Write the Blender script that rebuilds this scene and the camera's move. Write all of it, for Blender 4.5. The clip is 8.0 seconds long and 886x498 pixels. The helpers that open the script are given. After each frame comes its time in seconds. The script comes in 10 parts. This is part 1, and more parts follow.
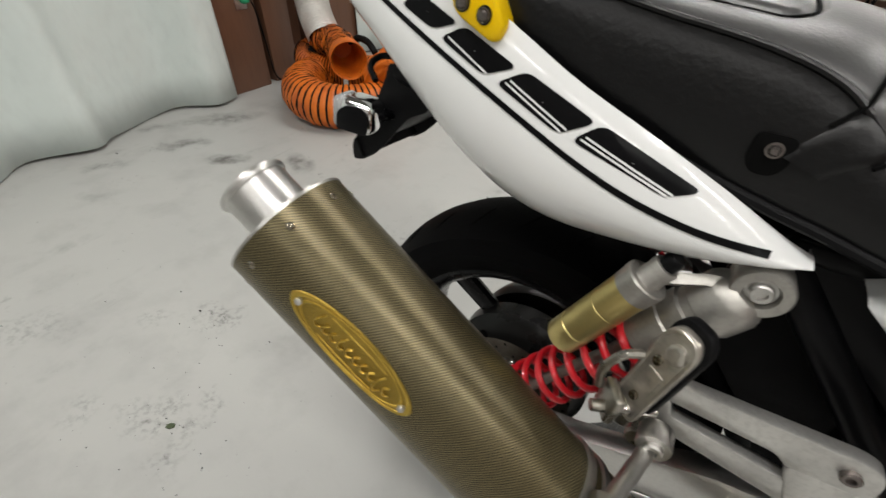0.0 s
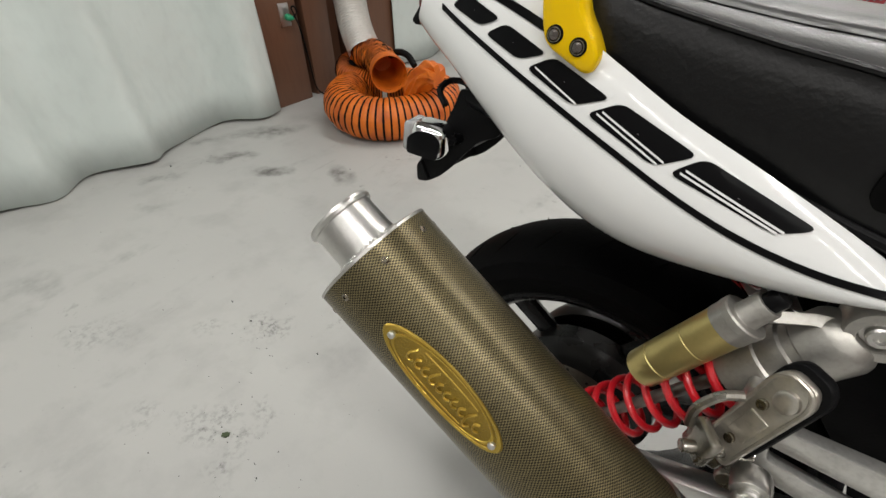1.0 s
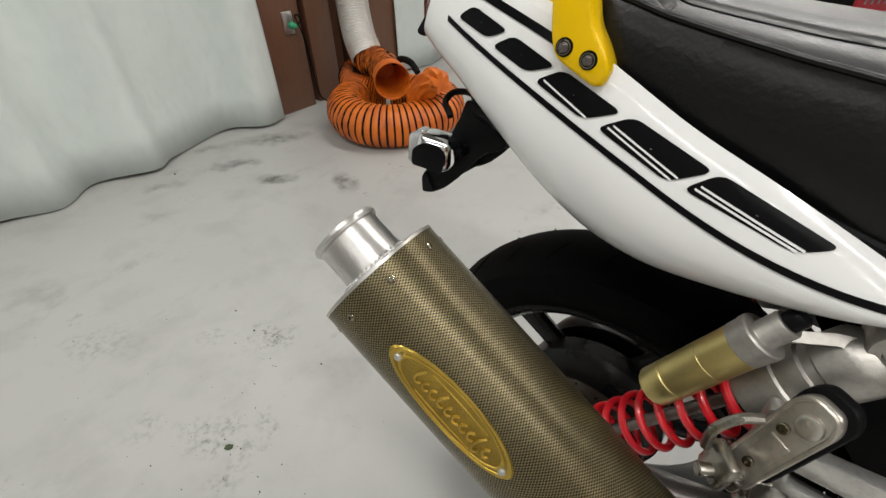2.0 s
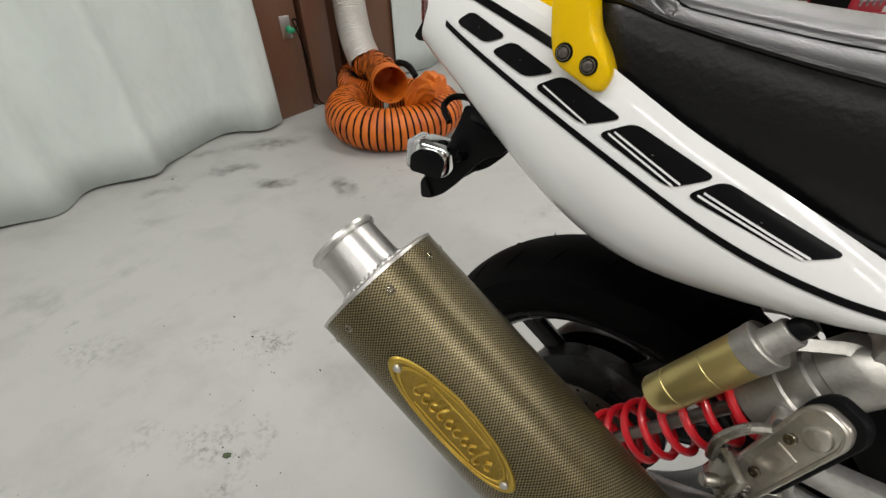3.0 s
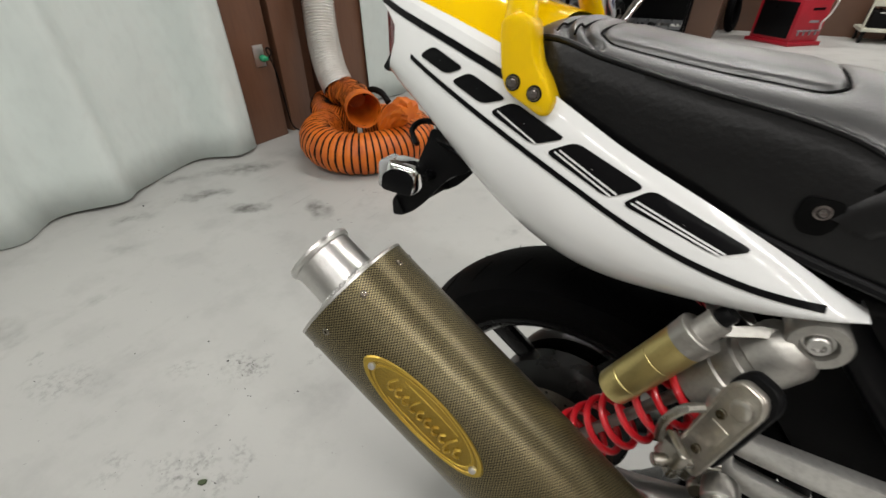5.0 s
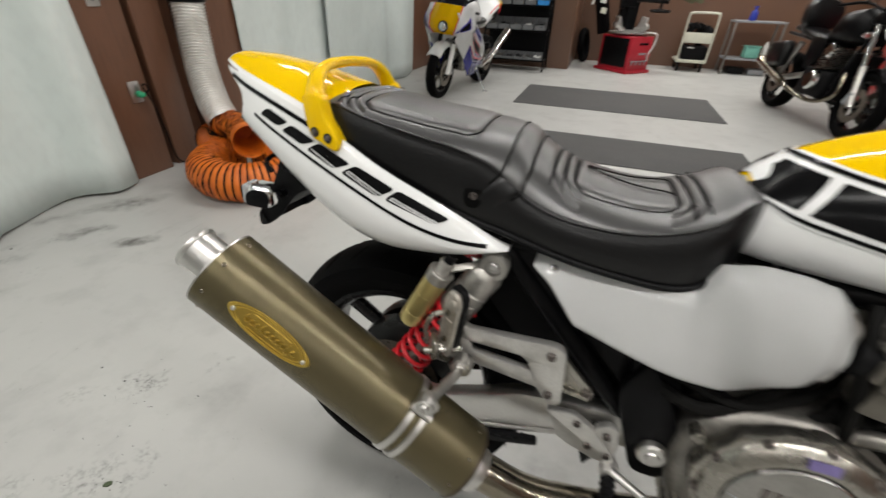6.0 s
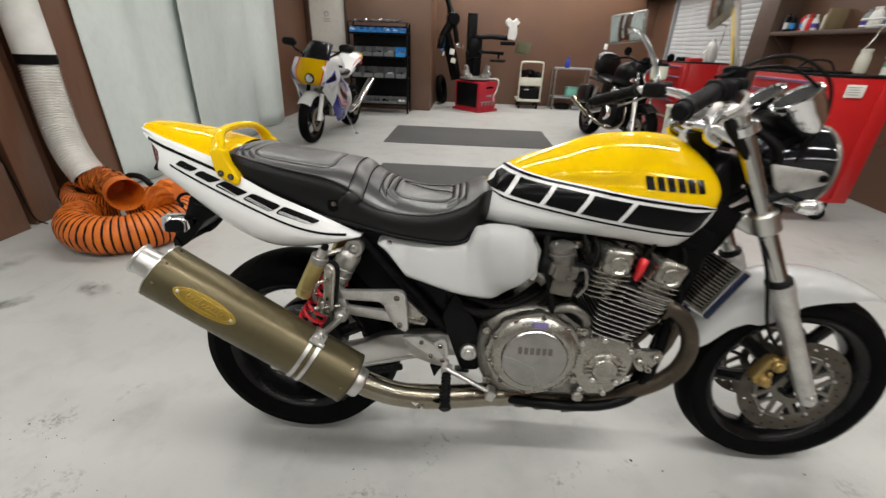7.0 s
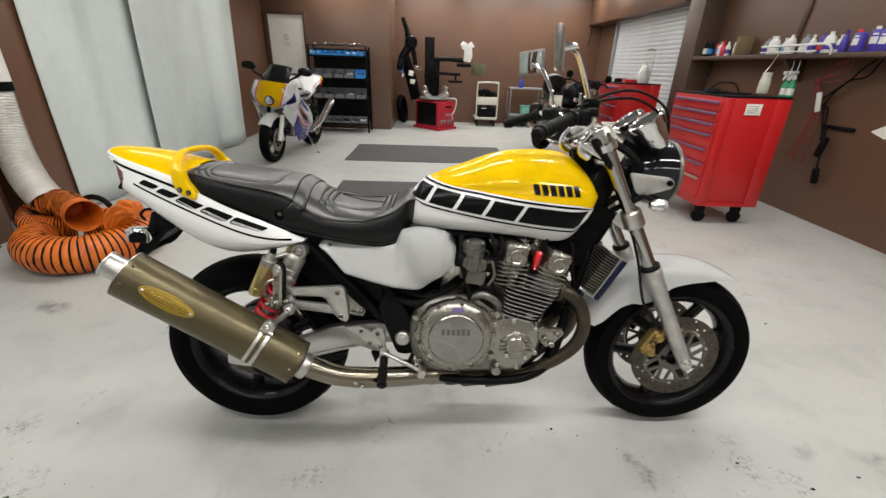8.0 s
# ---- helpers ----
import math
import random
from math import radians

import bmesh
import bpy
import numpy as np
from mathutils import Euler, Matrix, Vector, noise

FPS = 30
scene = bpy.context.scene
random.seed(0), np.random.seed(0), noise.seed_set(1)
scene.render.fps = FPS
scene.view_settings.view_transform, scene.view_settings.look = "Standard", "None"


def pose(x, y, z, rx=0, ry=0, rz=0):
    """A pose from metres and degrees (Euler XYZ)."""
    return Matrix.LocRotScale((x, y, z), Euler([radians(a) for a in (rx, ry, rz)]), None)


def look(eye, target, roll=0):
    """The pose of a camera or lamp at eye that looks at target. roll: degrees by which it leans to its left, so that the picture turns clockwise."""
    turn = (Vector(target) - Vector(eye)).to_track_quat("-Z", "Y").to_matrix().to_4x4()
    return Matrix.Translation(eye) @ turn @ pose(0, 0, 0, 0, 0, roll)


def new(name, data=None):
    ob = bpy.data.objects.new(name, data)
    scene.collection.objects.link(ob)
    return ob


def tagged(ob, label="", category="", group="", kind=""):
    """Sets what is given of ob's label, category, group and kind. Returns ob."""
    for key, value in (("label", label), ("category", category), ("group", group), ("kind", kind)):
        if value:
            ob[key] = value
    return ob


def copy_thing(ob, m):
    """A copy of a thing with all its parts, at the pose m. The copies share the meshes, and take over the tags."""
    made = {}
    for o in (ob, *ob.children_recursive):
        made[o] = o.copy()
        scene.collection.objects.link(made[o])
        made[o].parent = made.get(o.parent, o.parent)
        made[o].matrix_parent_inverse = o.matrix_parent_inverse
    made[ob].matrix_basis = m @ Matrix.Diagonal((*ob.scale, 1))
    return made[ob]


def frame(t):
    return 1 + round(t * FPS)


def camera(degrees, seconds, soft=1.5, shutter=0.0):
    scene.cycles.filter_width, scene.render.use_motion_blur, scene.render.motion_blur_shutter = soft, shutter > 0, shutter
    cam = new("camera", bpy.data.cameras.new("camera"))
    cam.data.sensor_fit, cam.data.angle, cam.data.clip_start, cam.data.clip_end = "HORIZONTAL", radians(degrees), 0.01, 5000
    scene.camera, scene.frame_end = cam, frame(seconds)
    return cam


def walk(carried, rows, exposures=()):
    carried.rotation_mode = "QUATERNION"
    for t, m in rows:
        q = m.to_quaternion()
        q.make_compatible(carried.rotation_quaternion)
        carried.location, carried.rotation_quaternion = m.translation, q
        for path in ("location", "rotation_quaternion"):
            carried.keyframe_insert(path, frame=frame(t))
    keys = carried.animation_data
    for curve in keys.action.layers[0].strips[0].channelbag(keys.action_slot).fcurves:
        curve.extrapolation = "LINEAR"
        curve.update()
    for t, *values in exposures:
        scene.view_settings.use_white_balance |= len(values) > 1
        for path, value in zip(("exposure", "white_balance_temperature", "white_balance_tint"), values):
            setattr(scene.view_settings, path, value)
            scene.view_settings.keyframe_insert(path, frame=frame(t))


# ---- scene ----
cam = camera(94.0, 8.0, shutter=0.4)
PATH = [
    (0, (0.103, -0.441, 0.965), (-0.698, 0.872, -0.313), 2.3),
    (0.5, (0.056, -0.461, 0.977), (-0.822, 0.816, -0.287), 0.8),
    (1, (0.047, -0.459, 0.981), (-0.873, 0.798, -0.274), -0.1),
    (1.5, (0.041, -0.454, 0.984), (-0.893, 0.801, -0.261), -0.5),
    (3, (0.03, -0.443, 0.985), (-0.91, 0.825, -0.243), -0.9),
    (3.5, (0.031, -0.441, 0.99), (-0.91, 0.83, -0.235), -1.0),
    (4, (0.033, -0.439, 0.986), (-0.905, 0.837, -0.235), -0.9),
    (5.3, (0.092, -0.496, 1.011), (-0.73, 0.942, -0.11), 0.1),
    (5.5, (0.135, -0.521, 1.037), (-0.608, 0.962, -0.08), 0.8),
    (5.8, (0.235, -0.581, 1.071), (-0.403, 0.977, -0.009), 1.3),
    (6, (0.307, -0.635, 1.098), (-0.242, 0.973, 0.042), 1.8),
    (6.2, (0.371, -0.691, 1.112), (-0.084, 0.965, 0.088), 1.9),
    (6.5, (0.435, -0.8, 1.134), (0.142, 0.923, 0.163), 2.2),
    (6.7, (0.46, -0.896, 1.155), (0.265, 0.863, 0.222), 2.0),
    (7, (0.481, -1.023, 1.2), (0.399, 0.766, 0.31), 2.0),
    (7.5, (0.542, -1.15, 1.224), (0.56, 0.663, 0.379), 1.7),
    (8, (0.609, -1.227, 1.249), (0.664, 0.598, 0.433), 1.9),
]
walk(cam, [(t, look(eye, target, roll)) for t, eye, target, roll in PATH], [(0, -0.25), (4.2, -0.28), (5.5, -0.25), (6.5, -0.17), (8, -0.08)])

# ---- world and light ----
world = bpy.data.worlds.new("world")
scene.world = world
world.use_nodes = True
world.node_tree.nodes["Background"].inputs[0].default_value = (0.9, 0.95, 1.0, 1)
world.node_tree.nodes["Background"].inputs[1].default_value = 0.12

ROOM_X0, ROOM_X1, ROOM_Y0, ROOM_Y1, ROOM_H = -2.75, 4.15, -3.2, 9.0, 2.75
TUBES = [(x, y, w) for y, w in ((-2.6, 12.0), (-0.9, 24.0), (1.4, 22.0), (3.2, 8.0), (5.2, 18.0), (7.2, 17.0), (8.4, 27.0)) for x in (-1.1, 0.4, 1.9, 3.3)]


# ---- mesh tools ----
def turned(d):
    return Vector(d).normalized().to_track_quat("Z", "Y").to_matrix().to_4x4()


def add_box(bm, c, s, rot=(0, 0, 0), bevel=0.0, seg=2):
    m = pose(c[0], c[1], c[2], *rot) @ Matrix.Diagonal((s[0], s[1], s[2], 1))
    made = bmesh.ops.create_cube(bm, size=1, matrix=m)["verts"]
    if bevel:
        edges = list({e for v in made for e in v.link_edges})
        bmesh.ops.bevel(bm, geom=edges, offset=bevel, segments=seg, affect="EDGES", profile=0.5)


def add_lathe(bm, profile, origin, axis, seg=32, closed=False):
    """Revolves (radius, height) pairs about an axis."""
    m = Matrix.Translation(origin) @ turned(axis)
    rings = []
    for r, h in profile:
        if r < 1e-5:
            rings.append([bm.verts.new(m @ Vector((0, 0, h)))])
        else:
            rings.append([bm.verts.new(m @ Vector((r * math.cos(2 * math.pi * k / seg), r * math.sin(2 * math.pi * k / seg), h))) for k in range(seg)])
    pairs = list(zip(rings, rings[1:])) + ([(rings[-1], rings[0])] if closed else [])
    for a, b in pairs:
        for k in range(seg):
            l = (k + 1) % seg
            loop = []
            for v in (a[k % len(a)], a[l % len(a)], b[l % len(b)], b[k % len(b)]):
                if v not in loop:
                    loop.append(v)
            if len(loop) > 2:
                bm.faces.new(loop)


def add_cyl(bm, p0, p1, r, r1=None, seg=20, edge=0.0):
    r1 = r if r1 is None else r1
    p0, p1 = Vector(p0), Vector(p1)
    h = (p1 - p0).length
    e = min(edge, h * 0.45)
    prof = [(0, 0), (r - e, 0), (r, e), (r1, h - e), (r1 - e, h), (0, h)] if e else [(0, 0), (r, 0), (r1, h), (0, h)]
    add_lathe(bm, prof, p0, p1 - p0, seg)


def smooth_path(pts, n=8):
    """Catmull-Rom through the points."""
    p = [Vector(q) for q in pts]
    p = [2 * p[0] - p[1]] + p + [2 * p[-1] - p[-2]]
    out = []
    for i in range(1, len(p) - 2):
        for k in range(n):
            t = k / n
            a, b, c, d = p[i - 1], p[i], p[i + 1], p[i + 2]
            out.append(0.5 * (2 * b + (c - a) * t + (2 * a - 5 * b + 4 * c - d) * t * t + (3 * b - a - 3 * c + d) * t ** 3))
    return out + [p[-2]]


def add_tube(bm, pts, r, seg=10, closed=False, caps=True, flat=1.0, mats=None):
    """Sweeps a round section along a path; r is a number or a list."""
    pts = [Vector(p) for p in pts]
    n = len(pts)
    rs = r if isinstance(r, (list, tuple)) else [r] * n
    tang = [((pts[(i + 1) % n] if closed or i < n - 1 else pts[i]) - (pts[i - 1] if closed or i else pts[i])).normalized() for i in range(n)]
    up = Vector((0, 0, 1)) if abs(tang[0].z) < 0.9 else Vector((0, 1, 0))
    side = tang[0].cross(up).normalized()
    rings = []
    for i in range(n):
        side = (side - tang[i] * side.dot(tang[i])).normalized()
        u = side.cross(tang[i])
        rings.append([bm.verts.new(pts[i] + rs[i] * (math.cos(2 * math.pi * k / seg) * side + flat * math.sin(2 * math.pi * k / seg) * u)) for k in range(seg)])
    for i in range(n if closed else n - 1):
        a, b = rings[i], rings[(i + 1) % n]
        for k in range(seg):
            f = bm.faces.new((a[k], a[(k + 1) % seg], b[(k + 1) % seg], b[k]))
            if mats:
                f.material_index = mats[i]
    if caps and not closed:
        bm.faces.new(rings[0][::-1])
        bm.faces.new(rings[-1])


def add_plate(bm, poly, y0, y1, bevel=0.002, to=None):
    """A flat plate: polygon in (x, z), from y0 to y1; `to` maps it to another place."""
    a = [bm.verts.new((x, y0, z)) for x, z in poly]
    b = [bm.verts.new((x, y1, z)) for x, z in poly]
    n = len(poly)
    faces = [bm.faces.new(a), bm.faces.new(b[::-1])]
    for i in range(n):
        faces.append(bm.faces.new((a[i], b[i], b[(i + 1) % n], a[(i + 1) % n])))
    bmesh.ops.recalc_face_normals(bm, faces=faces)
    if to:
        bmesh.ops.transform(bm, matrix=to, verts=a + b)
    if bevel:
        edges = list({e for f in faces[:2] for e in f.edges})
        bmesh.ops.bevel(bm, geom=edges, offset=bevel, segments=2, affect="EDGES", profile=0.5)


def round_poly(poly, r=0.006, n=3):
    """Rounds the corners of a polygon in the plane."""
    out = []
    k = len(poly)
    for i in range(k):
        p, q, s = Vector(poly[i - 1]), Vector(poly[i]), Vector(poly[(i + 1) % k])
        a, b = (p - q), (s - q)
        d = min(r, a.length * 0.45, b.length * 0.45)
        a, b = q + a.normalized() * d, q + b.normalized() * d
        for j in range(n + 1):
            t = j / n
            out.append(tuple((1 - t) ** 2 * a + 2 * t * (1 - t) * q + t * t * b))
    return out


def add_bar(bm, a, b, w, y0, y1, bevel=0.002):
    """A straight bar in the plane of (x, z), as a plate."""
    a, b = Vector(a), Vector(b)
    d = (b - a).normalized() * (w / 2)
    n = Vector((-d.y, d.x))
    add_plate(bm, [tuple(a + n), tuple(b + n), tuple(b - n), tuple(a - n)], y0, y1, bevel)


def mesh_of(name, bm, mats, angle=35):
    me = bpy.data.meshes.new(name)
    bmesh.ops.recalc_face_normals(bm, faces=bm.faces)
    bm.to_mesh(me)
    bm.free()
    for m in mats if isinstance(mats, (list, tuple)) else [mats]:
        me.materials.append(m)
    me.shade_smooth()
    me.set_sharp_from_angle(angle=radians(angle))
    return me


def part(name, bm, material, parent=None, label="", angle=35):
    ob = new(name, mesh_of(name, bm, material, angle))
    while parent and parent.parent and parent.parent.parent:
        parent = parent.parent
    ob.parent = parent
    if label:
        ob["label"] = label
    return ob


def thing(name, m, label, category, group="", kind=""):
    ob = new(name)
    ob.matrix_basis = m
    return tagged(ob, label, category, group, kind)


def lerp(x, xs, ys):
    return float(np.interp(x, xs, ys))


def curve(x, xs, ys):
    """A smooth curve through the given pairs, flat past the ends."""
    if x <= xs[0]:
        return ys[0]
    if x >= xs[-1]:
        return ys[-1]
    i = int(np.searchsorted(xs, x)) - 1
    i = max(0, min(i, len(xs) - 2))
    h = xs[i + 1] - xs[i]
    t = (x - xs[i]) / h

    def slope(k):
        a, b = max(0, k - 1), min(len(xs) - 1, k + 1)
        return (ys[b] - ys[a]) / (xs[b] - xs[a])

    return (2 * t ** 3 - 3 * t * t + 1) * ys[i] + (t ** 3 - 2 * t * t + t) * h * slope(i) + (3 * t * t - 2 * t ** 3) * ys[i + 1] + (t ** 3 - t * t) * h * slope(i + 1)


# ---- materials ----
def material(name, color, rough=0.5, metal=0.0, spot=0.0, spot_scale=6.0, grain=0.0, grain_scale=80.0, bump=0.0, bump_scale=120.0, coat=0.0, spread=0.06, tint=None, stretch=(1, 1, 1), transmission=0.0, emit=0.0, spec=0.5):
    """A surface with variation at two scales: broad patches (spot) and grain, with relief."""
    m = bpy.data.materials.new(name)
    m.use_nodes = True
    t = m.node_tree
    b = t.nodes["Principled BSDF"]
    b.inputs["Roughness"].default_value, b.inputs["Metallic"].default_value = rough, metal
    b.inputs["Base Color"].default_value = (*color, 1)
    b.inputs["Specular IOR Level"].default_value = spec
    if coat:
        b.inputs["Coat Weight"].default_value, b.inputs["Coat Roughness"].default_value = coat, 0.03
    if transmission:
        b.inputs["Transmission Weight"].default_value = transmission
    if emit:
        b.inputs["Emission Color"].default_value, b.inputs["Emission Strength"].default_value = (*color, 1), emit
    at = t.nodes.new("ShaderNodeTexCoord")
    mapping = t.nodes.new("ShaderNodeMapping")
    mapping.inputs["Scale"].default_value = stretch
    t.links.new(at.outputs["Object"], mapping.inputs["Vector"])

    def noisy(scale, detail=4.0):
        n = t.nodes.new("ShaderNodeTexNoise")
        n.inputs["Scale"].default_value, n.inputs["Detail"].default_value = scale, detail
        t.links.new(mapping.outputs["Vector"], n.inputs["Vector"])
        return n

    def mix(fac, a, bcol):
        n = t.nodes.new("ShaderNodeMix")
        n.data_type = "RGBA"
        t.links.new(fac, n.inputs["Factor"])
        if isinstance(a, tuple):
            n.inputs["A"].default_value = (*a, 1)
        else:
            t.links.new(a, n.inputs["A"])
        n.inputs["B"].default_value = (*bcol, 1)
        return n.outputs["Result"]

    col = None
    if spot:
        n = noisy(spot_scale)
        ramp = t.nodes.new("ShaderNodeMapRange")
        ramp.inputs["From Min"].default_value, ramp.inputs["From Max"].default_value = 0.4, 0.7
        ramp.inputs["To Max"].default_value = spot
        t.links.new(n.outputs["Fac"], ramp.inputs["Value"])
        col = mix(ramp.outputs["Result"], color, tint or tuple(c * 0.55 for c in color))
        r2 = t.nodes.new("ShaderNodeMapRange")
        r2.inputs["To Min"].default_value, r2.inputs["To Max"].default_value = max(0.02, rough - spread), min(1, rough + spread)
        t.links.new(n.outputs["Fac"], r2.inputs["Value"])
        t.links.new(r2.outputs["Result"], b.inputs["Roughness"])
    if grain:
        n = noisy(grain_scale, 2.0)
        r = t.nodes.new("ShaderNodeMapRange")
        r.inputs["From Min"].default_value, r.inputs["From Max"].default_value = 0.45, 0.75
        r.inputs["To Max"].default_value = grain
        t.links.new(n.outputs["Fac"], r.inputs["Value"])
        col = mix(r.outputs["Result"], col or color, tuple(c * 0.4 for c in color))
    if col:
        t.links.new(col, b.inputs["Base Color"])
    if bump:
        n = noisy(bump_scale, 3.0)
        bp = t.nodes.new("ShaderNodeBump")
        bp.inputs["Strength"].default_value, bp.inputs["Distance"].default_value = bump, 0.002
        t.links.new(n.outputs["Fac"], bp.inputs["Height"])
        t.links.new(bp.outputs["Normal"], b.inputs["Normal"])
    return m


M_WHITE = material("white_paint", (0.77, 0.775, 0.77), 0.14, spot=0.08, spot_scale=9, coat=0.7)
M_YELLOW = material("yellow_paint", (0.74, 0.475, 0.0008), 0.07, spot=0.05, spot_scale=7, spread=0.015, spec=0.30)
M_DECAL = material("black_decal", (0.004, 0.004, 0.0045), 0.22, spot=0.1, spot_scale=20, spread=0.03, spec=0.09)
M_LINE = material("white_line", (0.75, 0.75, 0.75), 0.3, spot=0.06, spot_scale=30)
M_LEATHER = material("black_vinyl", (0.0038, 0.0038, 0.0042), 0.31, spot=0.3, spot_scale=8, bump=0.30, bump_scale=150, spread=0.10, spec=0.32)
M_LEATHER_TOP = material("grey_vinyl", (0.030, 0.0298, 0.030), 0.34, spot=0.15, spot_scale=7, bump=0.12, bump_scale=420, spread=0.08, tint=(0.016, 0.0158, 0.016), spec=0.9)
M_CORD = material("dull_red_cord", (0.22, 0.020, 0.022), 0.5, spot=0.5, spot_scale=30)
M_RUBBER = material("tyre_rubber", (0.0025, 0.0025, 0.0028), 0.60, spot=0.4, spot_scale=12, grain=0.3, grain_scale=150, bump=0.3, bump_scale=220, tint=(0.004, 0.0038, 0.0036), spec=0.035)
M_BLACK = material("black_paint", (0.004, 0.004, 0.0045), 0.30, spot=0.3, spot_scale=10, bump=0.08, bump_scale=150, spec=0.10)
M_PLASTIC = material("black_plastic", (0.006, 0.006, 0.0065), 0.45, spot=0.3, spot_scale=14, bump=0.25, bump_scale=350, spec=0.08)
M_RIM = material("black_rim", (0.005, 0.005, 0.0055), 0.26, spot=0.4, spot_scale=14, tint=(0.010, 0.0095, 0.009), spec=0.22)
M_ALU = material("brushed_aluminium", (0.62, 0.61, 0.59), 0.34, 1.0, spot=0.4, spot_scale=18, grain=0.12, grain_scale=240, bump=0.12, bump_scale=320, spread=0.1, tint=(0.45, 0.44, 0.42))
M_GLOSS = material("gloss_black_shell", (0.006, 0.006, 0.008), 0.07, spot=0.2, spot_scale=9, spread=0.02, spec=0.5)
M_HUB = material("dusty_black_hub", (0.008, 0.0078, 0.0075), 0.28, spot=0.5, spot_scale=16, grain=0.3, grain_scale=120, spec=0.22)
M_SILVER = material("silver_paint", (0.60, 0.59, 0.565), 0.36, 0.8, spot=0.5, spot_scale=20, grain=0.25, grain_scale=200, bump=0.1, bump_scale=260, spread=0.1)
M_SATIN = material("satin_silver", (0.42, 0.405, 0.375), 0.42, 0.8, spot=0.4, spot_scale=24, grain=0.25, grain_scale=220, bump=0.12, bump_scale=300)
M_CAST = material("cast_aluminium", (0.37, 0.355, 0.32), 0.26, 0.95, spot=0.6, spot_scale=26, grain=0.4, grain_scale=150, bump=0.35, bump_scale=190, spread=0.14, tint=(0.27, 0.25, 0.215))
M_CHROME = material("chrome", (0.82, 0.82, 0.82), 0.08, 1.0, spot=0.2, spot_scale=20, spread=0.05)
M_STEEL = material("stainless_pipe", (0.28, 0.255, 0.205), 0.19, 1.0, spot=0.6, spot_scale=9, grain=0.2, grain_scale=120, bump=0.1, tint=(0.24, 0.19, 0.12), spread=0.1)
M_HEADER = material("heat_stained_pipe", (0.085, 0.067, 0.048), 0.42, 0.75, spot=0.7, spot_scale=14, grain=0.4, grain_scale=110, bump=0.25, tint=(0.035, 0.027, 0.021))
M_GOLD = material("gold_anodised", (0.60, 0.49, 0.20), 0.36, 0.85, spot=0.25, spot_scale=14, grain=0.1, grain_scale=300, spread=0.08)
M_BADGE = material("brass_badge", (0.58, 0.41, 0.085), 0.3, 1.0, spot=0.3, spot_scale=40, bump=0.5, bump_scale=700)
M_BADGEFIELD = material("dull_brass_field", (0.34, 0.235, 0.050), 0.38, 1.0, spot=0.5, spot_scale=60, bump=0.7, bump_scale=600)
M_CALIPER = material("gold_caliper", (0.40, 0.28, 0.10), 0.38, 0.8, spot=0.5, spot_scale=30, tint=(0.2, 0.13, 0.05))
M_RED = material("red_paint", (0.62, 0.012, 0.022), 0.3, spot=0.25, spot_scale=14, coat=0.4)
M_REDBOX = material("red_enamel", (0.47, 0.010, 0.012), 0.36, spot=0.3, spot_scale=4, grain=0.1, grain_scale=60, coat=0.2)
M_DISC = material("brake_disc_steel", (0.20, 0.175, 0.145), 0.42, 0.85, spot=0.5, spot_scale=26, grain=0.4, grain_scale=220, tint=(0.11, 0.09, 0.07))
M_SPIDER = material("disc_carrier", (0.17, 0.158, 0.135), 0.4, 0.8, spot=0.4, spot_scale=30)
# near-black: real grit and seams, and shade painted into gaps and recesses
M_SHADOW = material("recess_shade_and_grit", (0.003, 0.003, 0.003), 0.8, spot=0.3, spot_scale=10, spec=0.05)
M_BLUE = material("blue_anodised", (0.003, 0.008, 0.035), 0.3, 0.4, spot=0.3, spot_scale=20)
M_LENS = material("clear_lens", (0.85, 0.86, 0.86), 0.06, transmission=0.7, spot=0.05)
M_REDLENS = material("red_lens", (0.28, 0.008, 0.02), 0.1, spot=0.3, spot_scale=30, coat=0.6)
M_ORANGE = material("orange_fabric", (0.66, 0.150, 0.006), 0.5, spot=0.7, spot_scale=11, grain=0.25, grain_scale=90, bump=0.6, bump_scale=45, tint=(0.36, 0.06, 0.008))
M_WIRE = material("black_cord", (0.006, 0.0058, 0.0055), 0.55, spot=0.4, spot_scale=30, spec=0.08)
M_BROWN = material("brown_panel", (0.140, 0.066, 0.038), 0.42, spot=0.45, spot_scale=2.2, grain=0.25, grain_scale=40, bump=0.15, bump_scale=60, tint=(0.100, 0.045, 0.026), stretch=(1, 1, 0.15))
M_BROWNWALL = material("brown_wall", (0.122, 0.063, 0.037), 0.34, spot=0.5, spot_scale=1.4, grain=0.15, grain_scale=60, bump=0.1, bump_scale=90, tint=(0.088, 0.047, 0.034))
M_DUCT = material("white_duct", (0.74, 0.73, 0.70), 0.32, 0.35, spot=0.35, spot_scale=8, grain=0.15, grain_scale=60, tint=(0.48, 0.46, 0.42))
M_MAT = material("rubber_mat", (0.055, 0.054, 0.054), 0.75, spot=0.5, spot_scale=3, grain=0.35, grain_scale=180, bump=0.5, bump_scale=260, tint=(0.085, 0.083, 0.08))
M_CEIL = material("ceiling_paint", (0.24, 0.235, 0.225), 0.8, spot=0.2, spot_scale=2)
M_PALEWALL = material("pale_wall", (0.34, 0.335, 0.32), 0.6, spot=0.3, spot_scale=2)
M_SHUTTER = material("grey_shutter", (0.52, 0.53, 0.54), 0.42, spot=0.3, spot_scale=3, grain=0.1)
M_GREYPL = material("grey_plastic", (0.24, 0.25, 0.26), 0.45, spot=0.3, spot_scale=12)
M_BLUEPL = material("blue_plastic", (0.02, 0.24, 0.62), 0.4, spot=0.3, spot_scale=12)
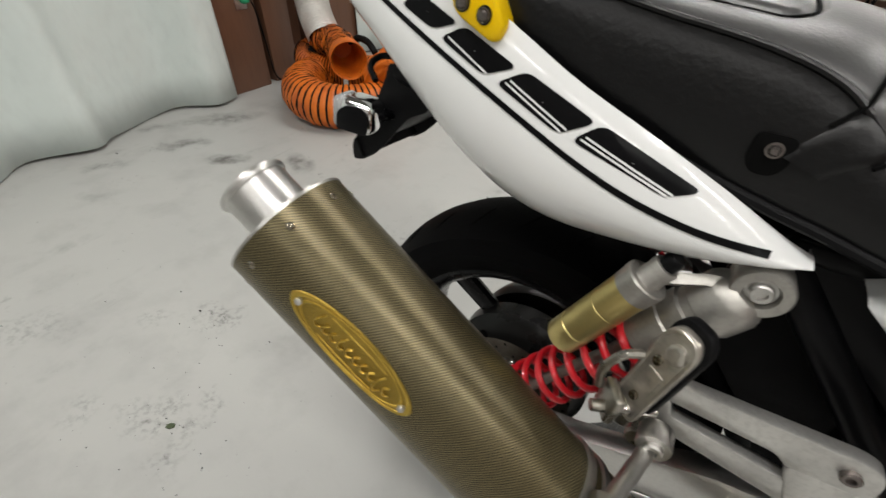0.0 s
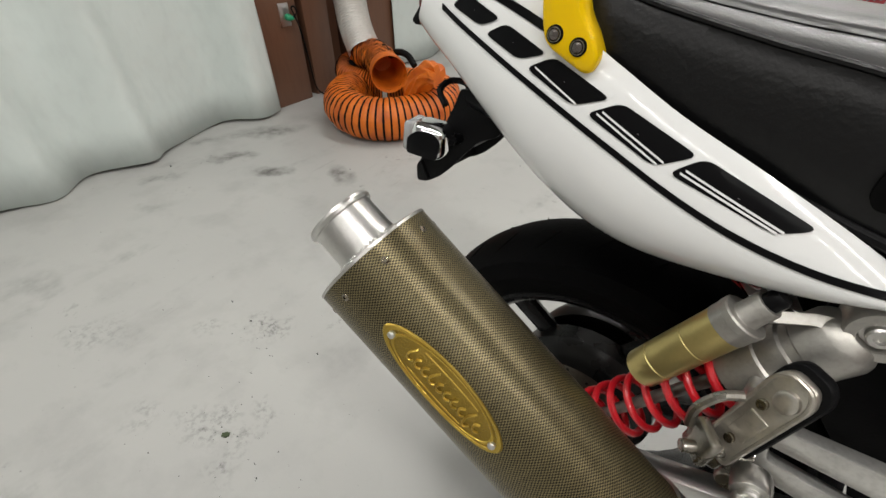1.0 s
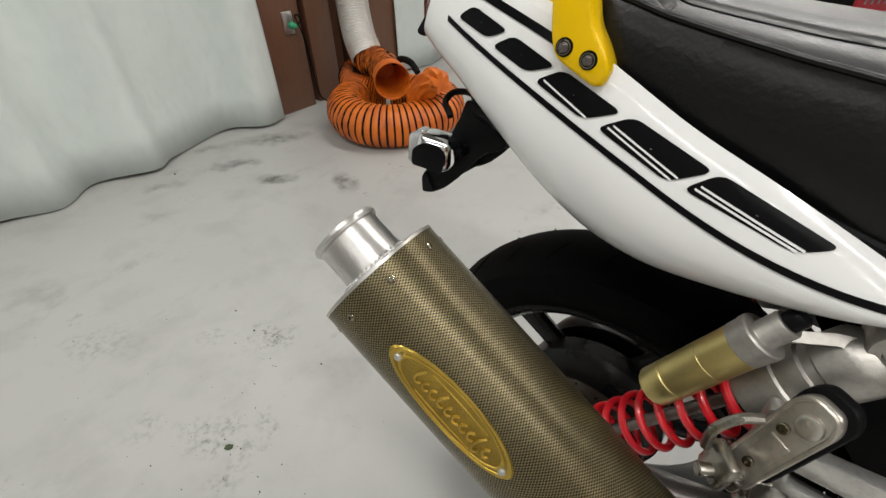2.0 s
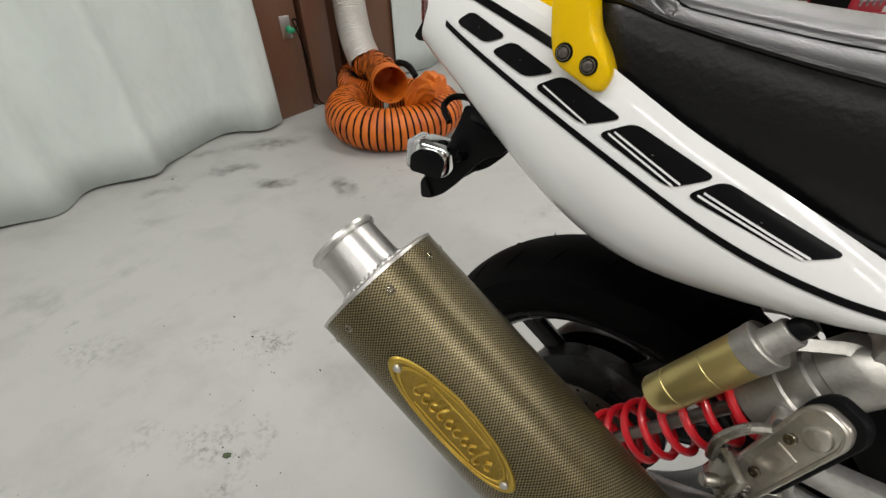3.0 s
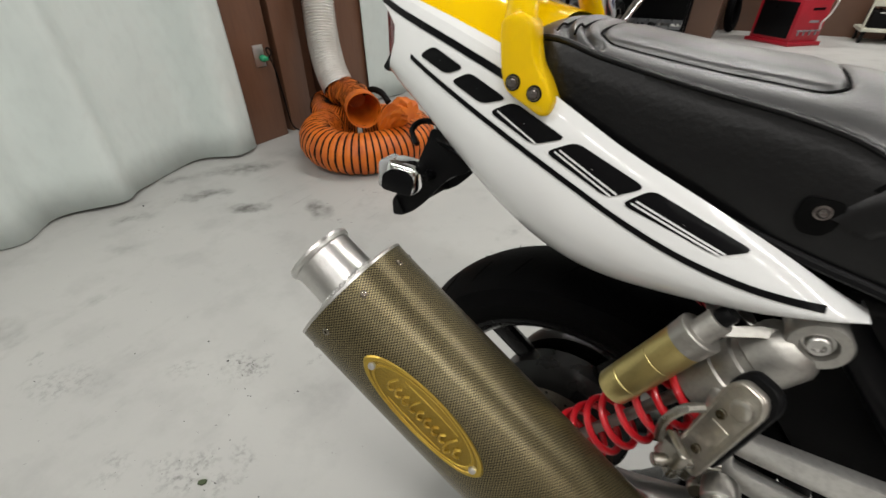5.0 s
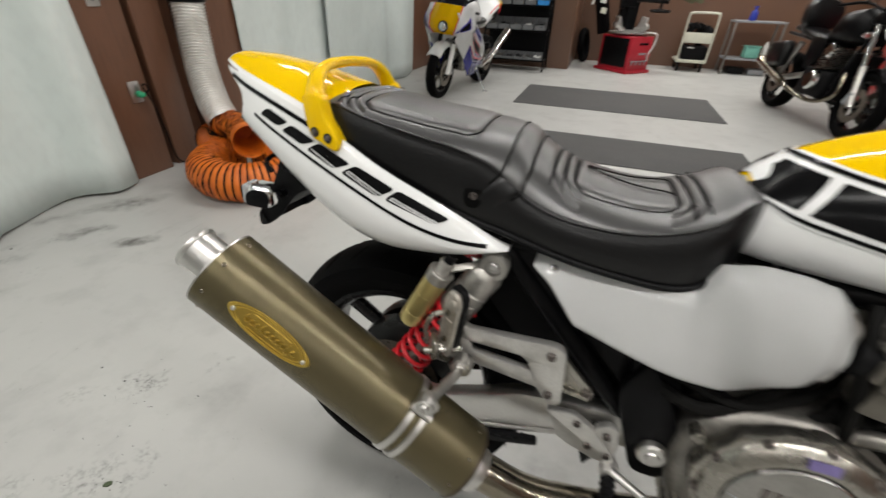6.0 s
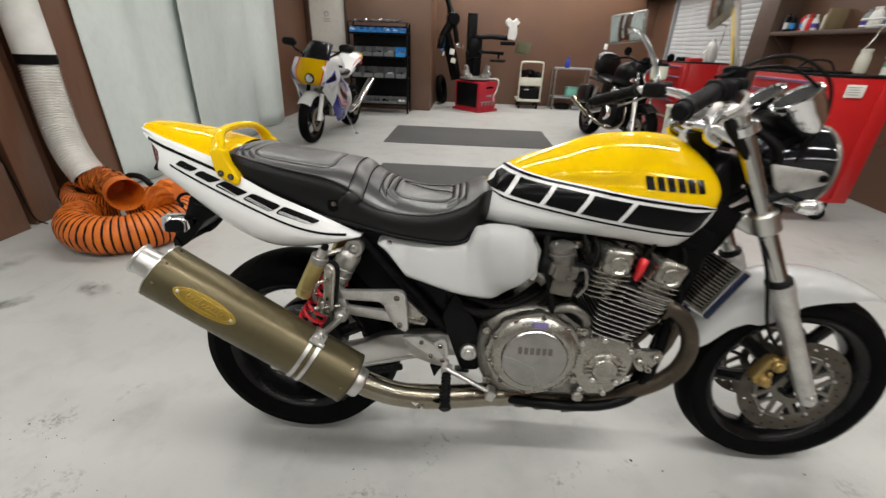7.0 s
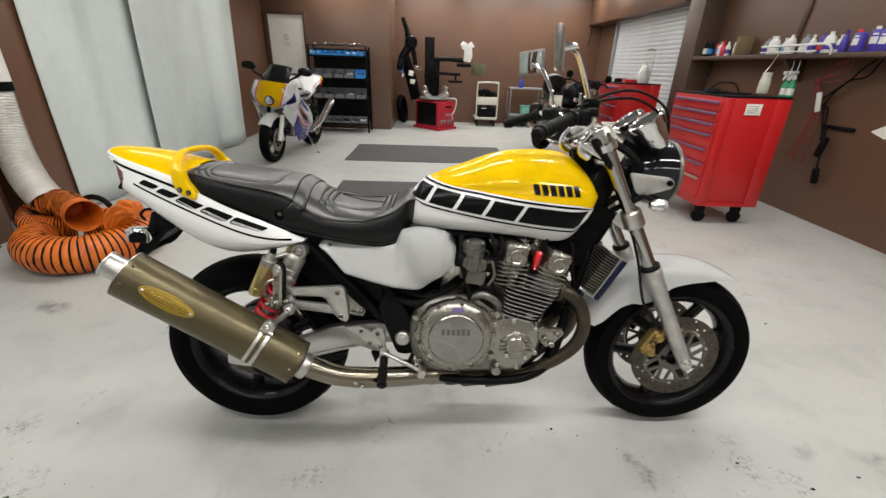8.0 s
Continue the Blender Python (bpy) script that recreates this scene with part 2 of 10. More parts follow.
M_GREEN = material("green_plastic", (0.02, 0.30, 0.14), 0.4, spot=0.3, spot_scale=14)
M_MINT = material("mint_plastic", (0.16, 0.42, 0.34), 0.4, spot=0.3, spot_scale=14)
M_WHITEPL = material("white_plastic", (0.70, 0.70, 0.67), 0.42, spot=0.25, spot_scale=10)
M_IVORY = material("ivory_enamel", (0.60, 0.60, 0.50), 0.45, spot=0.3, spot_scale=6)
M_PURPLE = material("violet_pack", (0.06, 0.035, 0.30), 0.35, spot=0.35, spot_scale=30, tint=(0.02, 0.05, 0.35))
M_PAPER = material("paper", (0.72, 0.70, 0.64), 0.8, spot=0.15, spot_scale=20)
M_WOOD = material("stained_shelf", (0.075, 0.042, 0.029), 0.5, spot=0.4, spot_scale=5, grain=0.3, grain_scale=70, stretch=(1, 0.2, 1))
M_PLUM = material("plum_trim", (0.18, 0.10, 0.20), 0.3, 0.3, spot=0.2, spot_scale=20)
M_DULL = material("dull_zinc", (0.24, 0.228, 0.208), 0.4, 0.85, spot=0.7, spot_scale=40, grain=0.3, grain_scale=150, bump=0.3)
M_SMOKED = material("smoked_bolt", (0.16, 0.14, 0.13), 0.22, 0.8, spot=0.2, spot_scale=60)
M_GLASS = material("mirror_glass", (0.55, 0.58, 0.58), 0.04, 1.0, spot=0.05)


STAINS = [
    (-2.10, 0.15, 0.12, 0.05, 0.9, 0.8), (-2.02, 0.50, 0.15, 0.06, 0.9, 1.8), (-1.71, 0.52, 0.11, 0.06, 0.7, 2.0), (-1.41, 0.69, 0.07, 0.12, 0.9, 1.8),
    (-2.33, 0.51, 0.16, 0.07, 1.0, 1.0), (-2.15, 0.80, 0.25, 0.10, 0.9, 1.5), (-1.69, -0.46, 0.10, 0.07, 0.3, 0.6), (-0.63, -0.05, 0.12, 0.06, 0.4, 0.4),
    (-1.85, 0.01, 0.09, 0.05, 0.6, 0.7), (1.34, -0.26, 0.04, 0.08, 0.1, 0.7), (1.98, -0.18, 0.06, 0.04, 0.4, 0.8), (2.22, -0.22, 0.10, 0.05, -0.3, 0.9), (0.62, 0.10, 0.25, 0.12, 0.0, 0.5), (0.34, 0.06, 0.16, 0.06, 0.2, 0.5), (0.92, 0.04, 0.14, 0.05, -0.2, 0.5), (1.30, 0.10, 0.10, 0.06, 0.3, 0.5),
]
SPECKS = [
    (-0.89, -0.10, 0.10, 0.06, 0.6, 1.3), (-1.28, -0.41, 0.14, 0.09, 0.5, 1.2), (-0.89, -0.47, 0.07, 0.05, 0.3, 1.3), (-0.74, -0.38, 0.10, 0.06, 0.8, 1.8),
    (-0.64, -0.27, 0.05, 0.04, 0.2, 1.6), (-0.63, -0.35, 0.07, 0.04, 0.9, 1.9), (-0.60, -0.41, 0.06, 0.04, 0.4, 1.8), (-1.02, -0.19, 0.06, 0.04, 0.5, 1.2),
    (0.23, -0.28, 0.11, 0.06, 0.4, 2.0), (1.74, -0.13, 0.07, 0.05, 0.5, 2.0), (1.72, -0.26, 0.07, 0.10, 0.5, 2.0), (1.34, -0.26, 0.05, 0.10, 0.1, 1.9),
    (-0.88, -0.08, 0.09, 0.05, 0.4, 1.5), (1.84, -0.30, 0.06, 0.05, 0.2, 1.8), (1.06, -0.09, 0.04, 0.02, 0.2, 1.6), (-2.02, 0.50, 0.13, 0.06, 0.9, 1.4), (-2.10, 0.15, 0.10, 0.05, 0.9, 1.2), (-1.71, 0.52, 0.10, 0.06, 0.7, 1.4),
]


def concrete_floor():
    """Pale epoxy-painted concrete with grey scuffs, tyre smears, fine specks and worn patches."""
    m = bpy.data.materials.new("painted_concrete")
    m.use_nodes = True
    t = m.node_tree
    b = t.nodes["Principled BSDF"]
    at = t.nodes.new("ShaderNodeTexCoord")

    def noisy(scale, detail, lo, hi, amount, stretch=None, rot=0.0, kind="noise"):
        src = at.outputs["Object"]
        if stretch:
            mp = t.nodes.new("ShaderNodeMapping")
            mp.inputs["Scale"].default_value, mp.inputs["Rotation"].default_value = stretch, (0, 0, rot)
            t.links.new(src, mp.inputs["Vector"])
            src = mp.outputs["Vector"]
        n = t.nodes.new("ShaderNodeTexNoise")
        n.inputs["Scale"].default_value, n.inputs["Detail"].default_value = scale, detail
        n.inputs["Roughness"].default_value = 0.6
        t.links.new(src, n.inputs["Vector"])
        r = t.nodes.new("ShaderNodeMapRange")
        r.inputs["From Min"].default_value, r.inputs["From Max"].default_value, r.inputs["To Max"].default_value = lo, hi, amount
        t.links.new(n.outputs["Fac"], r.inputs["Value"])
        return r.outputs["Result"]

    def times(a, c):
        n = t.nodes.new("ShaderNodeMath")
        n.operation = "MULTIPLY"
        t.links.new(a, n.inputs[0])
        t.links.new(c, n.inputs[1])
        return n.outputs[0]

    def over(fac, a, colour):
        n = t.nodes.new("ShaderNodeMix")
        n.data_type = "RGBA"
        t.links.new(fac, n.inputs["Factor"])
        if isinstance(a, tuple):
            n.inputs["A"].default_value = (*a, 1)
        else:
            t.links.new(a, n.inputs["A"])
        n.inputs["B"].default_value = (*colour, 1)
        return n.outputs["Result"]

    c = over(noisy(0.9, 5, 0.35, 0.7, 0.55), (0.443, 0.443, 0.424), (0.364, 0.368, 0.358))
    c = over(noisy(4.0, 8, 0.50, 0.74, 0.6), c, (0.30, 0.297, 0.286))
    smear = times(noisy(2.4, 4, 0.60, 0.78, 1.0, (1.6, 0.5, 1), 0.5), noisy(17, 7, 0.4, 0.7, 0.78))
    c = over(smear, c, (0.13, 0.128, 0.122))
    patch = times(noisy(3.3, 3, 0.62, 0.74, 1.0), noisy(42, 3, 0.55, 0.66, 0.8))
    c = over(patch, c, (0.07, 0.068, 0.064))
    fleck = times(noisy(95, 2, 0.72, 0.76, 1.0), noisy(5, 2, 0.45, 0.6, 0.9))
    c = over(fleck, c, (0.05, 0.05, 0.048))
    scratch = times(noisy(6, 3, 0.66, 0.72, 0.5, (9, 0.6, 1), 1.1), noisy(2, 2, 0.5, 0.7, 1.0))
    c = over(scratch, c, (0.25, 0.245, 0.235))
    # known scuffs and speckled patches: place, size, turn in radians, strength
    wob = t.nodes.new("ShaderNodeTexNoise")
    wob.inputs["Scale"].default_value, wob.inputs["Detail"].default_value = 9.0, 3
    t.links.new(at.outputs["Object"], wob.inputs["Vector"])
    shift = t.nodes.new("ShaderNodeVectorMath")
    shift.operation = "MULTIPLY_ADD"
    t.links.new(wob.outputs["Color"], shift.inputs[0])
    shift.inputs[1].default_value = (0.16, 0.16, 0)
    t.links.new(at.outputs["Object"], shift.inputs[2])
    back = t.nodes.new("ShaderNodeVectorMath")
    back.operation = "SUBTRACT"
    t.links.new(shift.outputs["Vector"], back.inputs[0])
    back.inputs[1].default_value = (0.08, 0.08, 0)

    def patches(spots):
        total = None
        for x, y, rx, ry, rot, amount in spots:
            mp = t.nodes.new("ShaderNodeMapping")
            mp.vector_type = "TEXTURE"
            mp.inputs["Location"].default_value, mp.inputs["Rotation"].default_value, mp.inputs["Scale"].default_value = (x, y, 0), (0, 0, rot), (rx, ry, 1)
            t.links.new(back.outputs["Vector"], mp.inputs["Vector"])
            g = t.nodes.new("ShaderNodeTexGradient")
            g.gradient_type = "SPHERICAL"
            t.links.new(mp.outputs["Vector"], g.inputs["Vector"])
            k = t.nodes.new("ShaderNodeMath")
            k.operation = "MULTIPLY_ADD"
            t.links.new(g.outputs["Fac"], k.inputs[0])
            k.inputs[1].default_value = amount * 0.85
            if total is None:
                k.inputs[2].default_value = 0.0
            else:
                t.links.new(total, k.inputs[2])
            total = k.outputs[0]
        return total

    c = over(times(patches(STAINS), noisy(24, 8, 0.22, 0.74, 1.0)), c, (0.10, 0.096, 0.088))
    c = over(times(patches(SPECKS), noisy(52, 7, 0.47, 0.72, 0.58)), c, (0.075, 0.072, 0.067))
    t.links.new(c, b.inputs["Base Color"])
    rr = t.nodes.new("ShaderNodeMapRange")
    rr.inputs["To Min"].default_value, rr.inputs["To Max"].default_value = 0.28, 0.5
    n = t.nodes.new("ShaderNodeTexNoise")
    n.inputs["Scale"].default_value, n.inputs["Detail"].default_value = 3.0, 6
    t.links.new(at.outputs["Object"], n.inputs["Vector"])
    t.links.new(n.outputs["Fac"], rr.inputs["Value"])
    t.links.new(rr.outputs["Result"], b.inputs["Roughness"])
    bp = t.nodes.new("ShaderNodeBump")
    bp.inputs["Strength"].default_value, bp.inputs["Distance"].default_value = 0.12, 0.003
    n2 = t.nodes.new("ShaderNodeTexNoise")
    n2.inputs["Scale"].default_value, n2.inputs["Detail"].default_value = 30.0, 5
    t.links.new(at.outputs["Object"], n2.inputs["Vector"])
    t.links.new(n2.outputs["Fac"], bp.inputs["Height"])
    t.links.new(bp.outputs["Normal"], b.inputs["Normal"])
    return m


def woven_sleeve():
    """Olive-brown carbon weave under clear resin: over-and-under threads 3 mm wide, by the sleeve's own unrolled metres."""
    m = bpy.data.materials.new("carbon_weave")
    m.use_nodes = True
    t = m.node_tree
    b = t.nodes["Principled BSDF"]
    uv = t.nodes.new("ShaderNodeUVMap")
    ch = t.nodes.new("ShaderNodeTexChecker")
    ch.inputs["Scale"].default_value = 1.0
    mp = t.nodes.new("ShaderNodeMapping")
    mp.inputs["Scale"].default_value = (480, 700, 1)
    t.links.new(uv.outputs["UV"], mp.inputs["Vector"])
    t.links.new(mp.outputs["Vector"], ch.inputs["Vector"])
    ch.inputs["Color1"].default_value = (0.195, 0.161, 0.083, 1)
    ch.inputs["Color2"].default_value = (0.032, 0.026, 0.015, 1)
    n = t.nodes.new("ShaderNodeTexNoise")
    n.inputs["Scale"].default_value, n.inputs["Detail"].default_value = 1.0, 4
    mp2 = t.nodes.new("ShaderNodeMapping")
    mp2.inputs["Scale"].default_value = (4, 150, 1)
    t.links.new(uv.outputs["UV"], mp2.inputs["Vector"])
    t.links.new(mp2.outputs["Vector"], n.inputs["Vector"])
    mx = t.nodes.new("ShaderNodeMix")
    mx.data_type, mx.blend_type = "RGBA", "MULTIPLY"
    mx.inputs["Factor"].default_value = 0.45
    rm = t.nodes.new("ShaderNodeMapRange")
    rm.inputs["From Min"].default_value, rm.inputs["From Max"].default_value = 0.3, 0.7
    rm.inputs["To Min"].default_value, rm.inputs["To Max"].default_value = 0.68, 1.14
    t.links.new(n.outputs["Fac"], rm.inputs["Value"])
    t.links.new(ch.outputs["Color"], mx.inputs["A"])
    t.links.new(rm.outputs["Result"], mx.inputs["B"])
    t.links.new(mx.outputs["Result"], b.inputs["Base Color"])
    b.inputs["Metallic"].default_value = 0.7
    b.inputs["Roughness"].default_value = 0.34
    b.inputs["Coat Weight"].default_value, b.inputs["Coat Roughness"].default_value = 0.05, 0.15
    bp = t.nodes.new("ShaderNodeBump")
    bp.inputs["Strength"].default_value, bp.inputs["Distance"].default_value = 0.3, -0.0005
    t.links.new(ch.outputs["Fac"], bp.inputs["Height"])
    t.links.new(bp.outputs["Normal"], b.inputs["Normal"])
    return m


def curtain_sheet():
    """Off-white plastic sheeting with grey smudges; light passes through a little."""
    m = material("plastic_curtain", (0.655, 0.715, 0.69), 0.34, spot=0.55, spot_scale=1.8, grain=0.10, grain_scale=22, bump=0.5, bump_scale=5, tint=(0.50, 0.55, 0.53), stretch=(1, 1, 0.55))
    return m


M_FLOOR, M_WEAVE, M_CURTAIN = concrete_floor(), woven_sleeve(), curtain_sheet()


# ---- structure ----
def slab(name, c, s, mat, label, category, bevel=0.0):
    bm = bmesh.new()
    add_box(bm, c, s, bevel=bevel)
    ob = part(name, bm, mat)
    return tagged(ob, label, category, kind="structure")


def between(name, x0, x1, y0, y1, z0, z1, mat, label, category, bevel=0.0):
    return slab(name, ((x0 + x1) / 2, (y0 + y1) / 2, (z0 + z1) / 2), (x1 - x0, y1 - y0, z1 - z0), mat, label, category, bevel)


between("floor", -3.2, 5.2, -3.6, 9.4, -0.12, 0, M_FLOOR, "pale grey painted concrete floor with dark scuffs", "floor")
# ceiling stays out of view; its grey is set low to deepen floor shadows
between("ceiling", -3.2, 5.2, -3.6, 9.4, ROOM_H, ROOM_H + 0.12, M_CEIL, "plain grey ceiling, out of view, toned to limit bounced light", "ceiling")
# unseen wall behind the camera; its tone sets side fill and chrome reflections
between("wall_south", -3.2, 5.2, -3.4, ROOM_Y0, 0, ROOM_H, M_PALEWALL, "plain pale grey wall, unseen, closing the workshop and giving fill light", "wall")
between("wall_north", -0.27, 5.2, ROOM_Y1, ROOM_Y1 + 0.2, 0, ROOM_H, M_BROWNWALL, "brown panelled back wall of the workshop", "wall")
between("wall_north_pier", -3.2, -0.27, 7.5, 9.2, 0, ROOM_H, M_BROWNWALL, "brown wall pier standing out from the back wall", "wall", 0.004)
between("wall_west", -3.2, ROOM_X0, ROOM_Y0, 7.5, 0, ROOM_H, M_BROWN, "brown wooden side wall behind plastic curtains", "wall")
between("wall_east", ROOM_X1, 5.2, ROOM_Y0, 5.15, 0, ROOM_H, M_BROWNWALL, "brown side wall with a shelf and hanging cables", "wall")
between("wall_east_far", ROOM_X1 + 0.12, 5.2, 5.15, ROOM_Y1, 0, ROOM_H, M_BROWNWALL, "brown wall behind the roller shutter", "wall")
between("soffit", 3.95, 4.27, 5.15, ROOM_Y1, 2.12, ROOM_H, M_BROWNWALL, "dark brown boxed-in soffit over the roller shutter", "soffit", 0.004)
between("shutter_post", 3.88, 4.27, 4.53, 4.87, 0, ROOM_H, M_WOOD, "dark brown boxed post beside the roller shutter", "post", 0.006)

# west wall: panel with the socket, groove, post, recess, post
between("wall_panel", ROOM_X0, -2.40, 1.045, 1.355, 0, ROOM_H, M_BROWN, "brown wooden wall panel with a socket", "panel", 0.004)
between("wall_post", ROOM_X0, -2.41, 1.41, 1.61, 0, ROOM_H, M_BROWN, "brown square wooden wall post", "post", 0.008)
between("wall_post", ROOM_X0, -2.435, 1.96, 2.27, 0, ROOM_H, M_BROWN, "brown square wooden wall post beside the duct", "post", 0.008)
between("wall_panel", ROOM_X0, -2.60, 5.6, 7.5, 0, ROOM_H, M_BROWN, "brown wooden wall panel near the back corner", "panel", 0.004)


def curtain(name, rows, top, label):
    """A hanging sheet: (y, x at the floor, x at the top) along the wall, waved, with thickness."""
    bm = bmesh.new()
    ys = np.arange(rows[0][0], rows[-1][0] + 1e-6, 0.02)
    n = 14
    grid = []
    for y in ys:
        x0 = lerp(y, [r[0] for r in rows], [r[1] for r in rows])
        x1 = lerp(y, [r[0] for r in rows], [r[2] for r in rows])
        grid.append([bm.verts.new((x0 + (x1 - x0) * (k / n) ** 1.2 + 0.006 * math.sin(7 * y + 3 * k / n), y + 0.01 * math.sin(5 * k / n + y), 0.012 + 0.006 * math.sin(9 * y) * (k == 0) + (top - 0.012) * k / n)) for k in range(n + 1)])
    for a, b in zip(grid, grid[1:]):
        for k in range(n):
            bm.faces.new((a[k], b[k], b[k + 1], a[k + 1]))
    bmesh.ops.smooth_vert(bm, verts=[v for v in bm.verts if 0.02 < v.co.z < top - 0.01], factor=0.5, use_axis_x=True)
    ob = part(name, bm, M_CURTAIN, angle=80)
    mod = ob.modifiers.new("thickness", "SOLIDIFY")
    mod.thickness = 0.003
    return tagged(ob, label, "curtain")


def waved(pts, n=10):
    return [(p.x, p.y, p.z) for p in smooth_path(pts, n)]


curtain("plastic_curtain", waved([(-3.1, -2.3, -2.4), (-2.6, -2.42, -2.45), (-2.1, -2.25, -2.38), (-1.65, -2.4, -2.45), (-1.2, -2.26, -2.36), (-0.8, -2.4, -2.44), (-0.4, -2.33, -2.40), (-0.2, -2.25, -2.33), (-0.03, -2.38, -2.42), (0.21, -2.27, -2.34), (0.34, -2.36, -2.40), (0.70, -2.47, -2.44), (0.88, -2.31, -2.33), (1.04, -2.35, -2.36)]), 2.6, "off-white plastic sheet curtain hanging in soft folds to the floor")
curtain("plastic_curtain", waved([(2.25, -2.42, -2.40), (2.6, -2.36, -2.30), (2.9, -2.43, -2.38), (3.2, -2.35, -2.33), (3.5, -2.40, -2.37)]), 2.6, "pale grey-green plastic curtain panel, smudged, hanging behind the hose")
curtain("plastic_curtain", waved([(3.3, -2.30, -2.27), (3.7, -2.36, -2.32), (4.2, -2.40, -2.34), (4.6, -2.36, -2.30), (5.0, -2.48, -2.42), (5.4, -2.44, -2.38), (5.95, -2.55, -2.46)]), 2.6, "off-white plastic curtain panel with vertical folds near the corner")


def ceiling_light():
    root = thing("ceiling_light", pose(0, 0, ROOM_H), "slim white ceiling batten light, lit", "ceiling light", "ceiling lights")
    bm = bmesh.new()
    add_box(bm, (0, 0, -0.02), (1.22, 0.09, 0.04), bevel=0.006)
    part("housing", bm, M_WHITEPL, root)
    bm = bmesh.new()
    add_box(bm, (0, 0, -0.047), (1.18, 0.06, 0.012), bevel=0.004)
    part("diffuser", bm, material("lit_diffuser", (1.0, 0.97, 0.92), 0.5, emit=3.0), root)
    return root


batten = ceiling_light()
for i, (x, y, watts) in enumerate(TUBES):
    m = pose(x, y, ROOM_H)
    if i == 0:
        batten.matrix_basis = m
    else:
        copy_thing(batten, m)
    lamp = bpy.data.lights.new("tube", "AREA")
    lamp.shape, lamp.size, lamp.size_y, lamp.energy, lamp.color = "RECTANGLE", 1.18, 0.06, watts, (1.0, 0.975, 0.935)
    ob = new("tube_lamp", lamp)
    ob.matrix_basis = pose(x, y, ROOM_H - 0.06)


# ---- the motorcycle: x forward, its right side towards -y, leaning on its stand ----
LEANING = 5.2
bike = thing("motorcycle", pose(0, 0, 0, -LEANING, 0, 0), "yellow and white naked motorcycle with black stripes on its stand", "motorcycle")


def bolt(bm, p, r=0.006, d=(0, -1, 0), h=0.004):
    """A socket-head bolt that stands out along d."""
    add_lathe(bm, [(0, h * 0.35), (r * 0.48, h * 0.35), (r * 0.5, h), (r * 0.85, h), (r, h * 0.75), (r, -0.002), (0, -0.002)], p, d, 12)


def drilled_ring(r0, r1, y0, thick, rows=7, cells=144):
    """A ring in the plane of (x, z) round the origin with drilled holes."""
    bm = bmesh.new()
    grid = [[bm.verts.new(((r0 + (r1 - r0) * j / rows) * math.cos(2 * math.pi * i / cells), y0, (r0 + (r1 - r0) * j / rows) * math.sin(2 * math.pi * i / cells))) for j in range(rows + 1)] for i in range(cells)]
    for i in range(cells):
        for j in range(rows):
            if j in (1, 3, 5) and (i + 2 * (j - 1)) % 12 == 0:
                continue
            a, b = grid[i], grid[(i + 1) % cells]
            bm.faces.new((a[j], b[j], b[j + 1], a[j + 1]))
    bmesh.ops.solidify(bm, geom=bm.faces[:], thickness=thick)
    return bm


def move(bm, m):
    bmesh.ops.transform(bm, matrix=m, verts=bm.verts)
    return bm


def tyre_profile(R, w, bead):
    side = [(bead, 0.70), (bead + 0.012, 0.86), (bead + (R - bead) * 0.45, 1.0), (R - (R - bead) * 0.28, 0.93), (R - 0.017, 0.72), (R - 0.007, 0.48), (R - 0.0015, 0.22), (R, 0)]
    prof = [(r, -w * f) for r, f in side] + [(r, w * f) for r, f in side[-2::-1]]
    return prof + [(bead - 0.008, w * 0.55), (bead - 0.008, -w * 0.55)]


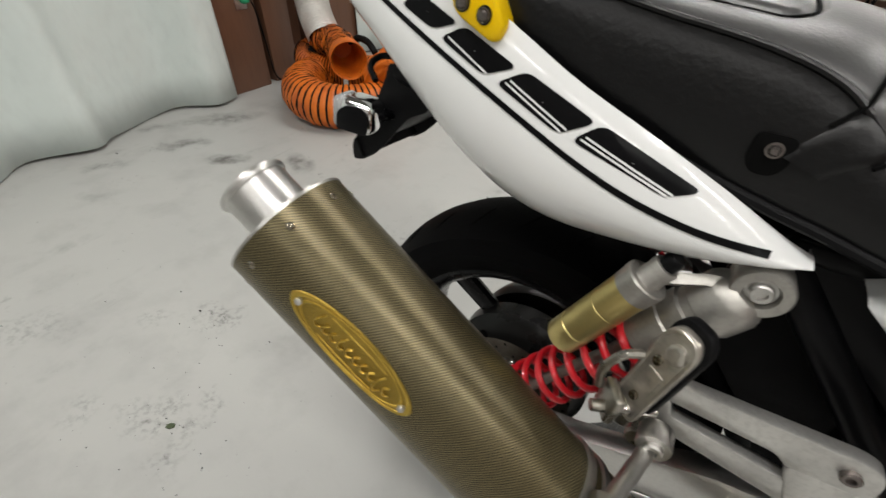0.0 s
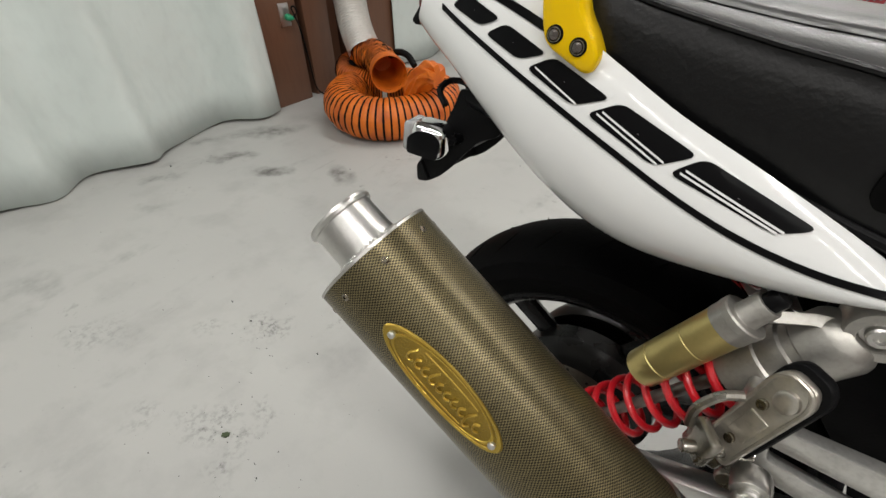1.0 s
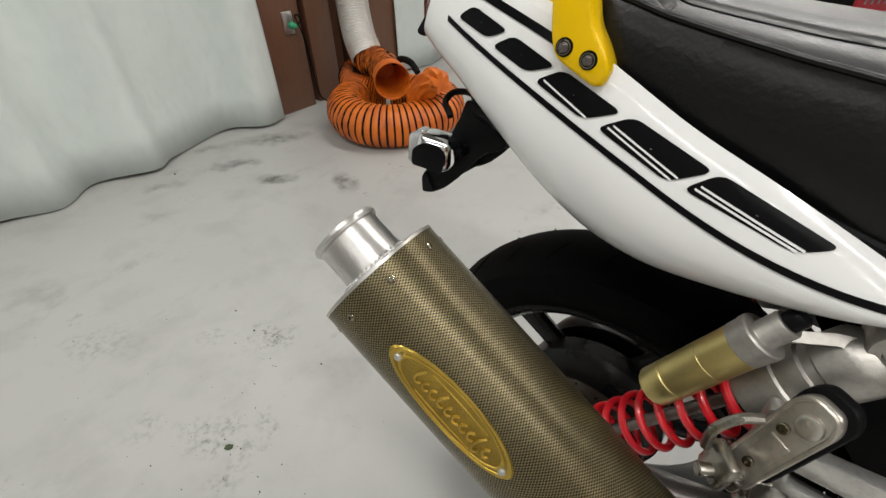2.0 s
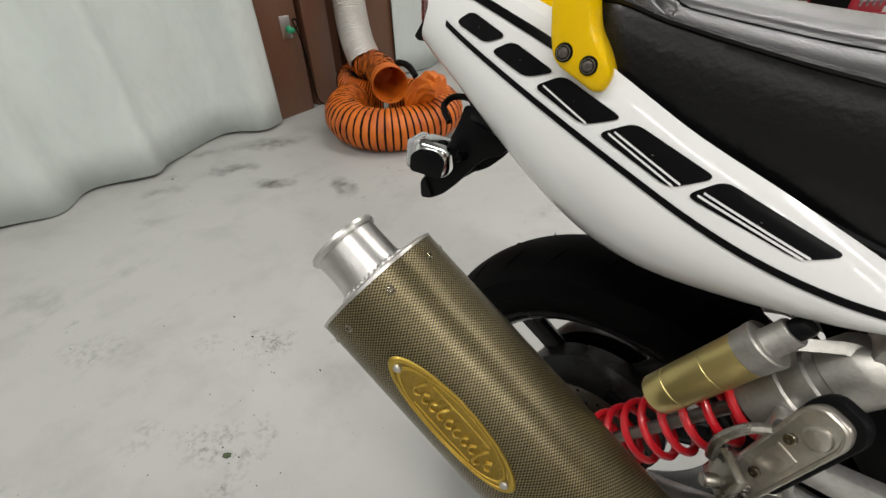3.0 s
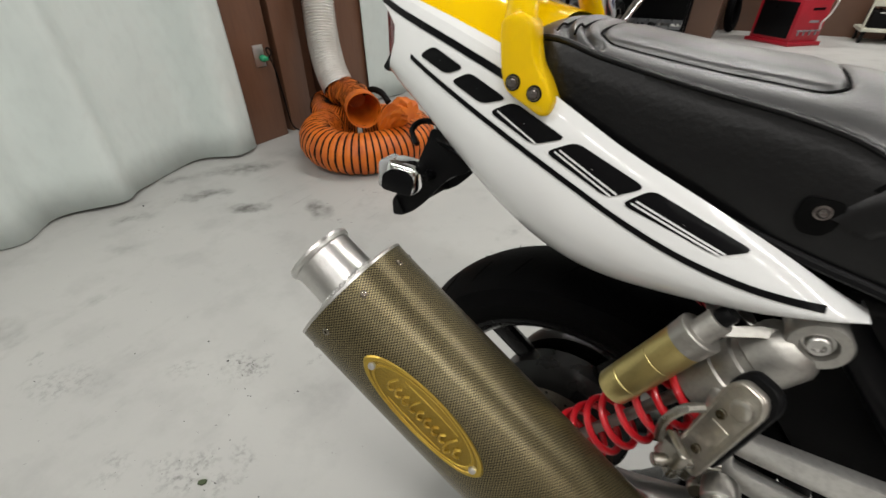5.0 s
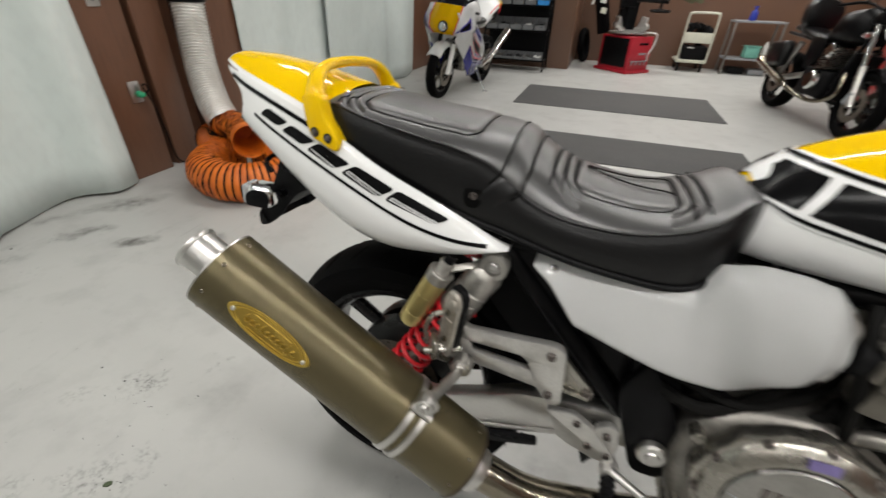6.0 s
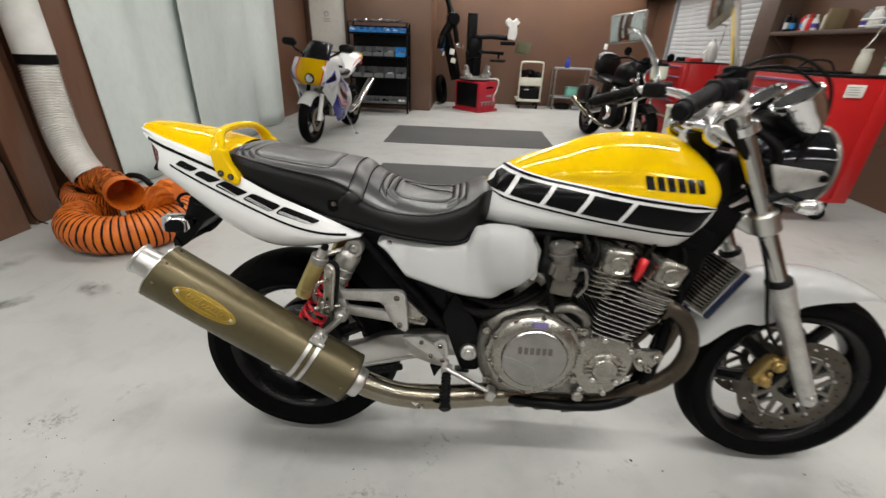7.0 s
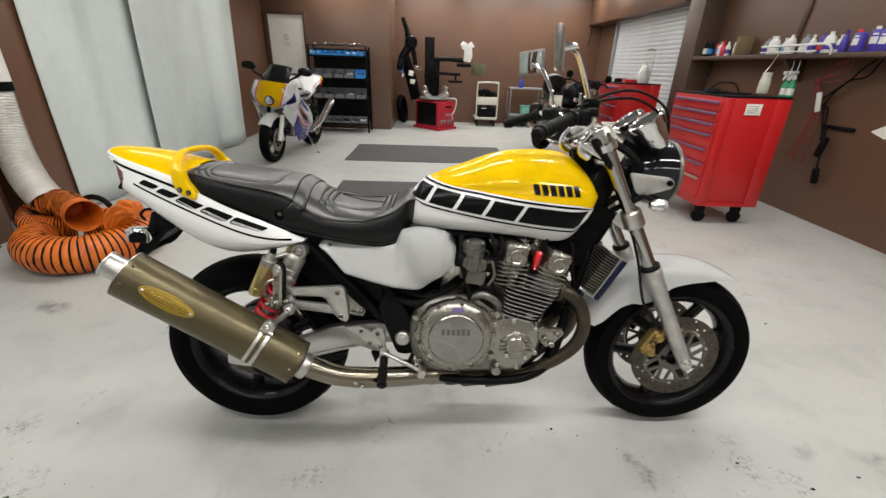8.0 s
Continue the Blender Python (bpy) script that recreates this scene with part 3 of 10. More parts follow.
def wheel(name, c, R, w, bead, label):
    at = Matrix.Translation(c)
    bm = bmesh.new()
    rw = w * 0.74
    add_lathe(bm, [(bead + 0.004, -rw), (bead + 0.006, -rw - 0.004), (bead + 0.001, -rw - 0.006), (bead - 0.008, -rw), (bead - 0.020, -rw * 0.75), (bead - 0.026, -rw * 0.3), (bead - 0.026, rw * 0.3), (bead - 0.020, rw * 0.75), (bead - 0.008, rw), (bead + 0.001, rw + 0.006), (bead + 0.006, rw + 0.004), (bead + 0.004, rw), (bead - 0.004, rw * 0.7), (bead - 0.010, 0), (bead - 0.004, -rw * 0.7)], (0, 0, 0), (0, 1, 0), 56, True)
    rim = part(name, move(bm, at), M_RIM, bike, label)
    for k in range(3):
        bm = bmesh.new()
        for s in (-1, 1):
            p0, p1 = Vector((0.045 * s * 0.5, 0, 0.03)), Vector((0.075 * s, 0, bead - 0.022))
            add_tube(bm, [p0, p0.lerp(p1, 0.5) + Vector((0.006 * s, 0, 0)), p1], [0.026, 0.019, 0.021], 10, flat=0.8)
        part("spoke", move(bm, at @ pose(0, 0, 0, 0, 120 * k + 50, 0)), M_RIM, rim)
    bm = bmesh.new()
    add_lathe(bm, [(0, -0.06), (0.03, -0.06), (0.048, -0.045), (0.055, -0.02), (0.055, 0.02), (0.048, 0.045), (0.03, 0.06), (0, 0.06)], (0, 0, 0), (0, 1, 0), 28)
    part("hub", move(bm, at), M_RIM, rim)
    bm = bmesh.new()
    add_lathe(bm, tyre_profile(R, w, bead), (0, 0, 0), (0, 1, 0), 96, True)
    part("tyre", move(bm, at), M_RUBBER, rim, "black sport tyre")
    bm = bmesh.new()
    for k in range(26):
        for s in (-1, 1):
            a = 2 * math.pi * (k + 0.25 * s) / 26
            pts = []
            for j in range(5):
                f = 0.1 + 0.16 * j
                rr = R - 0.0019 - 0.024 * max(0, f - 0.15) ** 1.6
                b = a + 0.10 * j / 4
                pts.append((rr * math.cos(b), s * w * f, rr * math.sin(b)))
            add_tube(bm, pts, [0.0004, 0.0011, 0.0013, 0.0011, 0.0004], 5)
    part("tread_groove", move(bm, at), M_SHADOW, rim)
    return rim


REAR, FRONT = Vector((-0.005, 0.016, 0.316)), Vector((1.49, 0, 0.306))
rear_wheel = wheel("rear_wheel", REAR, 0.316, 0.086, 0.224, "black cast rear wheel")
front_wheel = wheel("front_wheel", FRONT, 0.300, 0.060, 0.224, "black cast front wheel")


def brake_disc(parent, c, r0, r1, side, label):
    disc = part("brake_disc", move(drilled_ring(r0, r1, 0, 0.005), Matrix.Translation(c)), M_DISC, parent, label)
    bm = bmesh.new()
    n = 8
    add_lathe(bm, [(0.034, -0.004), (0.056, -0.004), (0.058, -0.002), (0.058, 0.004), (0.034, 0.004)], (0, 0, 0), (0, 1, 0), 32, True)
    for k in range(n):
        a = 2 * math.pi * k / n
        u = Vector((math.cos(a), math.sin(a)))
        v = Vector((math.cos(a + 0.34), math.sin(a + 0.34)))
        w2 = Vector((math.cos(a - 0.18), math.sin(a - 0.18)))
        arm_bm = bmesh.new()
        add_bar(arm_bm, u * 0.050, v * (r0 - 0.004), 0.013, -0.003, 0.003, 0.001)
        add_bar(arm_bm, u * 0.050, w2 * (r0 - 0.004), 0.011, -0.0035, 0.0025, 0.001)
        part("carrier_arm", move(arm_bm, Matrix.Translation(c)), M_SPIDER, disc)
    add_lathe(bm, [(r0 - 0.011, -0.003), (r0 - 0.002, -0.003), (r0 - 0.002, 0.003), (r0 - 0.011, 0.003)], (0, 0, 0), (0, 1, 0), 48, True)
    part("disc_carrier", move(bm, Matrix.Translation(c)), M_SPIDER, disc, "grey spoked disc carrier")
    for k in range(10):
        bm = bmesh.new()
        a = 2 * math.pi * (k + 0.5) / 10
        bolt(bm, (math.cos(a) * (r0 - 0.003), side * 0.003, math.sin(a) * (r0 - 0.003)), 0.005, (0, side, 0))
        part("rivet", move(bm, Matrix.Translation(c)), M_ALU, disc)
    return disc


brake_disc(front_wheel, FRONT + Vector((-0.005, -0.078, 0.01)), 0.112, 0.156, -1, "drilled steel front brake disc, brownish")
brake_disc(front_wheel, FRONT + Vector((-0.005, 0.078, 0.01)), 0.112, 0.156, 1, "drilled steel front brake disc, brownish")
brake_disc(rear_wheel, REAR + Vector((0, -0.080, 0)), 0.074, 0.108, -1, "drilled steel rear brake disc")


# front fork
FOOT, HEAD = Vector((1.502, 0, 0.312)), Vector((1.100, 0, 1.062))
ALONG = (HEAD - FOOT).normalized()
ACROSS = Vector((ALONG.z, 0, -ALONG.x))


def fork_at(z, y=0.0):
    p = FOOT.lerp(HEAD, (z - FOOT.z) / (HEAD.z - FOOT.z))
    return Vector((p.x, y, p.z))


for s in (-1, 1):
    y = 0.108 * s
    bm = bmesh.new()
    a, b = fork_at(0.300, y), fork_at(0.662, y)
    L = (b - a).length
    add_lathe(bm, [(0, -0.01), (0.018, -0.01), (0.023, 0.0), (0.024, 0.05), (0.0255, 0.12), (0.0265, L * 0.75), (0.030, L * 0.80), (0.0315, L - 0.03), (0.033, L - 0.028), (0.033, L - 0.004), (0.031, L), (0, L)], a, b - a, 28)
    leg = part("fork_lower", bm, M_SILVER, bike, "silver painted fork lower leg, scuffed")
    bm = bmesh.new()
    add_lathe(bm, [(0, 0), (0.030, 0), (0.031, 0.004), (0.031, 0.012), (0.026, 0.016), (0, 0.016)], fork_at(0.660, y), ALONG, 28)
    part("dust_seal", bm, M_PLASTIC, leg)
    bm = bmesh.new()
    add_cyl(bm, fork_at(0.32, 0.132 * s), fork_at(0.32, 0.10 * s), 0.015, seg=20, edge=0.002)
    bolt(bm, fork_at(0.32, 0.133 * s), 0.009, (0, s, 0), 0.006)
    part("axle_cap", bm, M_ALU, leg)
    bm = bmesh.new()
    add_cyl(bm, fork_at(0.64, y), fork_at(1.075, y), 0.0215, seg=28, edge=0.002)
    tube = part("fork_tube", bm, material("hard_chrome", (0.50, 0.49, 0.47), 0.11, 1.0, spot=0.4, spot_scale=14, spread=0.06, tint=(0.36, 0.35, 0.33)), bike, "polished fork stanchion tube")
    bm = bmesh.new()
    add_cyl(bm, fork_at(1.070, y), fork_at(1.088, y), 0.024, 0.021, 6)
    part("fork_cap", bm, M_ALU, tube)

bm = bmesh.new()
for z, h in ((0.825, 0.05),):
    c = fork_at(z)
    for s in (-1, 1):
        add_cyl(bm, fork_at(z - h / 2, 0.108 * s), fork_at(z + h / 2, 0.108 * s), 0.032, seg=28, edge=0.004)
    add_box(bm, c - ACROSS * 0.03, (0.06, 0.20, 0.036), (0, 28, 0), 0.008)
part("lower_yoke", bm, M_ALU, bike, "silver lower triple clamp")
bm = bmesh.new()
for s in (-1, 1):
    add_cyl(bm, fork_at(1.028, 0.108 * s), fork_at(1.052, 0.108 * s), 0.033, seg=28, edge=0.004)
add_box(bm, fork_at(1.04) - ACROSS * 0.035, (0.092, 0.235, 0.024), (0, 28, 0), 0.008)
add_cyl(bm, fork_at(1.03) - ACROSS * 0.045, fork_at(1.065) - ACROSS * 0.045, 0.018, 0.018, 6)
yoke = part("upper_yoke", bm, M_CHROME, bike, "polished upper triple clamp")
for s in (-1, 1):
    bm = bmesh.new()
    add_tube(bm, smooth_path([(1.112, 0.10 * s, 1.086), (1.070, 0.10 * s, 1.078), (1.046, 0.10 * s, 1.052), (1.043, 0.10 * s, 1.020), (1.068, 0.10 * s, 1.004)]), 0.0105, 12)
    part("bar_riser", bm, M_CHROME, yoke, "curved polished handlebar riser")

# front fender, a shell round the tyre with drawn-down sides
bm = bmesh.new()
n, k = 60, 10
grid = []
EDGE_A = [59, 65, 72, 83, 95, 103, 112, 121, 128, 132, 140, 148, 154, 158]
EDGE_R = [0.338, 0.331, 0.320, 0.299, 0.289, 0.284, 0.266, 0.258, 0.268, 0.290, 0.306, 0.312, 0.320, 0.338]
CREST = ([58, 74, 88, 103, 118, 158], [0.342, 0.350, 0.359, 0.370, 0.376, 0.380])
for i in range(n + 1):
    f = i / n
    deg = 58 + f * 100
    a = radians(deg)
    hw = 0.078 * (0.58 + 0.42 * min(1, f / 0.16) ** 0.6)
    crest, low = lerp(deg, *CREST), lerp(deg, EDGE_A, EDGE_R)
    brow = max(low + 0.003, crest - 0.040)
    row = []
    for j in range(2 * k + 1):
        v = (j - k) / k
        sgn = 1 if v > 0 else -1
        u = abs(v)
        if u < 0.55:
            th = u / 0.55 * math.pi / 2
            yy, rr = hw * math.sin(th), crest - (crest - brow) * (1 - math.cos(th))
        else:
            yy, rr = hw * (1 + 0.04 * (u - 0.55)), brow - (brow - low) * (u - 0.55) / 0.45
        row.append(bm.verts.new((FRONT.x + rr * math.cos(a), sgn * yy, FRONT.z + rr * math.sin(a))))
    grid.append(row)
for p, q in zip(grid, grid[1:]):
    for j in range(2 * k):
        bm.faces.new((p[j], q[j], q[j + 1], p[j + 1]))
bmesh.ops.solidify(bm, geom=bm.faces[:], thickness=0.004)
fender = part("front_fender", bm, M_WHITE, bike, "white glossy front fender", 60)
for s in (-1, 1):
    for z in (0.575, 0.50):
        bm = bmesh.new()
        bolt(bm, fork_at(z, 0.083 * s), 0.007, (0, s, 0), 0.005)
        part("fender_bolt", bm, M_ALU, fender)

# brake calipers behind the fork legs
for s in (-1, 1):
    bm = bmesh.new()
    c = FRONT + Vector((-0.108, 0.092 * s, 0.075))
    for q in (-1, 1):
        k = c + Vector((0.011 * q, 0, 0.026 * q))
        add_box(bm, k, (0.044, 0.034, 0.046), (0, 28, 0), 0.013, 3)
        add_lathe(bm, [(0, 0.012), (0.009, 0.012), (0.010, 0.009), (0.014, 0.010), (0.0165, 0.007), (0.0175, 0), (0, 0)], k + Vector((0, 0.016 * s, 0)), (0, s, 0), 24)
        add_box(bm, c + Vector((0.020 + 0.016 * q, 0.006 * s, 0.044 * q)), (0.020, 0.020, 0.020), (0, 28, 0), 0.007, 2)
    add_box(bm, c + Vector((-0.020, 0, 0.010)), (0.016, 0.030, 0.080), (0, 28, 0), 0.006)
    add_cyl(bm, c + Vector((-0.004, 0.012 * s, 0)), c + Vector((-0.004, 0.022 * s, 0)), 0.007, seg=14, edge=0.002)
    cal = part("brake_caliper", bm, M_CALIPER, bike, "gold brake caliper")
    bm = bmesh.new()
    for q in (-1, 1):
        bolt(bm, c + Vector((0.040, 0.018 * s, 0.05 * q)), 0.008, (0, s, 0), 0.008)
    add_box(bm, c + Vector((0.045, -0.002 * s, 0.0)), (0.022, 0.014, 0.11), (0, 28, 0), 0.004)
    part("caliper_bolt", bm, M_PLASTIC, cal)
bm = bmesh.new()
add_tube(bm, smooth_path([fork_at(0.86, -0.085), fork_at(0.70, -0.135) + Vector((-0.04, 0, 0)), fork_at(0.55, -0.14) + Vector((-0.075, 0, 0)), FRONT + Vector((-0.10, -0.11, 0.14))]), 0.0045, 8)
part("brake_hose", bm, M_WIRE, bike)

# headlight, stays, indicator
LAMP = Vector((1.350, 0, 0.948))
bm = bmesh.new()
add_lathe(bm, [(0, -0.135), (0.030, -0.132), (0.058, -0.118), (0.080, -0.092), (0.094, -0.058), (0.101, -0.022), (0.102, 0.0), (0, 0.0)], LAMP, (1, 0, -0.06), 72)
shell = part("headlight", bm, M_GLOSS, bike, "round headlight with a glossy black shell")
bm = bmesh.new()
add_lathe(bm, [(0.100, -0.002), (0.105, 0.0), (0.1065, 0.004), (0.105, 0.009), (0.098, 0.014), (0.096, 0.010), (0.099, 0.001)], LAMP, (1, 0, -0.06), 96, True)
part("headlight_rim", bm, M_DULL, shell, "dulled chrome headlight rim")
bm = bmesh.new()
add_lathe(bm, [(0.097, 0.010), (0.08, 0.020), (0.04, 0.028), (0, 0.030)], LAMP, (1, 0, -0.06), 40)
part("headlight_lens", bm, M_LENS, shell)
for s in (-1, 1):
    bm = bmesh.new()
    a = fork_at(0.935, 0)
    poly = round_poly([(1.186, 0.968), (1.310, 0.956), (1.327, 0.943), (1.322, 0.924), (1.236, 0.898), (1.214, 0.910)], 0.011, 4)
    add_plate(bm, poly, 0.124 * s - 0.004, 0.124 * s + 0.004, 0.002)
    stay = part("headlight_stay", bm, M_SILVER, bike, "silver headlight bracket")
    bm = bmesh.new()
    bolt(bm, (1.309, 0.128 * s, 0.940), 0.009, (0, s, 0), 0.008)
    part("stay_bolt", bm, M_BLACK, stay)
    # front indicator
    bm = bmesh.new()
    c = Vector((1.266, 0.165 * s, 0.880))
    add_lathe(bm, [(0, -0.024), (0.011, -0.022), (0.017, -0.012), (0.019, 0.005), (0.018, 0.010), (0, 0.010)], c, (1, 0, 0), 24)
    ind = part("front_indicator", bm, M_CHROME, bike, "chrome bullet indicator")
    bm = bmesh.new()
    add_lathe(bm, [(0.018, 0.008), (0.017, 0.022), (0.009, 0.028), (0, 0.030)], c, (1, 0, 0), 24)
    part("indicator_lens", bm, M_LENS, ind)
    bm = bmesh.new()
    add_tube(bm, [c + Vector((-0.01, 0, 0.01)), c + Vector((-0.03, -0.03 * s, 0.02)), fork_at(0.87, 0.11 * s)], 0.008, 10)
    part("indicator_stem", bm, M_BLACK, ind)
# gauges in chrome cups
for s in (-1, 1):
    c = Vector((1.235, -0.020 + 0.058 * s, 1.105))
    d = Vector((-0.62, 0, 0.78))
    bm = bmesh.new()
    add_lathe(bm, [(0, -0.085), (0.020, -0.083), (0.036, -0.060), (0.045, -0.025), (0.048, 0.0), (0.0505, 0.004), (0.0505, 0.014), (0.046, 0.016), (0.044, 0.010), (0, 0.009)], c, d, 72)
    gauge = part("gauge", bm, M_CHROME, bike, "round gauge in a chrome cup")
    bm = bmesh.new()
    add_lathe(bm, [(0.0435, 0.010), (0, 0.0105)], c, d, 30)
    part("gauge_face", bm, M_PLASTIC, gauge)
bm = bmesh.new()
add_box(bm, (1.235, -0.02, 1.055), (0.07, 0.16, 0.02), (0, 38, 0), 0.005)
add_box(bm, (1.28, 0, 1.02), (0.05, 0.12, 0.09), (0, 20, 0), 0.01)
part("gauge_bracket", bm, M_PLASTIC, bike)

# handlebar, grips, levers, controls, mirrors
BAR_RIGHT = [(1.078, -0.07, 1.085), (1.040, -0.14, 1.112), (0.972, -0.225, 1.122), (0.890, -0.312, 1.095), (0.856, -0.345, 1.083)]
BAR_LEFT = [(1.092, 0.07, 1.085), (1.070, 0.14, 1.112), (1.010, 0.245, 1.124), (0.935, 0.330, 1.094), (0.905, 0.362, 1.082)]
bar_path = BAR_RIGHT[::-1] + BAR_LEFT
bm = bmesh.new()
add_tube(bm, smooth_path(bar_path), 0.0112, 14)
handlebar = part("handlebar", bm, M_CHROME, bike, "wide tubular handlebar")
for s, side_bar in ((-1, BAR_RIGHT), (1, BAR_LEFT)):
    a, b = Vector(side_bar[2]) * 0.8 + Vector(side_bar[3]) * 0.2, Vector(side_bar[4])
    along = (b - a).normalized()
    bm = bmesh.new()
    L = (b - a).length
    prof = [(0, 0), (0.021, 0), (0.021, 0.006)]
    for i in range(16):
        h = 0.008 + (L - 0.02) * i / 16
        prof += [(0.0170, h), (0.0170, h + 0.004), (0.0160, h + 0.005), (0.0160, h + 0.0065)]
    prof += [(0.019, L - 0.008), (0.019, L), (0.015, L + 0.004), (0.015, L + 0.018), (0.012, L + 0.021), (0, L + 0.021)]
    add_lathe(bm, prof, a, b - a, 22)
    part("grip", bm, M_PLASTIC, handlebar, "ribbed black rubber grip")
    bm = bmesh.new()
    c = Vector(side_bar[1]) * 0.35 + Vector(side_bar[2]) * 0.65
    turn = -44 if s < 0 else 32
    add_box(bm, c, (0.055, 0.062, 0.042), (0, 0, turn), 0.010, 3)
    add_box(bm, c + Vector((0.02, 0, 0.012)), (0.05, 0.03, 0.026), (0, 0, turn), 0.008)
    part("switch_box", bm, M_PLASTIC, handlebar)
    bm = bmesh.new()
    fwd = Vector((-along.y * s, along.x * s, 0)).normalized()
    fwd = fwd if fwd.x > 0 else -fwd
    add_tube(bm, smooth_path([c + fwd * 0.035, c + fwd * 0.055 + along * 0.04, c + fwd * 0.060 + along * 0.09 - Vector((0, 0, 0.008)), c + fwd * 0.052 + along * 0.145 - Vector((0, 0, 0.012))]), [0.006] * 8 + [0.005] * 8 + [0.0045] * 8 + [0.007], 10, flat=0.6)
    part("lever", bm, M_DULL, handlebar, "dull grey hand lever")
    c = Vector((1.03, -0.165, 1.140)) if s < 0 else Vector((1.052, 0.265, 1.172))
    bm = bmesh.new()
    add_lathe(bm, [(0, -0.02), (0.020, -0.02), (0.023, -0.014), (0.023, 0.016), (0, 0.016)], c, (0, 0, 1), 24)
    add_cyl(bm, c - Vector((0, 0, 0.045)), c - Vector((0, 0, 0.018)), 0.010, seg=14)
    res = part("reservoir", bm, M_BLACK if s < 0 else M_IVORY, handlebar, "black fluid reservoir" if s < 0 else "yellowed fluid reservoir with a black lid")
    bm = bmesh.new()
    add_lathe(bm, [(0, 0.026), (0.022, 0.026), (0.0245, 0.023), (0.0245, 0.015), (0, 0.015)], c, (0, 0, 1), 24)
    part("lid", bm, M_PLASTIC, res)
    if s < 0:
        stem = [(1.028, -0.170, 1.140), (1.010, -0.180, 1.185), (0.958, -0.235, 1.262), (0.922, -0.270, 1.276)]
        head = pose(0.887, -0.325, 1.262, 0, -3, -19)
    else:
        stem = [(1.035, 0.215, 1.140), (1.032, 0.262, 1.200), (1.010, 0.330, 1.272), (0.992, 0.378, 1.298)]
        head = pose(0.982, 0.405, 1.306, 0, -6, 28)
    bm = bmesh.new()
    add_tube(bm, smooth_path(stem), 0.0072, 12)
    add_lathe(bm, [(0, -0.018), (0.008, -0.016), (0.0095, 0), (0.008, 0.016), (0, 0.018)], stem[3], (1, 0, 0.2), 16)
    mirror = part("mirror", bm, M_CHROME, handlebar, "chrome mirror on a bent stem")
    bm = bmesh.new()
    add_box(bm, (0, 0, 0), (0.013, 0.142, 0.088), (0, 0, 0), 0.006, 3)
    part("mirror_shell", move(bm, head), M_DULL, mirror, "dulled chrome mirror shell")
    bm = bmesh.new()
    add_box(bm, (-0.0070, 0, 0), (0.002, 0.130, 0.076), (0, 0, 0), 0.0008)
    part("mirror_glass", move(bm, head), M_GLASS, mirror)
# cables looping from the bars over the gauges
for k, (dy, up) in enumerate(((0, 0), (0.022, -0.018))):
    bm = bmesh.new()
    add_tube(bm, smooth_path([(0.99, -0.19 + dy, 1.145), (1.09, -0.16 + dy, 1.185 + up), (1.18, -0.13 + dy, 1.188 + up), (1.262, -0.11 + dy, 1.150 + up), (1.290, -0.10 + dy, 1.085), (1.282, -0.09 + dy, 1.01), (1.26, -0.07, 0.93)], 6), 0.0038, 8)
    part("cable", bm, M_WIRE, handlebar, "black control cable")
for s in (-1, 1):
    bm = bmesh.new()
    add_box(bm, (1.085, 0.055 * s, 1.078), (0.045, 0.030, 0.05), (0, 28, 0), 0.007)
    part("bar_clamp", bm, M_ALU, handlebar)
bm = bmesh.new()
for s in (-1, 1):
    add_tube(bm, smooth_path([(1.075, 0.11 * s, 1.06), (1.09, 0.12 * s, 1.03), (1.14, 0.115 * s, 0.975), (1.19, 0.10 * s, 0.90)]), 0.012, 8)
add_tube(bm, smooth_path([(1.15, -0.06, 1.05), (1.22, -0.09, 0.99), (1.21, -0.05, 0.90), (1.15, -0.04, 0.84)]), 0.011, 8)
add_tube(bm, smooth_path([(1.20, -0.02, 1.05), (1.28, -0.06, 0.99), (1.23, -0.07, 0.88), (1.13, -0.05, 0.80), (1.08, -0.06, 0.72)]), 0.009, 8)
part("wiring_loom", bm, M_WIRE, bike, "black wiring behind the headlight")

# ---- fuel tank ----
TX = [0.545, 0.565, 0.60, 0.65, 0.716, 0.804, 0.902, 0.98, 1.03, 1.075, 1.105, 1.122]
T_TOP = [0.878, 0.905, 0.928, 0.950, 0.973, 1.005, 1.017, 1.016, 1.006, 0.975, 0.938, 0.900]
T_BOT = [0.780, 0.779, 0.778, 0.778, 0.778, 0.776, 0.769, 0.757, 0.768, 0.812, 0.850, 0.876]
T_WID = [0.082, 0.096, 0.110, 0.130, 0.150, 0.170, 0.180, 0.178, 0.170, 0.150, 0.118, 0.080]
SEC_Z = [0.0, 0.08, 0.2, 0.36, 0.48, 0.60, 0.72, 0.83, 0.92, 0.98, 1.0]
SEC_Y = [0.80, 0.90, 0.97, 1.0, 0.985, 0.93, 0.82, 0.66, 0.44, 0.20, 0.0]


def faired(xs, ys, sigma, n=240):
    """The curve through the pairs, evened out like hand-beaten sheet; the ends stay where they are."""
    grid = np.linspace(xs[0], xs[-1], n)
    raw = np.array([curve(g, xs, ys) for g in grid])
    step = grid[1] - grid[0]
    k = max(1, int(3 * sigma / step))
    kern = np.exp(-0.5 * (np.arange(-k, k + 1) * step / sigma) ** 2)
    kern /= kern.sum()
    padded = np.concatenate([2 * raw[0] - raw[k:0:-1], raw, 2 * raw[-1] - raw[-2:-k - 2:-1]])
    return grid, np.convolve(padded, kern, "valid")


TANK_TOP, TANK_BOT, TANK_WID = faired(TX, T_TOP, 0.016), faired(TX, T_BOT, 0.012), faired(TX, T_WID, 0.018)
TANK_SEC = faired(SEC_Z, SEC_Y, 0.045)


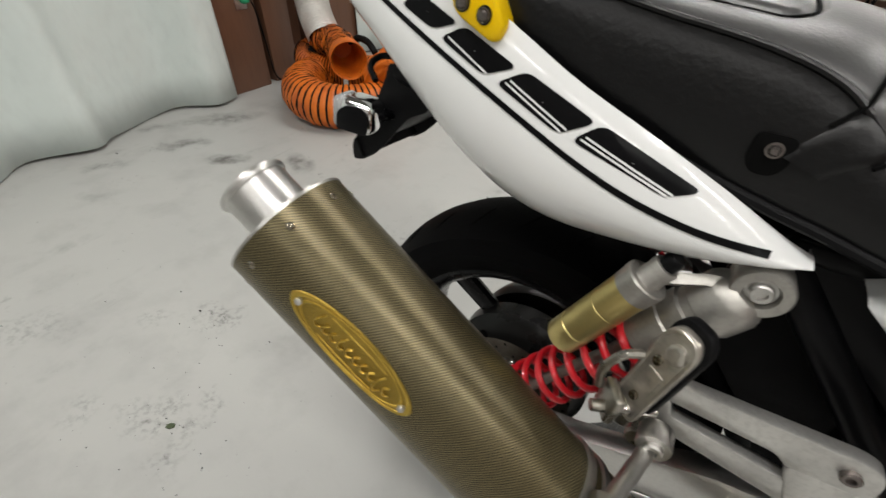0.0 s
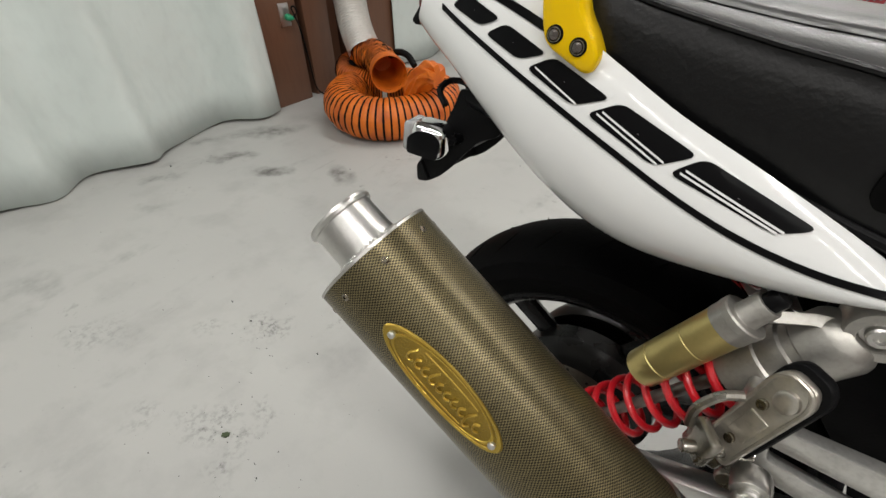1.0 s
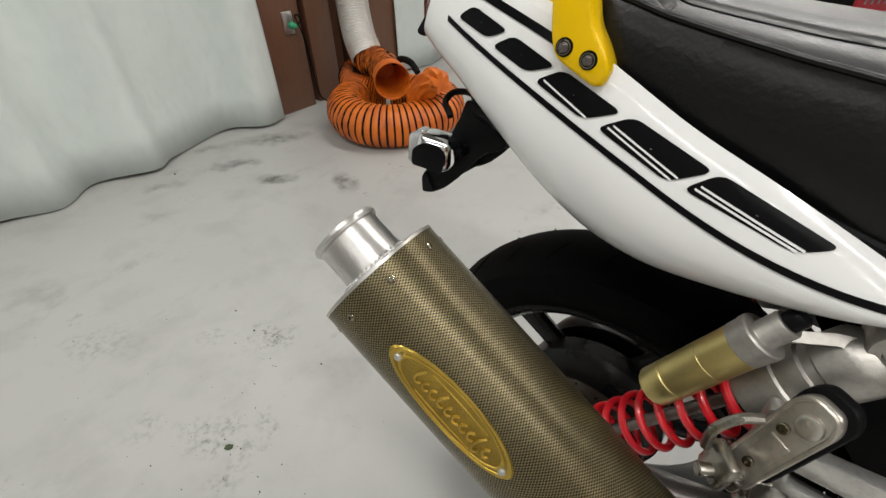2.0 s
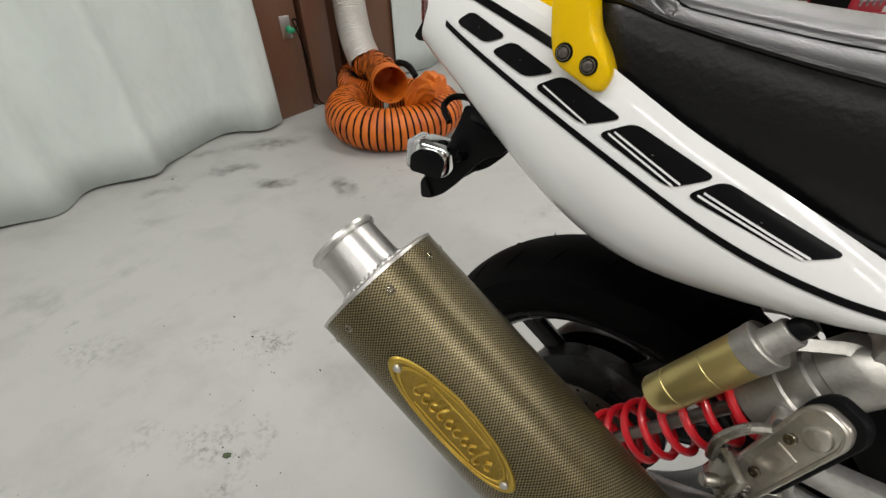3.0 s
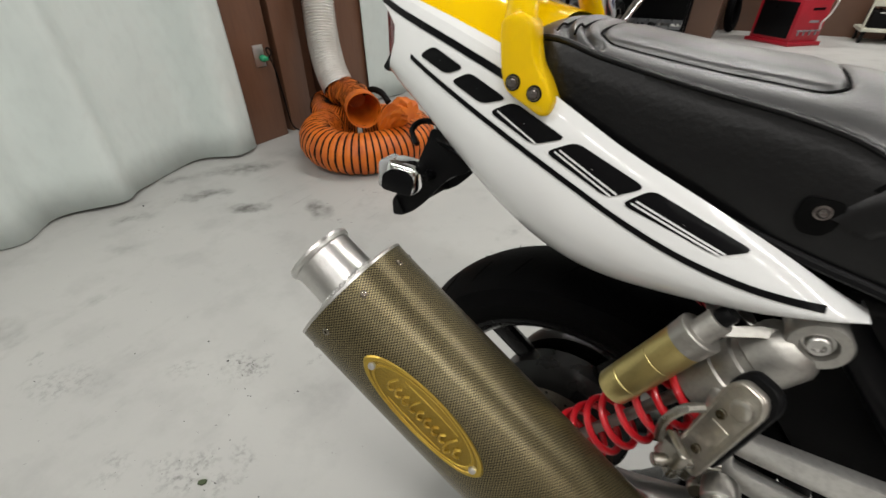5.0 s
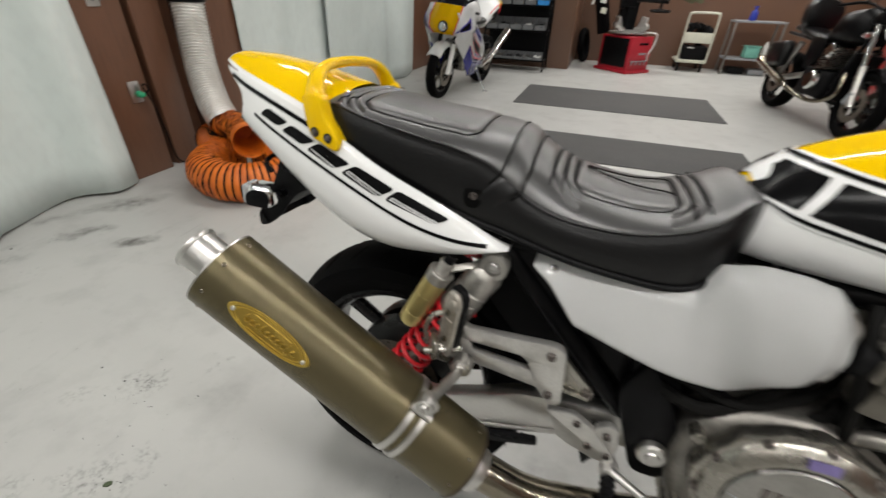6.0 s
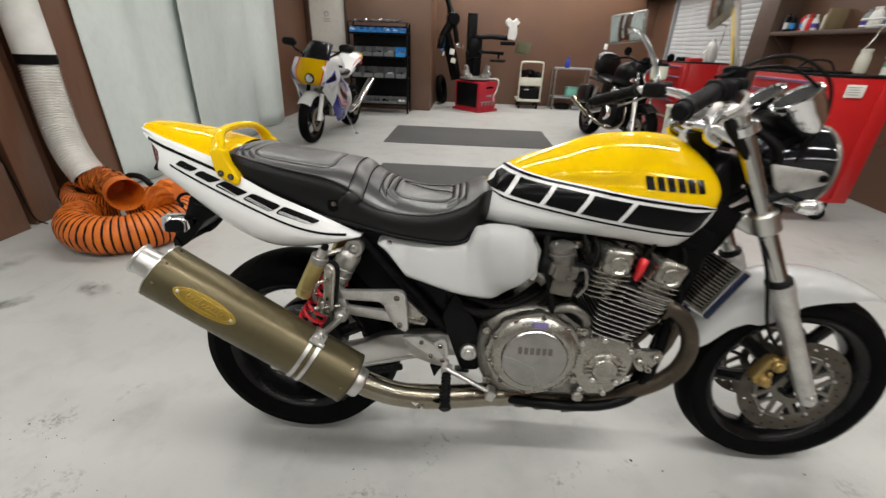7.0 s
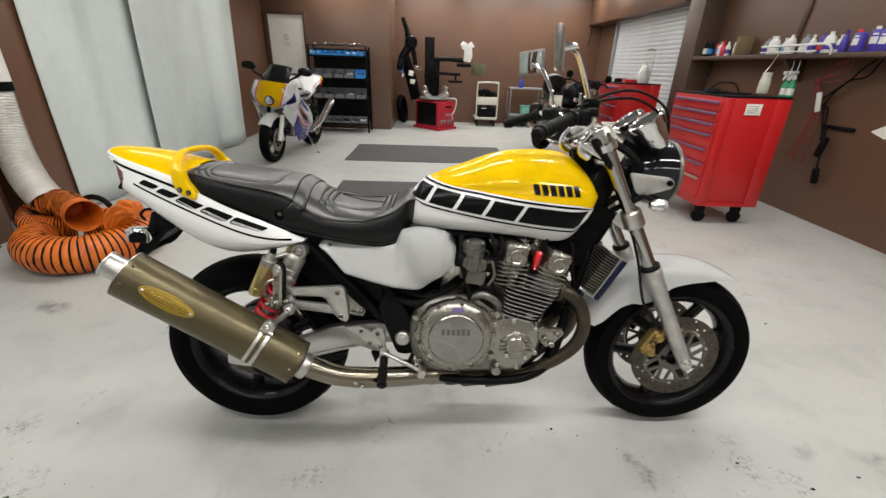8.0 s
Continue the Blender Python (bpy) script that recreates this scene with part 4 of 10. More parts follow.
def tank_half(x, z):
    b, t = lerp(x, *TANK_BOT), lerp(x, *TANK_TOP)
    f = min(1.0, max(0.0, (z - b) / (t - b)))
    dz = z - (0.908 + 0.004 * (x - 0.79) / 0.1)
    dent = 0.013 * math.exp(-((x - 0.79) / 0.105) ** 4 - (dz / (0.012 if dz > 0 else 0.026)) ** 2)
    return lerp(x, *TANK_WID) * lerp(f, *TANK_SEC) - dent


def strip_mid(x):
    return lerp(x, [0.54, 0.60, 0.77, 0.95, 1.09], [0.872, 0.876, 0.850, 0.835, 0.832])


bm = bmesh.new()
xs = np.linspace(0.545, 1.122, 110)
lo, hi = 10, 26
rows = []
for x in xs:
    b, t = lerp(x, *TANK_BOT), lerp(x, *TANK_TOP)
    m = min(max(strip_mid(x), b + 0.02 * (t - b)), b + 0.75 * (t - b))
    zs = [b + (m - b) * i / lo for i in range(lo)] + [m + (t - m) * (1 - (1 - i / hi) ** 1.6) for i in range(hi + 1)]
    half = [(-tank_half(x, z), z) for z in zs]
    ring = half + [(-y, z) for y, z in half[-2::-1]]
    rows.append([bm.verts.new((x, y, z)) for y, z in ring])
cnt = len(rows[0])
for p, q in zip(rows, rows[1:]):
    for j in range(cnt - 1):
        f = bm.faces.new((p[j], q[j], q[j + 1], p[j + 1]))
        f.material_index = 0 if lo <= j < cnt - 1 - lo else 1
    f = bm.faces.new((p[-1], q[-1], q[0], p[0]))
    f.material_index = 1
for ring, paint in ((rows[0], 1), (rows[-1], 0)):
    f = bm.faces.new(ring)
    f.material_index = paint
tank = part("fuel_tank", bm, [M_YELLOW, M_WHITE], bike, "yellow fuel tank with a white lower edge", 60)


def on_tank(x, z, lift, s=-1):
    """A point on the tank's skin, lifted along its normal."""
    b, t = lerp(x, *TANK_BOT), lerp(x, *TANK_TOP)
    z = min(max(z, b), t)
    h = tank_half(x, z)
    e = 0.001
    dx = (tank_half(x + e, z) - tank_half(x - e, z)) / (2 * e)
    z0, z1 = max(b, z - e), min(t, z + e)
    dz = (tank_half(x, z1) - tank_half(x, z0)) / (z1 - z0)
    n = Vector((-dx, 1, -dz)).normalized() * lift
    return Vector((x + n.x, s * (h + n.y), z + n.z))


def skin(poly_rows, place, mat, name, parent, label=""):
    """A thin film: rows of (x, z) points laid on a curved surface."""
    bm = bmesh.new()
    grid = [[bm.verts.new(place(x, z)) for x, z in row] for row in poly_rows]
    for p, q in zip(grid, grid[1:]):
        for a in range(len(p) - 1):
            bm.faces.new((p[a], q[a], q[a + 1], p[a + 1]))
    return part(name, bm, mat, parent, label, 70)


def quad_rows(a, b, c, d, n=10, k=6):
    """Rows between two edges a-b and d-c."""
    a, b, c, d = map(Vector, (a, b, c, d))
    return [[tuple(a.lerp(b, i / n).lerp(d.lerp(c, i / n), j / k)) for j in range(k + 1)] for i in range(n + 1)]


def strip_top(x):
    return lerp(x, [0.56, 0.58, 0.632, 0.691, 0.764, 0.847, 0.93, 1.014, 1.10], [0.896, 0.914, 0.904, 0.895, 0.887, 0.877, 0.869, 0.860, 0.856])


def strip_low(x):
    return lerp(x, [0.55, 0.60, 0.70, 0.80, 0.92, 1.03, 1.09], [0.868, 0.857, 0.843, 0.829, 0.814, 0.802, 0.846])


for s in (-1, 1):
    def lay(lift):
        return lambda x, z: on_tank(x, z, lift, s)

    def band(x0, x1, f0, f1, lift, mat, name, parent, slant=0.0, n=30):
        rows = []
        for i in range(n + 1):
            row = []
            for j in range(17):
                f = f0 + (f1 - f0) * j / 16
                x = x0 + (x1 - x0) * i / n + slant * (f - 0.5)
                zl, zt = strip_low(x), strip_top(x)
                row.append((x, zl + (zt - zl) * f))
            rows.append(row)
        return skin(rows, lay(lift), mat, name, parent)

    ground = band(0.549, 1.096, -0.26, 1.26, 0.0016, M_LINE, "stripe_ground", tank, n=90)
    band(0.566, 1.090, 1.07, 1.18, 0.0030, M_DECAL, "pinstripe", ground, n=90)
    band(0.550, 1.060, -0.19, -0.09, 0.0030, M_DECAL, "pinstripe", ground, n=90)
    for x0, x1 in ((0.555, 0.600), (0.611, 0.682), (0.693, 0.766), (0.777, 0.861), (0.872, 1.058)):
        band(x0, x1, 0.04, 0.94, 0.0030, M_DECAL, "stripe_block", ground, slant=0.030, n=24)
    # maker's mark as six plain upright bars
    for i in range(6):
        x = 0.899 + 0.0238 * i
        z = 0.918 - 0.05 * (x - 0.899)
        w = 0.0172
        skin(quad_rows((x + 0.003, z - 0.0145), (x + w + 0.003, z - 0.0150), (x + w - 0.003, z + 0.0138), (x - 0.003, z + 0.0142), 6, 8), lay(0.0022), M_DECAL, "lettering_bar", tank)

# ---- seat ----
SX = [-0.150, -0.142, -0.125, -0.09, -0.04, 0.05, 0.13, 0.18, 0.215, 0.245, 0.29, 0.34, 0.40, 0.46, 0.50, 0.535, 0.556]
S_TOP = [0.912, 0.926, 0.940, 0.949, 0.941, 0.929, 0.922, 0.918, 0.909, 0.889, 0.864, 0.848, 0.839, 0.843, 0.857, 0.874, 0.872]
S_BOT = [0.893, 0.885, 0.874, 0.856, 0.836, 0.808, 0.787, 0.775, 0.768, 0.761, 0.752, 0.744, 0.737, 0.733, 0.743, 0.775, 0.818]
S_WID = [0.048, 0.086, 0.110, 0.125, 0.131, 0.136, 0.140, 0.142, 0.143, 0.145, 0.150, 0.153, 0.152, 0.146, 0.136, 0.112, 0.080]
S_PIP = [0.904, 0.914, 0.924, 0.929, 0.917, 0.900, 0.887, 0.871, 0.846, 0.826, 0.811, 0.806, 0.807, 0.820, 0.838, 0.862, 0.862]


def seat_place(x, f, s=-1):
    """f from 0 at the bottom edge to 1 at the piping, and on to 2 at the middle of the top."""
    b, t, w, p = (curve(x, SX, table) for table in (S_BOT, S_TOP, S_WID, S_PIP))
    if f <= 1:
        y = w * (1 - 0.080 * max(0, (f - 0.4) / 0.6) ** 3 - 0.040 * max(0, (0.4 - f) / 0.4) ** 2)
        return Vector((x, s * y, b + (p - b) * f))
    u = f - 1
    return Vector((x, s * w * 0.935 * (1 - u ** 1.25), p + (t - p) * (1 - (1 - u) ** 2.4)))


def box_edge(x, y, x0, x1, half, r):
    """Signed distance to a rounded rectangle on the seat top."""
    cx, hx = (x0 + x1) / 2, (x1 - x0) / 2
    qx, qy = abs(x - cx) - hx + r, abs(y) - half + r
    return math.hypot(max(qx, 0), max(qy, 0)) + min(max(qx, qy), 0) - r


def groove(d, w=0.0030):
    return math.exp(-(d / w) ** 2)


def seat_relief(x, y):
    """Quilted relief of the seat top in metres: two puffed panels and the sewn grooves round them."""
    h = 0.0
    for x0, x1, half in ((-0.055, 0.150, 0.102), (0.303, 0.455, 0.094)):
        d = box_edge(x, y, x0, x1, half, 0.028)
        h += -0.0062 * groove(d) + 0.0030 * min(1, max(0, -d) / 0.02)
        if (x < (x0 + x1) / 2) or x1 > 0.4:
            for k in (0.017, 0.034):
                near_end = x < x0 + 0.012 or (x1 > 0.4 and x > x1 - 0.012)
                h += (-0.0062 * groove(d - k) + 0.0016 * groove(d - k + 0.0085, 0.006)) * near_end
    return h


bm = bmesh.new()
fs = [0, 0.05, 0.15, 0.3, 0.45, 0.6, 0.75, 0.88] + [1 + (k / 44) for k in range(45)]
rows = []
for x in np.linspace(-0.150, 0.556, 300):
    half = []
    for f in fs:
        p = seat_place(x, f)
        if f > 1:
            up = Vector((0, -0.8 * max(0, 1 - (f - 1) / 0.35), 1)).normalized()
            p += up * seat_relief(x, p.y) * min(1, (f - 1) / 0.10) * min(1, max(0, (x + 0.118) / 0.02))
        half.append(p)
    ring = half + [Vector((p.x, -p.y, p.z)) for p in half[-2::-1]]
    rows.append([bm.verts.new(p) for p in ring])
cnt = len(rows[0])
pi = fs.index(1.0)
for p, q in zip(rows, rows[1:]):
    for j in range(cnt - 1):
        f = bm.faces.new((p[j], q[j], q[j + 1], p[j + 1]))
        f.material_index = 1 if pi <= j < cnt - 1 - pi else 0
    bm.faces.new((p[-1], q[-1], q[0], p[0]))
bm.faces.new(rows[0])
bm.faces.new(rows[-1])
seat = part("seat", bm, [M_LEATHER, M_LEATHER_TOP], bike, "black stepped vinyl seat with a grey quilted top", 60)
for s in (-1, 1):
    bm = bmesh.new()
    add_tube(bm, [seat_place(x, 1.0, s) + Vector((0, s * 0.001, 0)) for x in np.linspace(-0.148, 0.545, 90)], 0.0030, 8)
    part("piping", bm, M_LEATHER, seat, "black piping round the seat top")
    bm = bmesh.new()
    add_tube(bm, [seat_place(x, 0.0, s) + Vector((0, s * 0.003, 0.002)) for x in np.linspace(-0.140, 0.530, 80)], 0.0050, 8)
    part("bottom_welt", bm, M_PLASTIC, seat)
    # pocket with a chrome stud and the strap end above it
    c = seat_place(0.160, 0.42, s)
    bm = bmesh.new()
    add_plate(bm, round_poly([(-0.015, 0.013), (0.012, 0.013), (0.013, -0.008), (0.006, -0.018), (-0.009, -0.018), (-0.016, -0.008)], 0.006), -0.0012, 0.0012, 0.0004, Matrix.Translation(c + Vector((0, s * 0.0012, 0))))
    pocket = part("stud_pocket", bm, M_SHADOW, seat, "dark pocket in the seat side")
    bm = bmesh.new()
    add_lathe(bm, [(0, 0.006), (0.0022, 0.0056), (0.0038, 0.0038), (0.0044, 0.0012), (0.0062, 0.0008), (0.0066, -0.001), (0, -0.001)], c + Vector((0, s * 0.002, 0.002)), (0, s, 0), 18)
    part("seat_stud", bm, M_SMOKED, pocket, "chrome strap stud")


bm = bmesh.new()
rows = []
for f, s in [(f, -1) for f in np.linspace(0.42, 2, 40)] + [(f, 1) for f in np.linspace(1.96, 0.42, 39)]:
    c = lerp(f, [0.40, 0.75, 1.0, 1.3, 2.0], [0.178, 0.200, 0.214, 0.221, 0.222])
    row = []
    for v in np.linspace(-1, 1, 9):
        p = seat_place(c + 0.0165 * v, f, s)
        up = Vector((0, s * min(1, max(0, 1.6 - f)), min(1, max(0.15, f - 0.7)))).normalized()
        row.append(bm.verts.new(p + up * (0.0042 * (1 - abs(v) ** 6) - 0.001)))
    rows.append(row)
for i, (p, q) in enumerate(zip(rows, rows[1:])):
    for j in range(8):
        f = bm.faces.new((p[j], q[j], q[j + 1], p[j + 1]))
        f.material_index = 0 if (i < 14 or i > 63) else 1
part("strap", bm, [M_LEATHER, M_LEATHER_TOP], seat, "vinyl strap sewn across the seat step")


def on_seat(x, y, lift):
    """A point on the seat top."""
    w = 0.935 * curve(x, SX, S_WID)
    u = max(0.0, 1 - min(1.0, abs(y) / w)) ** 0.8
    p = seat_place(x, 1 + u, -1 if y < 0 else 1)
    up = Vector((0, (0.8 if y > 0 else -0.8) * max(0, 1 - u / 0.35), 1)).normalized()
    return Vector((x, y, p.z)) + up * (seat_relief(x, y) * min(1, u / 0.10) + lift)


# sewn seams in the grooves of the quilted panels
for x0, x1, half in ((-0.055, 0.150, 0.102), (0.303, 0.455, 0.094)):
    loop = round_poly([(x0, -half), (x1, -half), (x1, half), (x0, half)], 0.028, 6)
    dense = []
    for (ax, ay), (bx, by) in zip(loop, loop[1:] + loop[:1]):
        n = max(1, int(math.hypot(bx - ax, by - ay) / 0.006))
        dense += [(ax + (bx - ax) * i / n, ay + (by - ay) * i / n) for i in range(n)]
    bm = bmesh.new()
    add_tube(bm, [on_seat(x, y, 0.0034) for x, y in dense + dense[:1]], 0.0012, 6)
    part("seam", bm, M_SHADOW, seat, "dark sewn seam round the quilted panel")
    ends = [x0 - 0.017, x0 - 0.034] + ([x1 + 0.017, x1 + 0.034] if x1 > 0.4 else [])
    for x in ends:
        bm = bmesh.new()
        add_tube(bm, [on_seat(x, y, 0.0034) for y in np.linspace(-0.112, 0.112, 50)], 0.0012, 6)
        part("seam", bm, M_SHADOW, seat)

for s in (-1, 1):
    bm = bmesh.new()
    add_tube(bm, [on_seat(x, s * lerp(x, [0.318, 0.452], [0.004, 0.040]), 0.0030) for x in np.linspace(0.318, 0.452, 24)], 0.0014, 6)
    part("seam", bm, M_SHADOW, seat, "forked seam along the middle of the front panel")
for edge in (-0.0175, 0.0175):
    bm = bmesh.new()
    run = []
    for f, s in [(f, -1) for f in np.linspace(0.75, 2, 30)] + [(f, 1) for f in np.linspace(1.96, 0.75, 29)]:
        c = lerp(f, [0.40, 0.75, 1.0, 1.3, 2.0], [0.178, 0.200, 0.214, 0.221, 0.222])
        up = Vector((0, s * min(1, max(0, 1.6 - f)), min(1, max(0.15, f - 0.7)))).normalized()
        run.append(seat_place(c + edge, f, s) + up * 0.0012)
    add_tube(bm, run, 0.0016, 6)
    part("strap_seam", bm, M_SHADOW, seat, "dark sewn edge of the strap")

# ---- tail cowl ----
CX = [-0.388, -0.374, -0.356, -0.336, -0.30, -0.262, -0.19, -0.12, -0.056, 0.007, 0.08, 0.149, 0.20, 0.225]
C_BOT = [0.872, 0.872, 0.870, 0.864, 0.845, 0.824, 0.774, 0.729, 0.701, 0.690, 0.696, 0.709, 0.727, 0.738]
C_TOP = [0.984, 0.9815, 0.9775, 0.971, 0.959, 0.948, 0.926, 0.902, 0.872, 0.842, 0.813, 0.783, 0.757, 0.745]
C_WID = [0.026, 0.052, 0.069, 0.083, 0.101, 0.115, 0.134, 0.148, 0.158, 0.164, 0.167, 0.164, 0.154, 0.143]
CS_Z = [0.0, 0.05, 0.14, 0.28, 0.45, 0.62, 0.80, 0.92, 1.0]
CS_Y = [0.65, 0.775, 0.89, 0.974, 1.0, 0.985, 0.95, 0.915, 0.875]
CROWN = [(-0.388, 0.985), (-0.375, 0.991), (-0.355, 0.994), (-0.30, 0.992), (-0.22, 0.982), (-0.15, 0.966), (-0.09, 0.950), (-0.05, 0.93)]


def c_bot(x):
    return curve(x, CX, C_BOT)


def tail_back(z):
    """The trailing edge: the lower tip, the notch for the tail light, the overhanging upper lip."""
    return lerp(z, [0.860, 0.872, 0.890, 0.908, 0.928, 0.946, 0.962, 0.985], [-0.340, -0.328, -0.312, -0.302, -0.303, -0.326, -0.352, -0.388])


def cowl(x, z):
    b, t = c_bot(x), curve(x, CX, C_TOP)
    f = min(1, max(0, (z - b) / max(1e-4, t - b)))
    return curve(x, CX, C_WID) * curve(f, CS_Z, CS_Y)


for s in (-1, 1):
    bm = bmesh.new()
    rows = []
    for x in np.linspace(-0.336, 0.225, 90):
        b, t = c_bot(x), curve(x, CX, C_TOP)
        row = []
        for j in range(22):
            f = (j / 21)
            f = f * f * (3 - 2 * f) * 0.5 + f * 0.5
            z = b + (t - b) * f
            xx = x + (tail_back(z) + 0.336) * max(0, (-0.26 - x) / 0.076)
            row.append(bm.verts.new((xx, s * cowl(xx, z), z)))
        row.insert(0, bm.verts.new((x, s * curve(x, CX, C_WID) * 0.45, b + 0.002)))
        rows.append(row)
    for p, q in zip(rows, rows[1:]):
        for j in range(len(p) - 1):
            bm.faces.new((p[j], q[j], q[j + 1], p[j + 1]))
    bm.faces.new(rows[-1])
    side = part("tail_side", bm, M_WHITE, bike, "white glossy tail side panel with black stripe blocks", 60)

    def film(rows, lift, mat, name, parent):
        return skin(rows, lambda x, z: Vector((x, s * (cowl(x, z) + lift), z)), mat, name, parent)

    def block(pts, lines):
        """A slanted stripe block with rounded corners: lower rear, upper rear, upper front, lower front."""
        poly = round_poly(pts, 0.009, 4)
        c = sum((Vector(p) for p in poly), Vector((0, 0))) / len(poly)
        rows = [[tuple(c.lerp(Vector(p), f)) for p in poly + poly[:1]] for f in (0.02, 0.35, 0.7, 1.0)]
        ob = film(rows, 0.0012, M_DECAL, "stripe_block", side)
        a, b2, c2, d = map(Vector, pts)
        for f in lines:
            p0, p1 = a.lerp(b2, f) + Vector((0.006, 0)), d.lerp(c2, f) - Vector((0.002, 0))
            n = Vector((0, 0.0009))
            film(quad_rows(p0 - n, p1 - n, p1 + n, p0 + n, 14, 2), 0.0018, M_LINE, "pinstripe", ob)

    block([(-0.251, 0.899), (-0.230, 0.911), (-0.181, 0.893), (-0.206, 0.884)], ())
    block([(-0.198, 0.878), (-0.173, 0.890), (-0.121, 0.870), (-0.152, 0.861)], ())
    block([(-0.141, 0.855), (-0.113, 0.869), (-0.050, 0.844), (-0.084, 0.832)], (0.17,))
    block([(-0.069, 0.828), (-0.040, 0.843), (0.033, 0.815), (0.002, 0.799)], (0.15, 0.31))
    block([(0.015, 0.797), (0.038, 0.815), (0.130, 0.782), (0.104, 0.772)], (0.14, 0.30))
    # the long black line below the blocks
    line = [(-0.266, 0.8965), (-0.233, 0.882), (-0.167, 0.855), (-0.096, 0.8265), (-0.036, 0.8025), (0.024, 0.779), (0.080, 0.762), (0.135, 0.752), (0.192, 0.748)]
    rows = [[(p.x, p.y - 0.0030), (p.x, p.y), (p.x, p.y + 0.0030)] for p in (Vector(q) for q in smooth_path([(a, b3, 0) for a, b3 in line], 6))]
    film(rows, 0.0012, M_DECAL, "pinstripe", side)
    # black line under the yellow
    rows = []
    for x in np.linspace(-0.336, -0.118, 24):
        t = curve(x, CX, C_TOP)
        rows.append([(x, t - 0.0185), (x, t - 0.0145), (x, t - 0.0105)])
    film(rows, 0.0012, M_DECAL, "pinstripe", side)

bm = bmesh.new()
rows = []
for x in np.linspace(-0.388, -0.100, 54):
    t = curve(x, CX, C_TOP)
    c = lerp(x, [p[0] for p in CROWN], [p[1] for p in CROWN])
    w = cowl(x, t)
    row = []
    for j in range(25):
        v = -1 + 2 * j / 24
        row.append(bm.verts.new((x, v * w, t - 0.004 + (max(c, t + 0.003) - t + 0.004) * (1 - abs(v) ** 2.6))))
    rows.append(row)
for p, q in zip(rows, rows[1:]):
    for j in range(24):
        f = bm.faces.new((p[j], q[j], q[j + 1], p[j + 1]))
        f.material_index = 1 if j in (0, 23) or p in rows[:4] else 0
bm.faces.new(rows[0]).material_index = 1
tail = part("tail_cowl", bm, [M_YELLOW, M_WHITE], bike, "yellow tail cowl behind the seat", 60)
bm = bmesh.new()
rows = []
for i in range(9):
    f = i / 8
    x, z = -0.379 + 0.004 * f, 0.950 - 0.062 * f
    w = 0.074 + 0.004 * f
    rows.append([bm.verts.new((x + 0.062 * v * v, v * w, z)) for v in np.linspace(-1, 1, 11)])
for p, q in zip(rows, rows[1:]):
    for j in range(10):
        bm.faces.new((p[j], q[j], q[j + 1], p[j + 1]))
bmesh.ops.solidify(bm, geom=bm.faces[:], thickness=-0.012)
part("tail_light", bm, M_REDLENS, bike, "dark red tail light lens")
bm = bmesh.new()
add_plate(bm, round_poly([(-0.362, 0.864), (-0.368, 0.869), (-0.352, 0.891), (-0.310, 0.891), (-0.310, 0.864)], 0.004), -0.044, 0.044, 0.002)
part("plate_lamp_hood", bm, M_BLACK, bike, "black hood below the tail light")
# dark inner mudguard under the tail
bm = bmesh.new()
rows = []
for x in np.linspace(-0.33, 0.22, 30):
    b = curve(x, CX, C_BOT) + 0.004
    w = curve(x, CX, C_WID) * 0.66
    up = 0.045
    rows.append([bm.verts.new((x, v * w, b + up * (1 - v * v))) for v in np.linspace(-1, 1, 9)])
for p, q in zip(rows, rows[1:]):
    for j in range(8):
        bm.faces.new((p[j], q[j], q[j + 1], p[j + 1]))
part("inner_mudguard", bm, M_PLASTIC, bike, "black inner mudguard")

# grab rail: yellow hoop with flat feet on both sides
bm = bmesh.new()
side_run = [(-0.1165, -0.1375, 0.925), (-0.1215, -0.131, 0.944), (-0.1270, -0.116, 0.965), (-0.131, -0.094, 0.979), (-0.134, -0.064, 0.986), (-0.136, -0.032, 0.988)]
hoop = smooth_path(side_run + [(-0.137, 0, 0.989)] + [(x, -y, z) for x, y, z in side_run[::-1]], 6)
n = len(hoop)
add_tube(bm, hoop, [0.0125 + 0.0060 * max(0, 1 - min(i, n - 1 - i) / 20) for i in range(n)], 16, flat=0.75)
for s in (-1, 1):
    foot = round_poly([(-0.1340, 0.9430), (-0.1330, 0.9260), (-0.1290, 0.9000), (-0.1235, 0.8830), (-0.1160, 0.8760), (-0.0820, 0.8600), (-0.0730, 0.8615), (-0.0690, 0.8750), (-0.0790, 0.8915), (-0.0915, 0.9070), (-0.0980, 0.9260), (-0.1000, 0.9430), (-0.1170, 0.9500)], 0.007, 3)
    add_plate(bm, foot, 0.122 * s, 0.1515 * s, 0.004)
grab = part("grab_rail", bm, M_YELLOW, bike, "yellow painted grab rail bolted to the tail", 50)
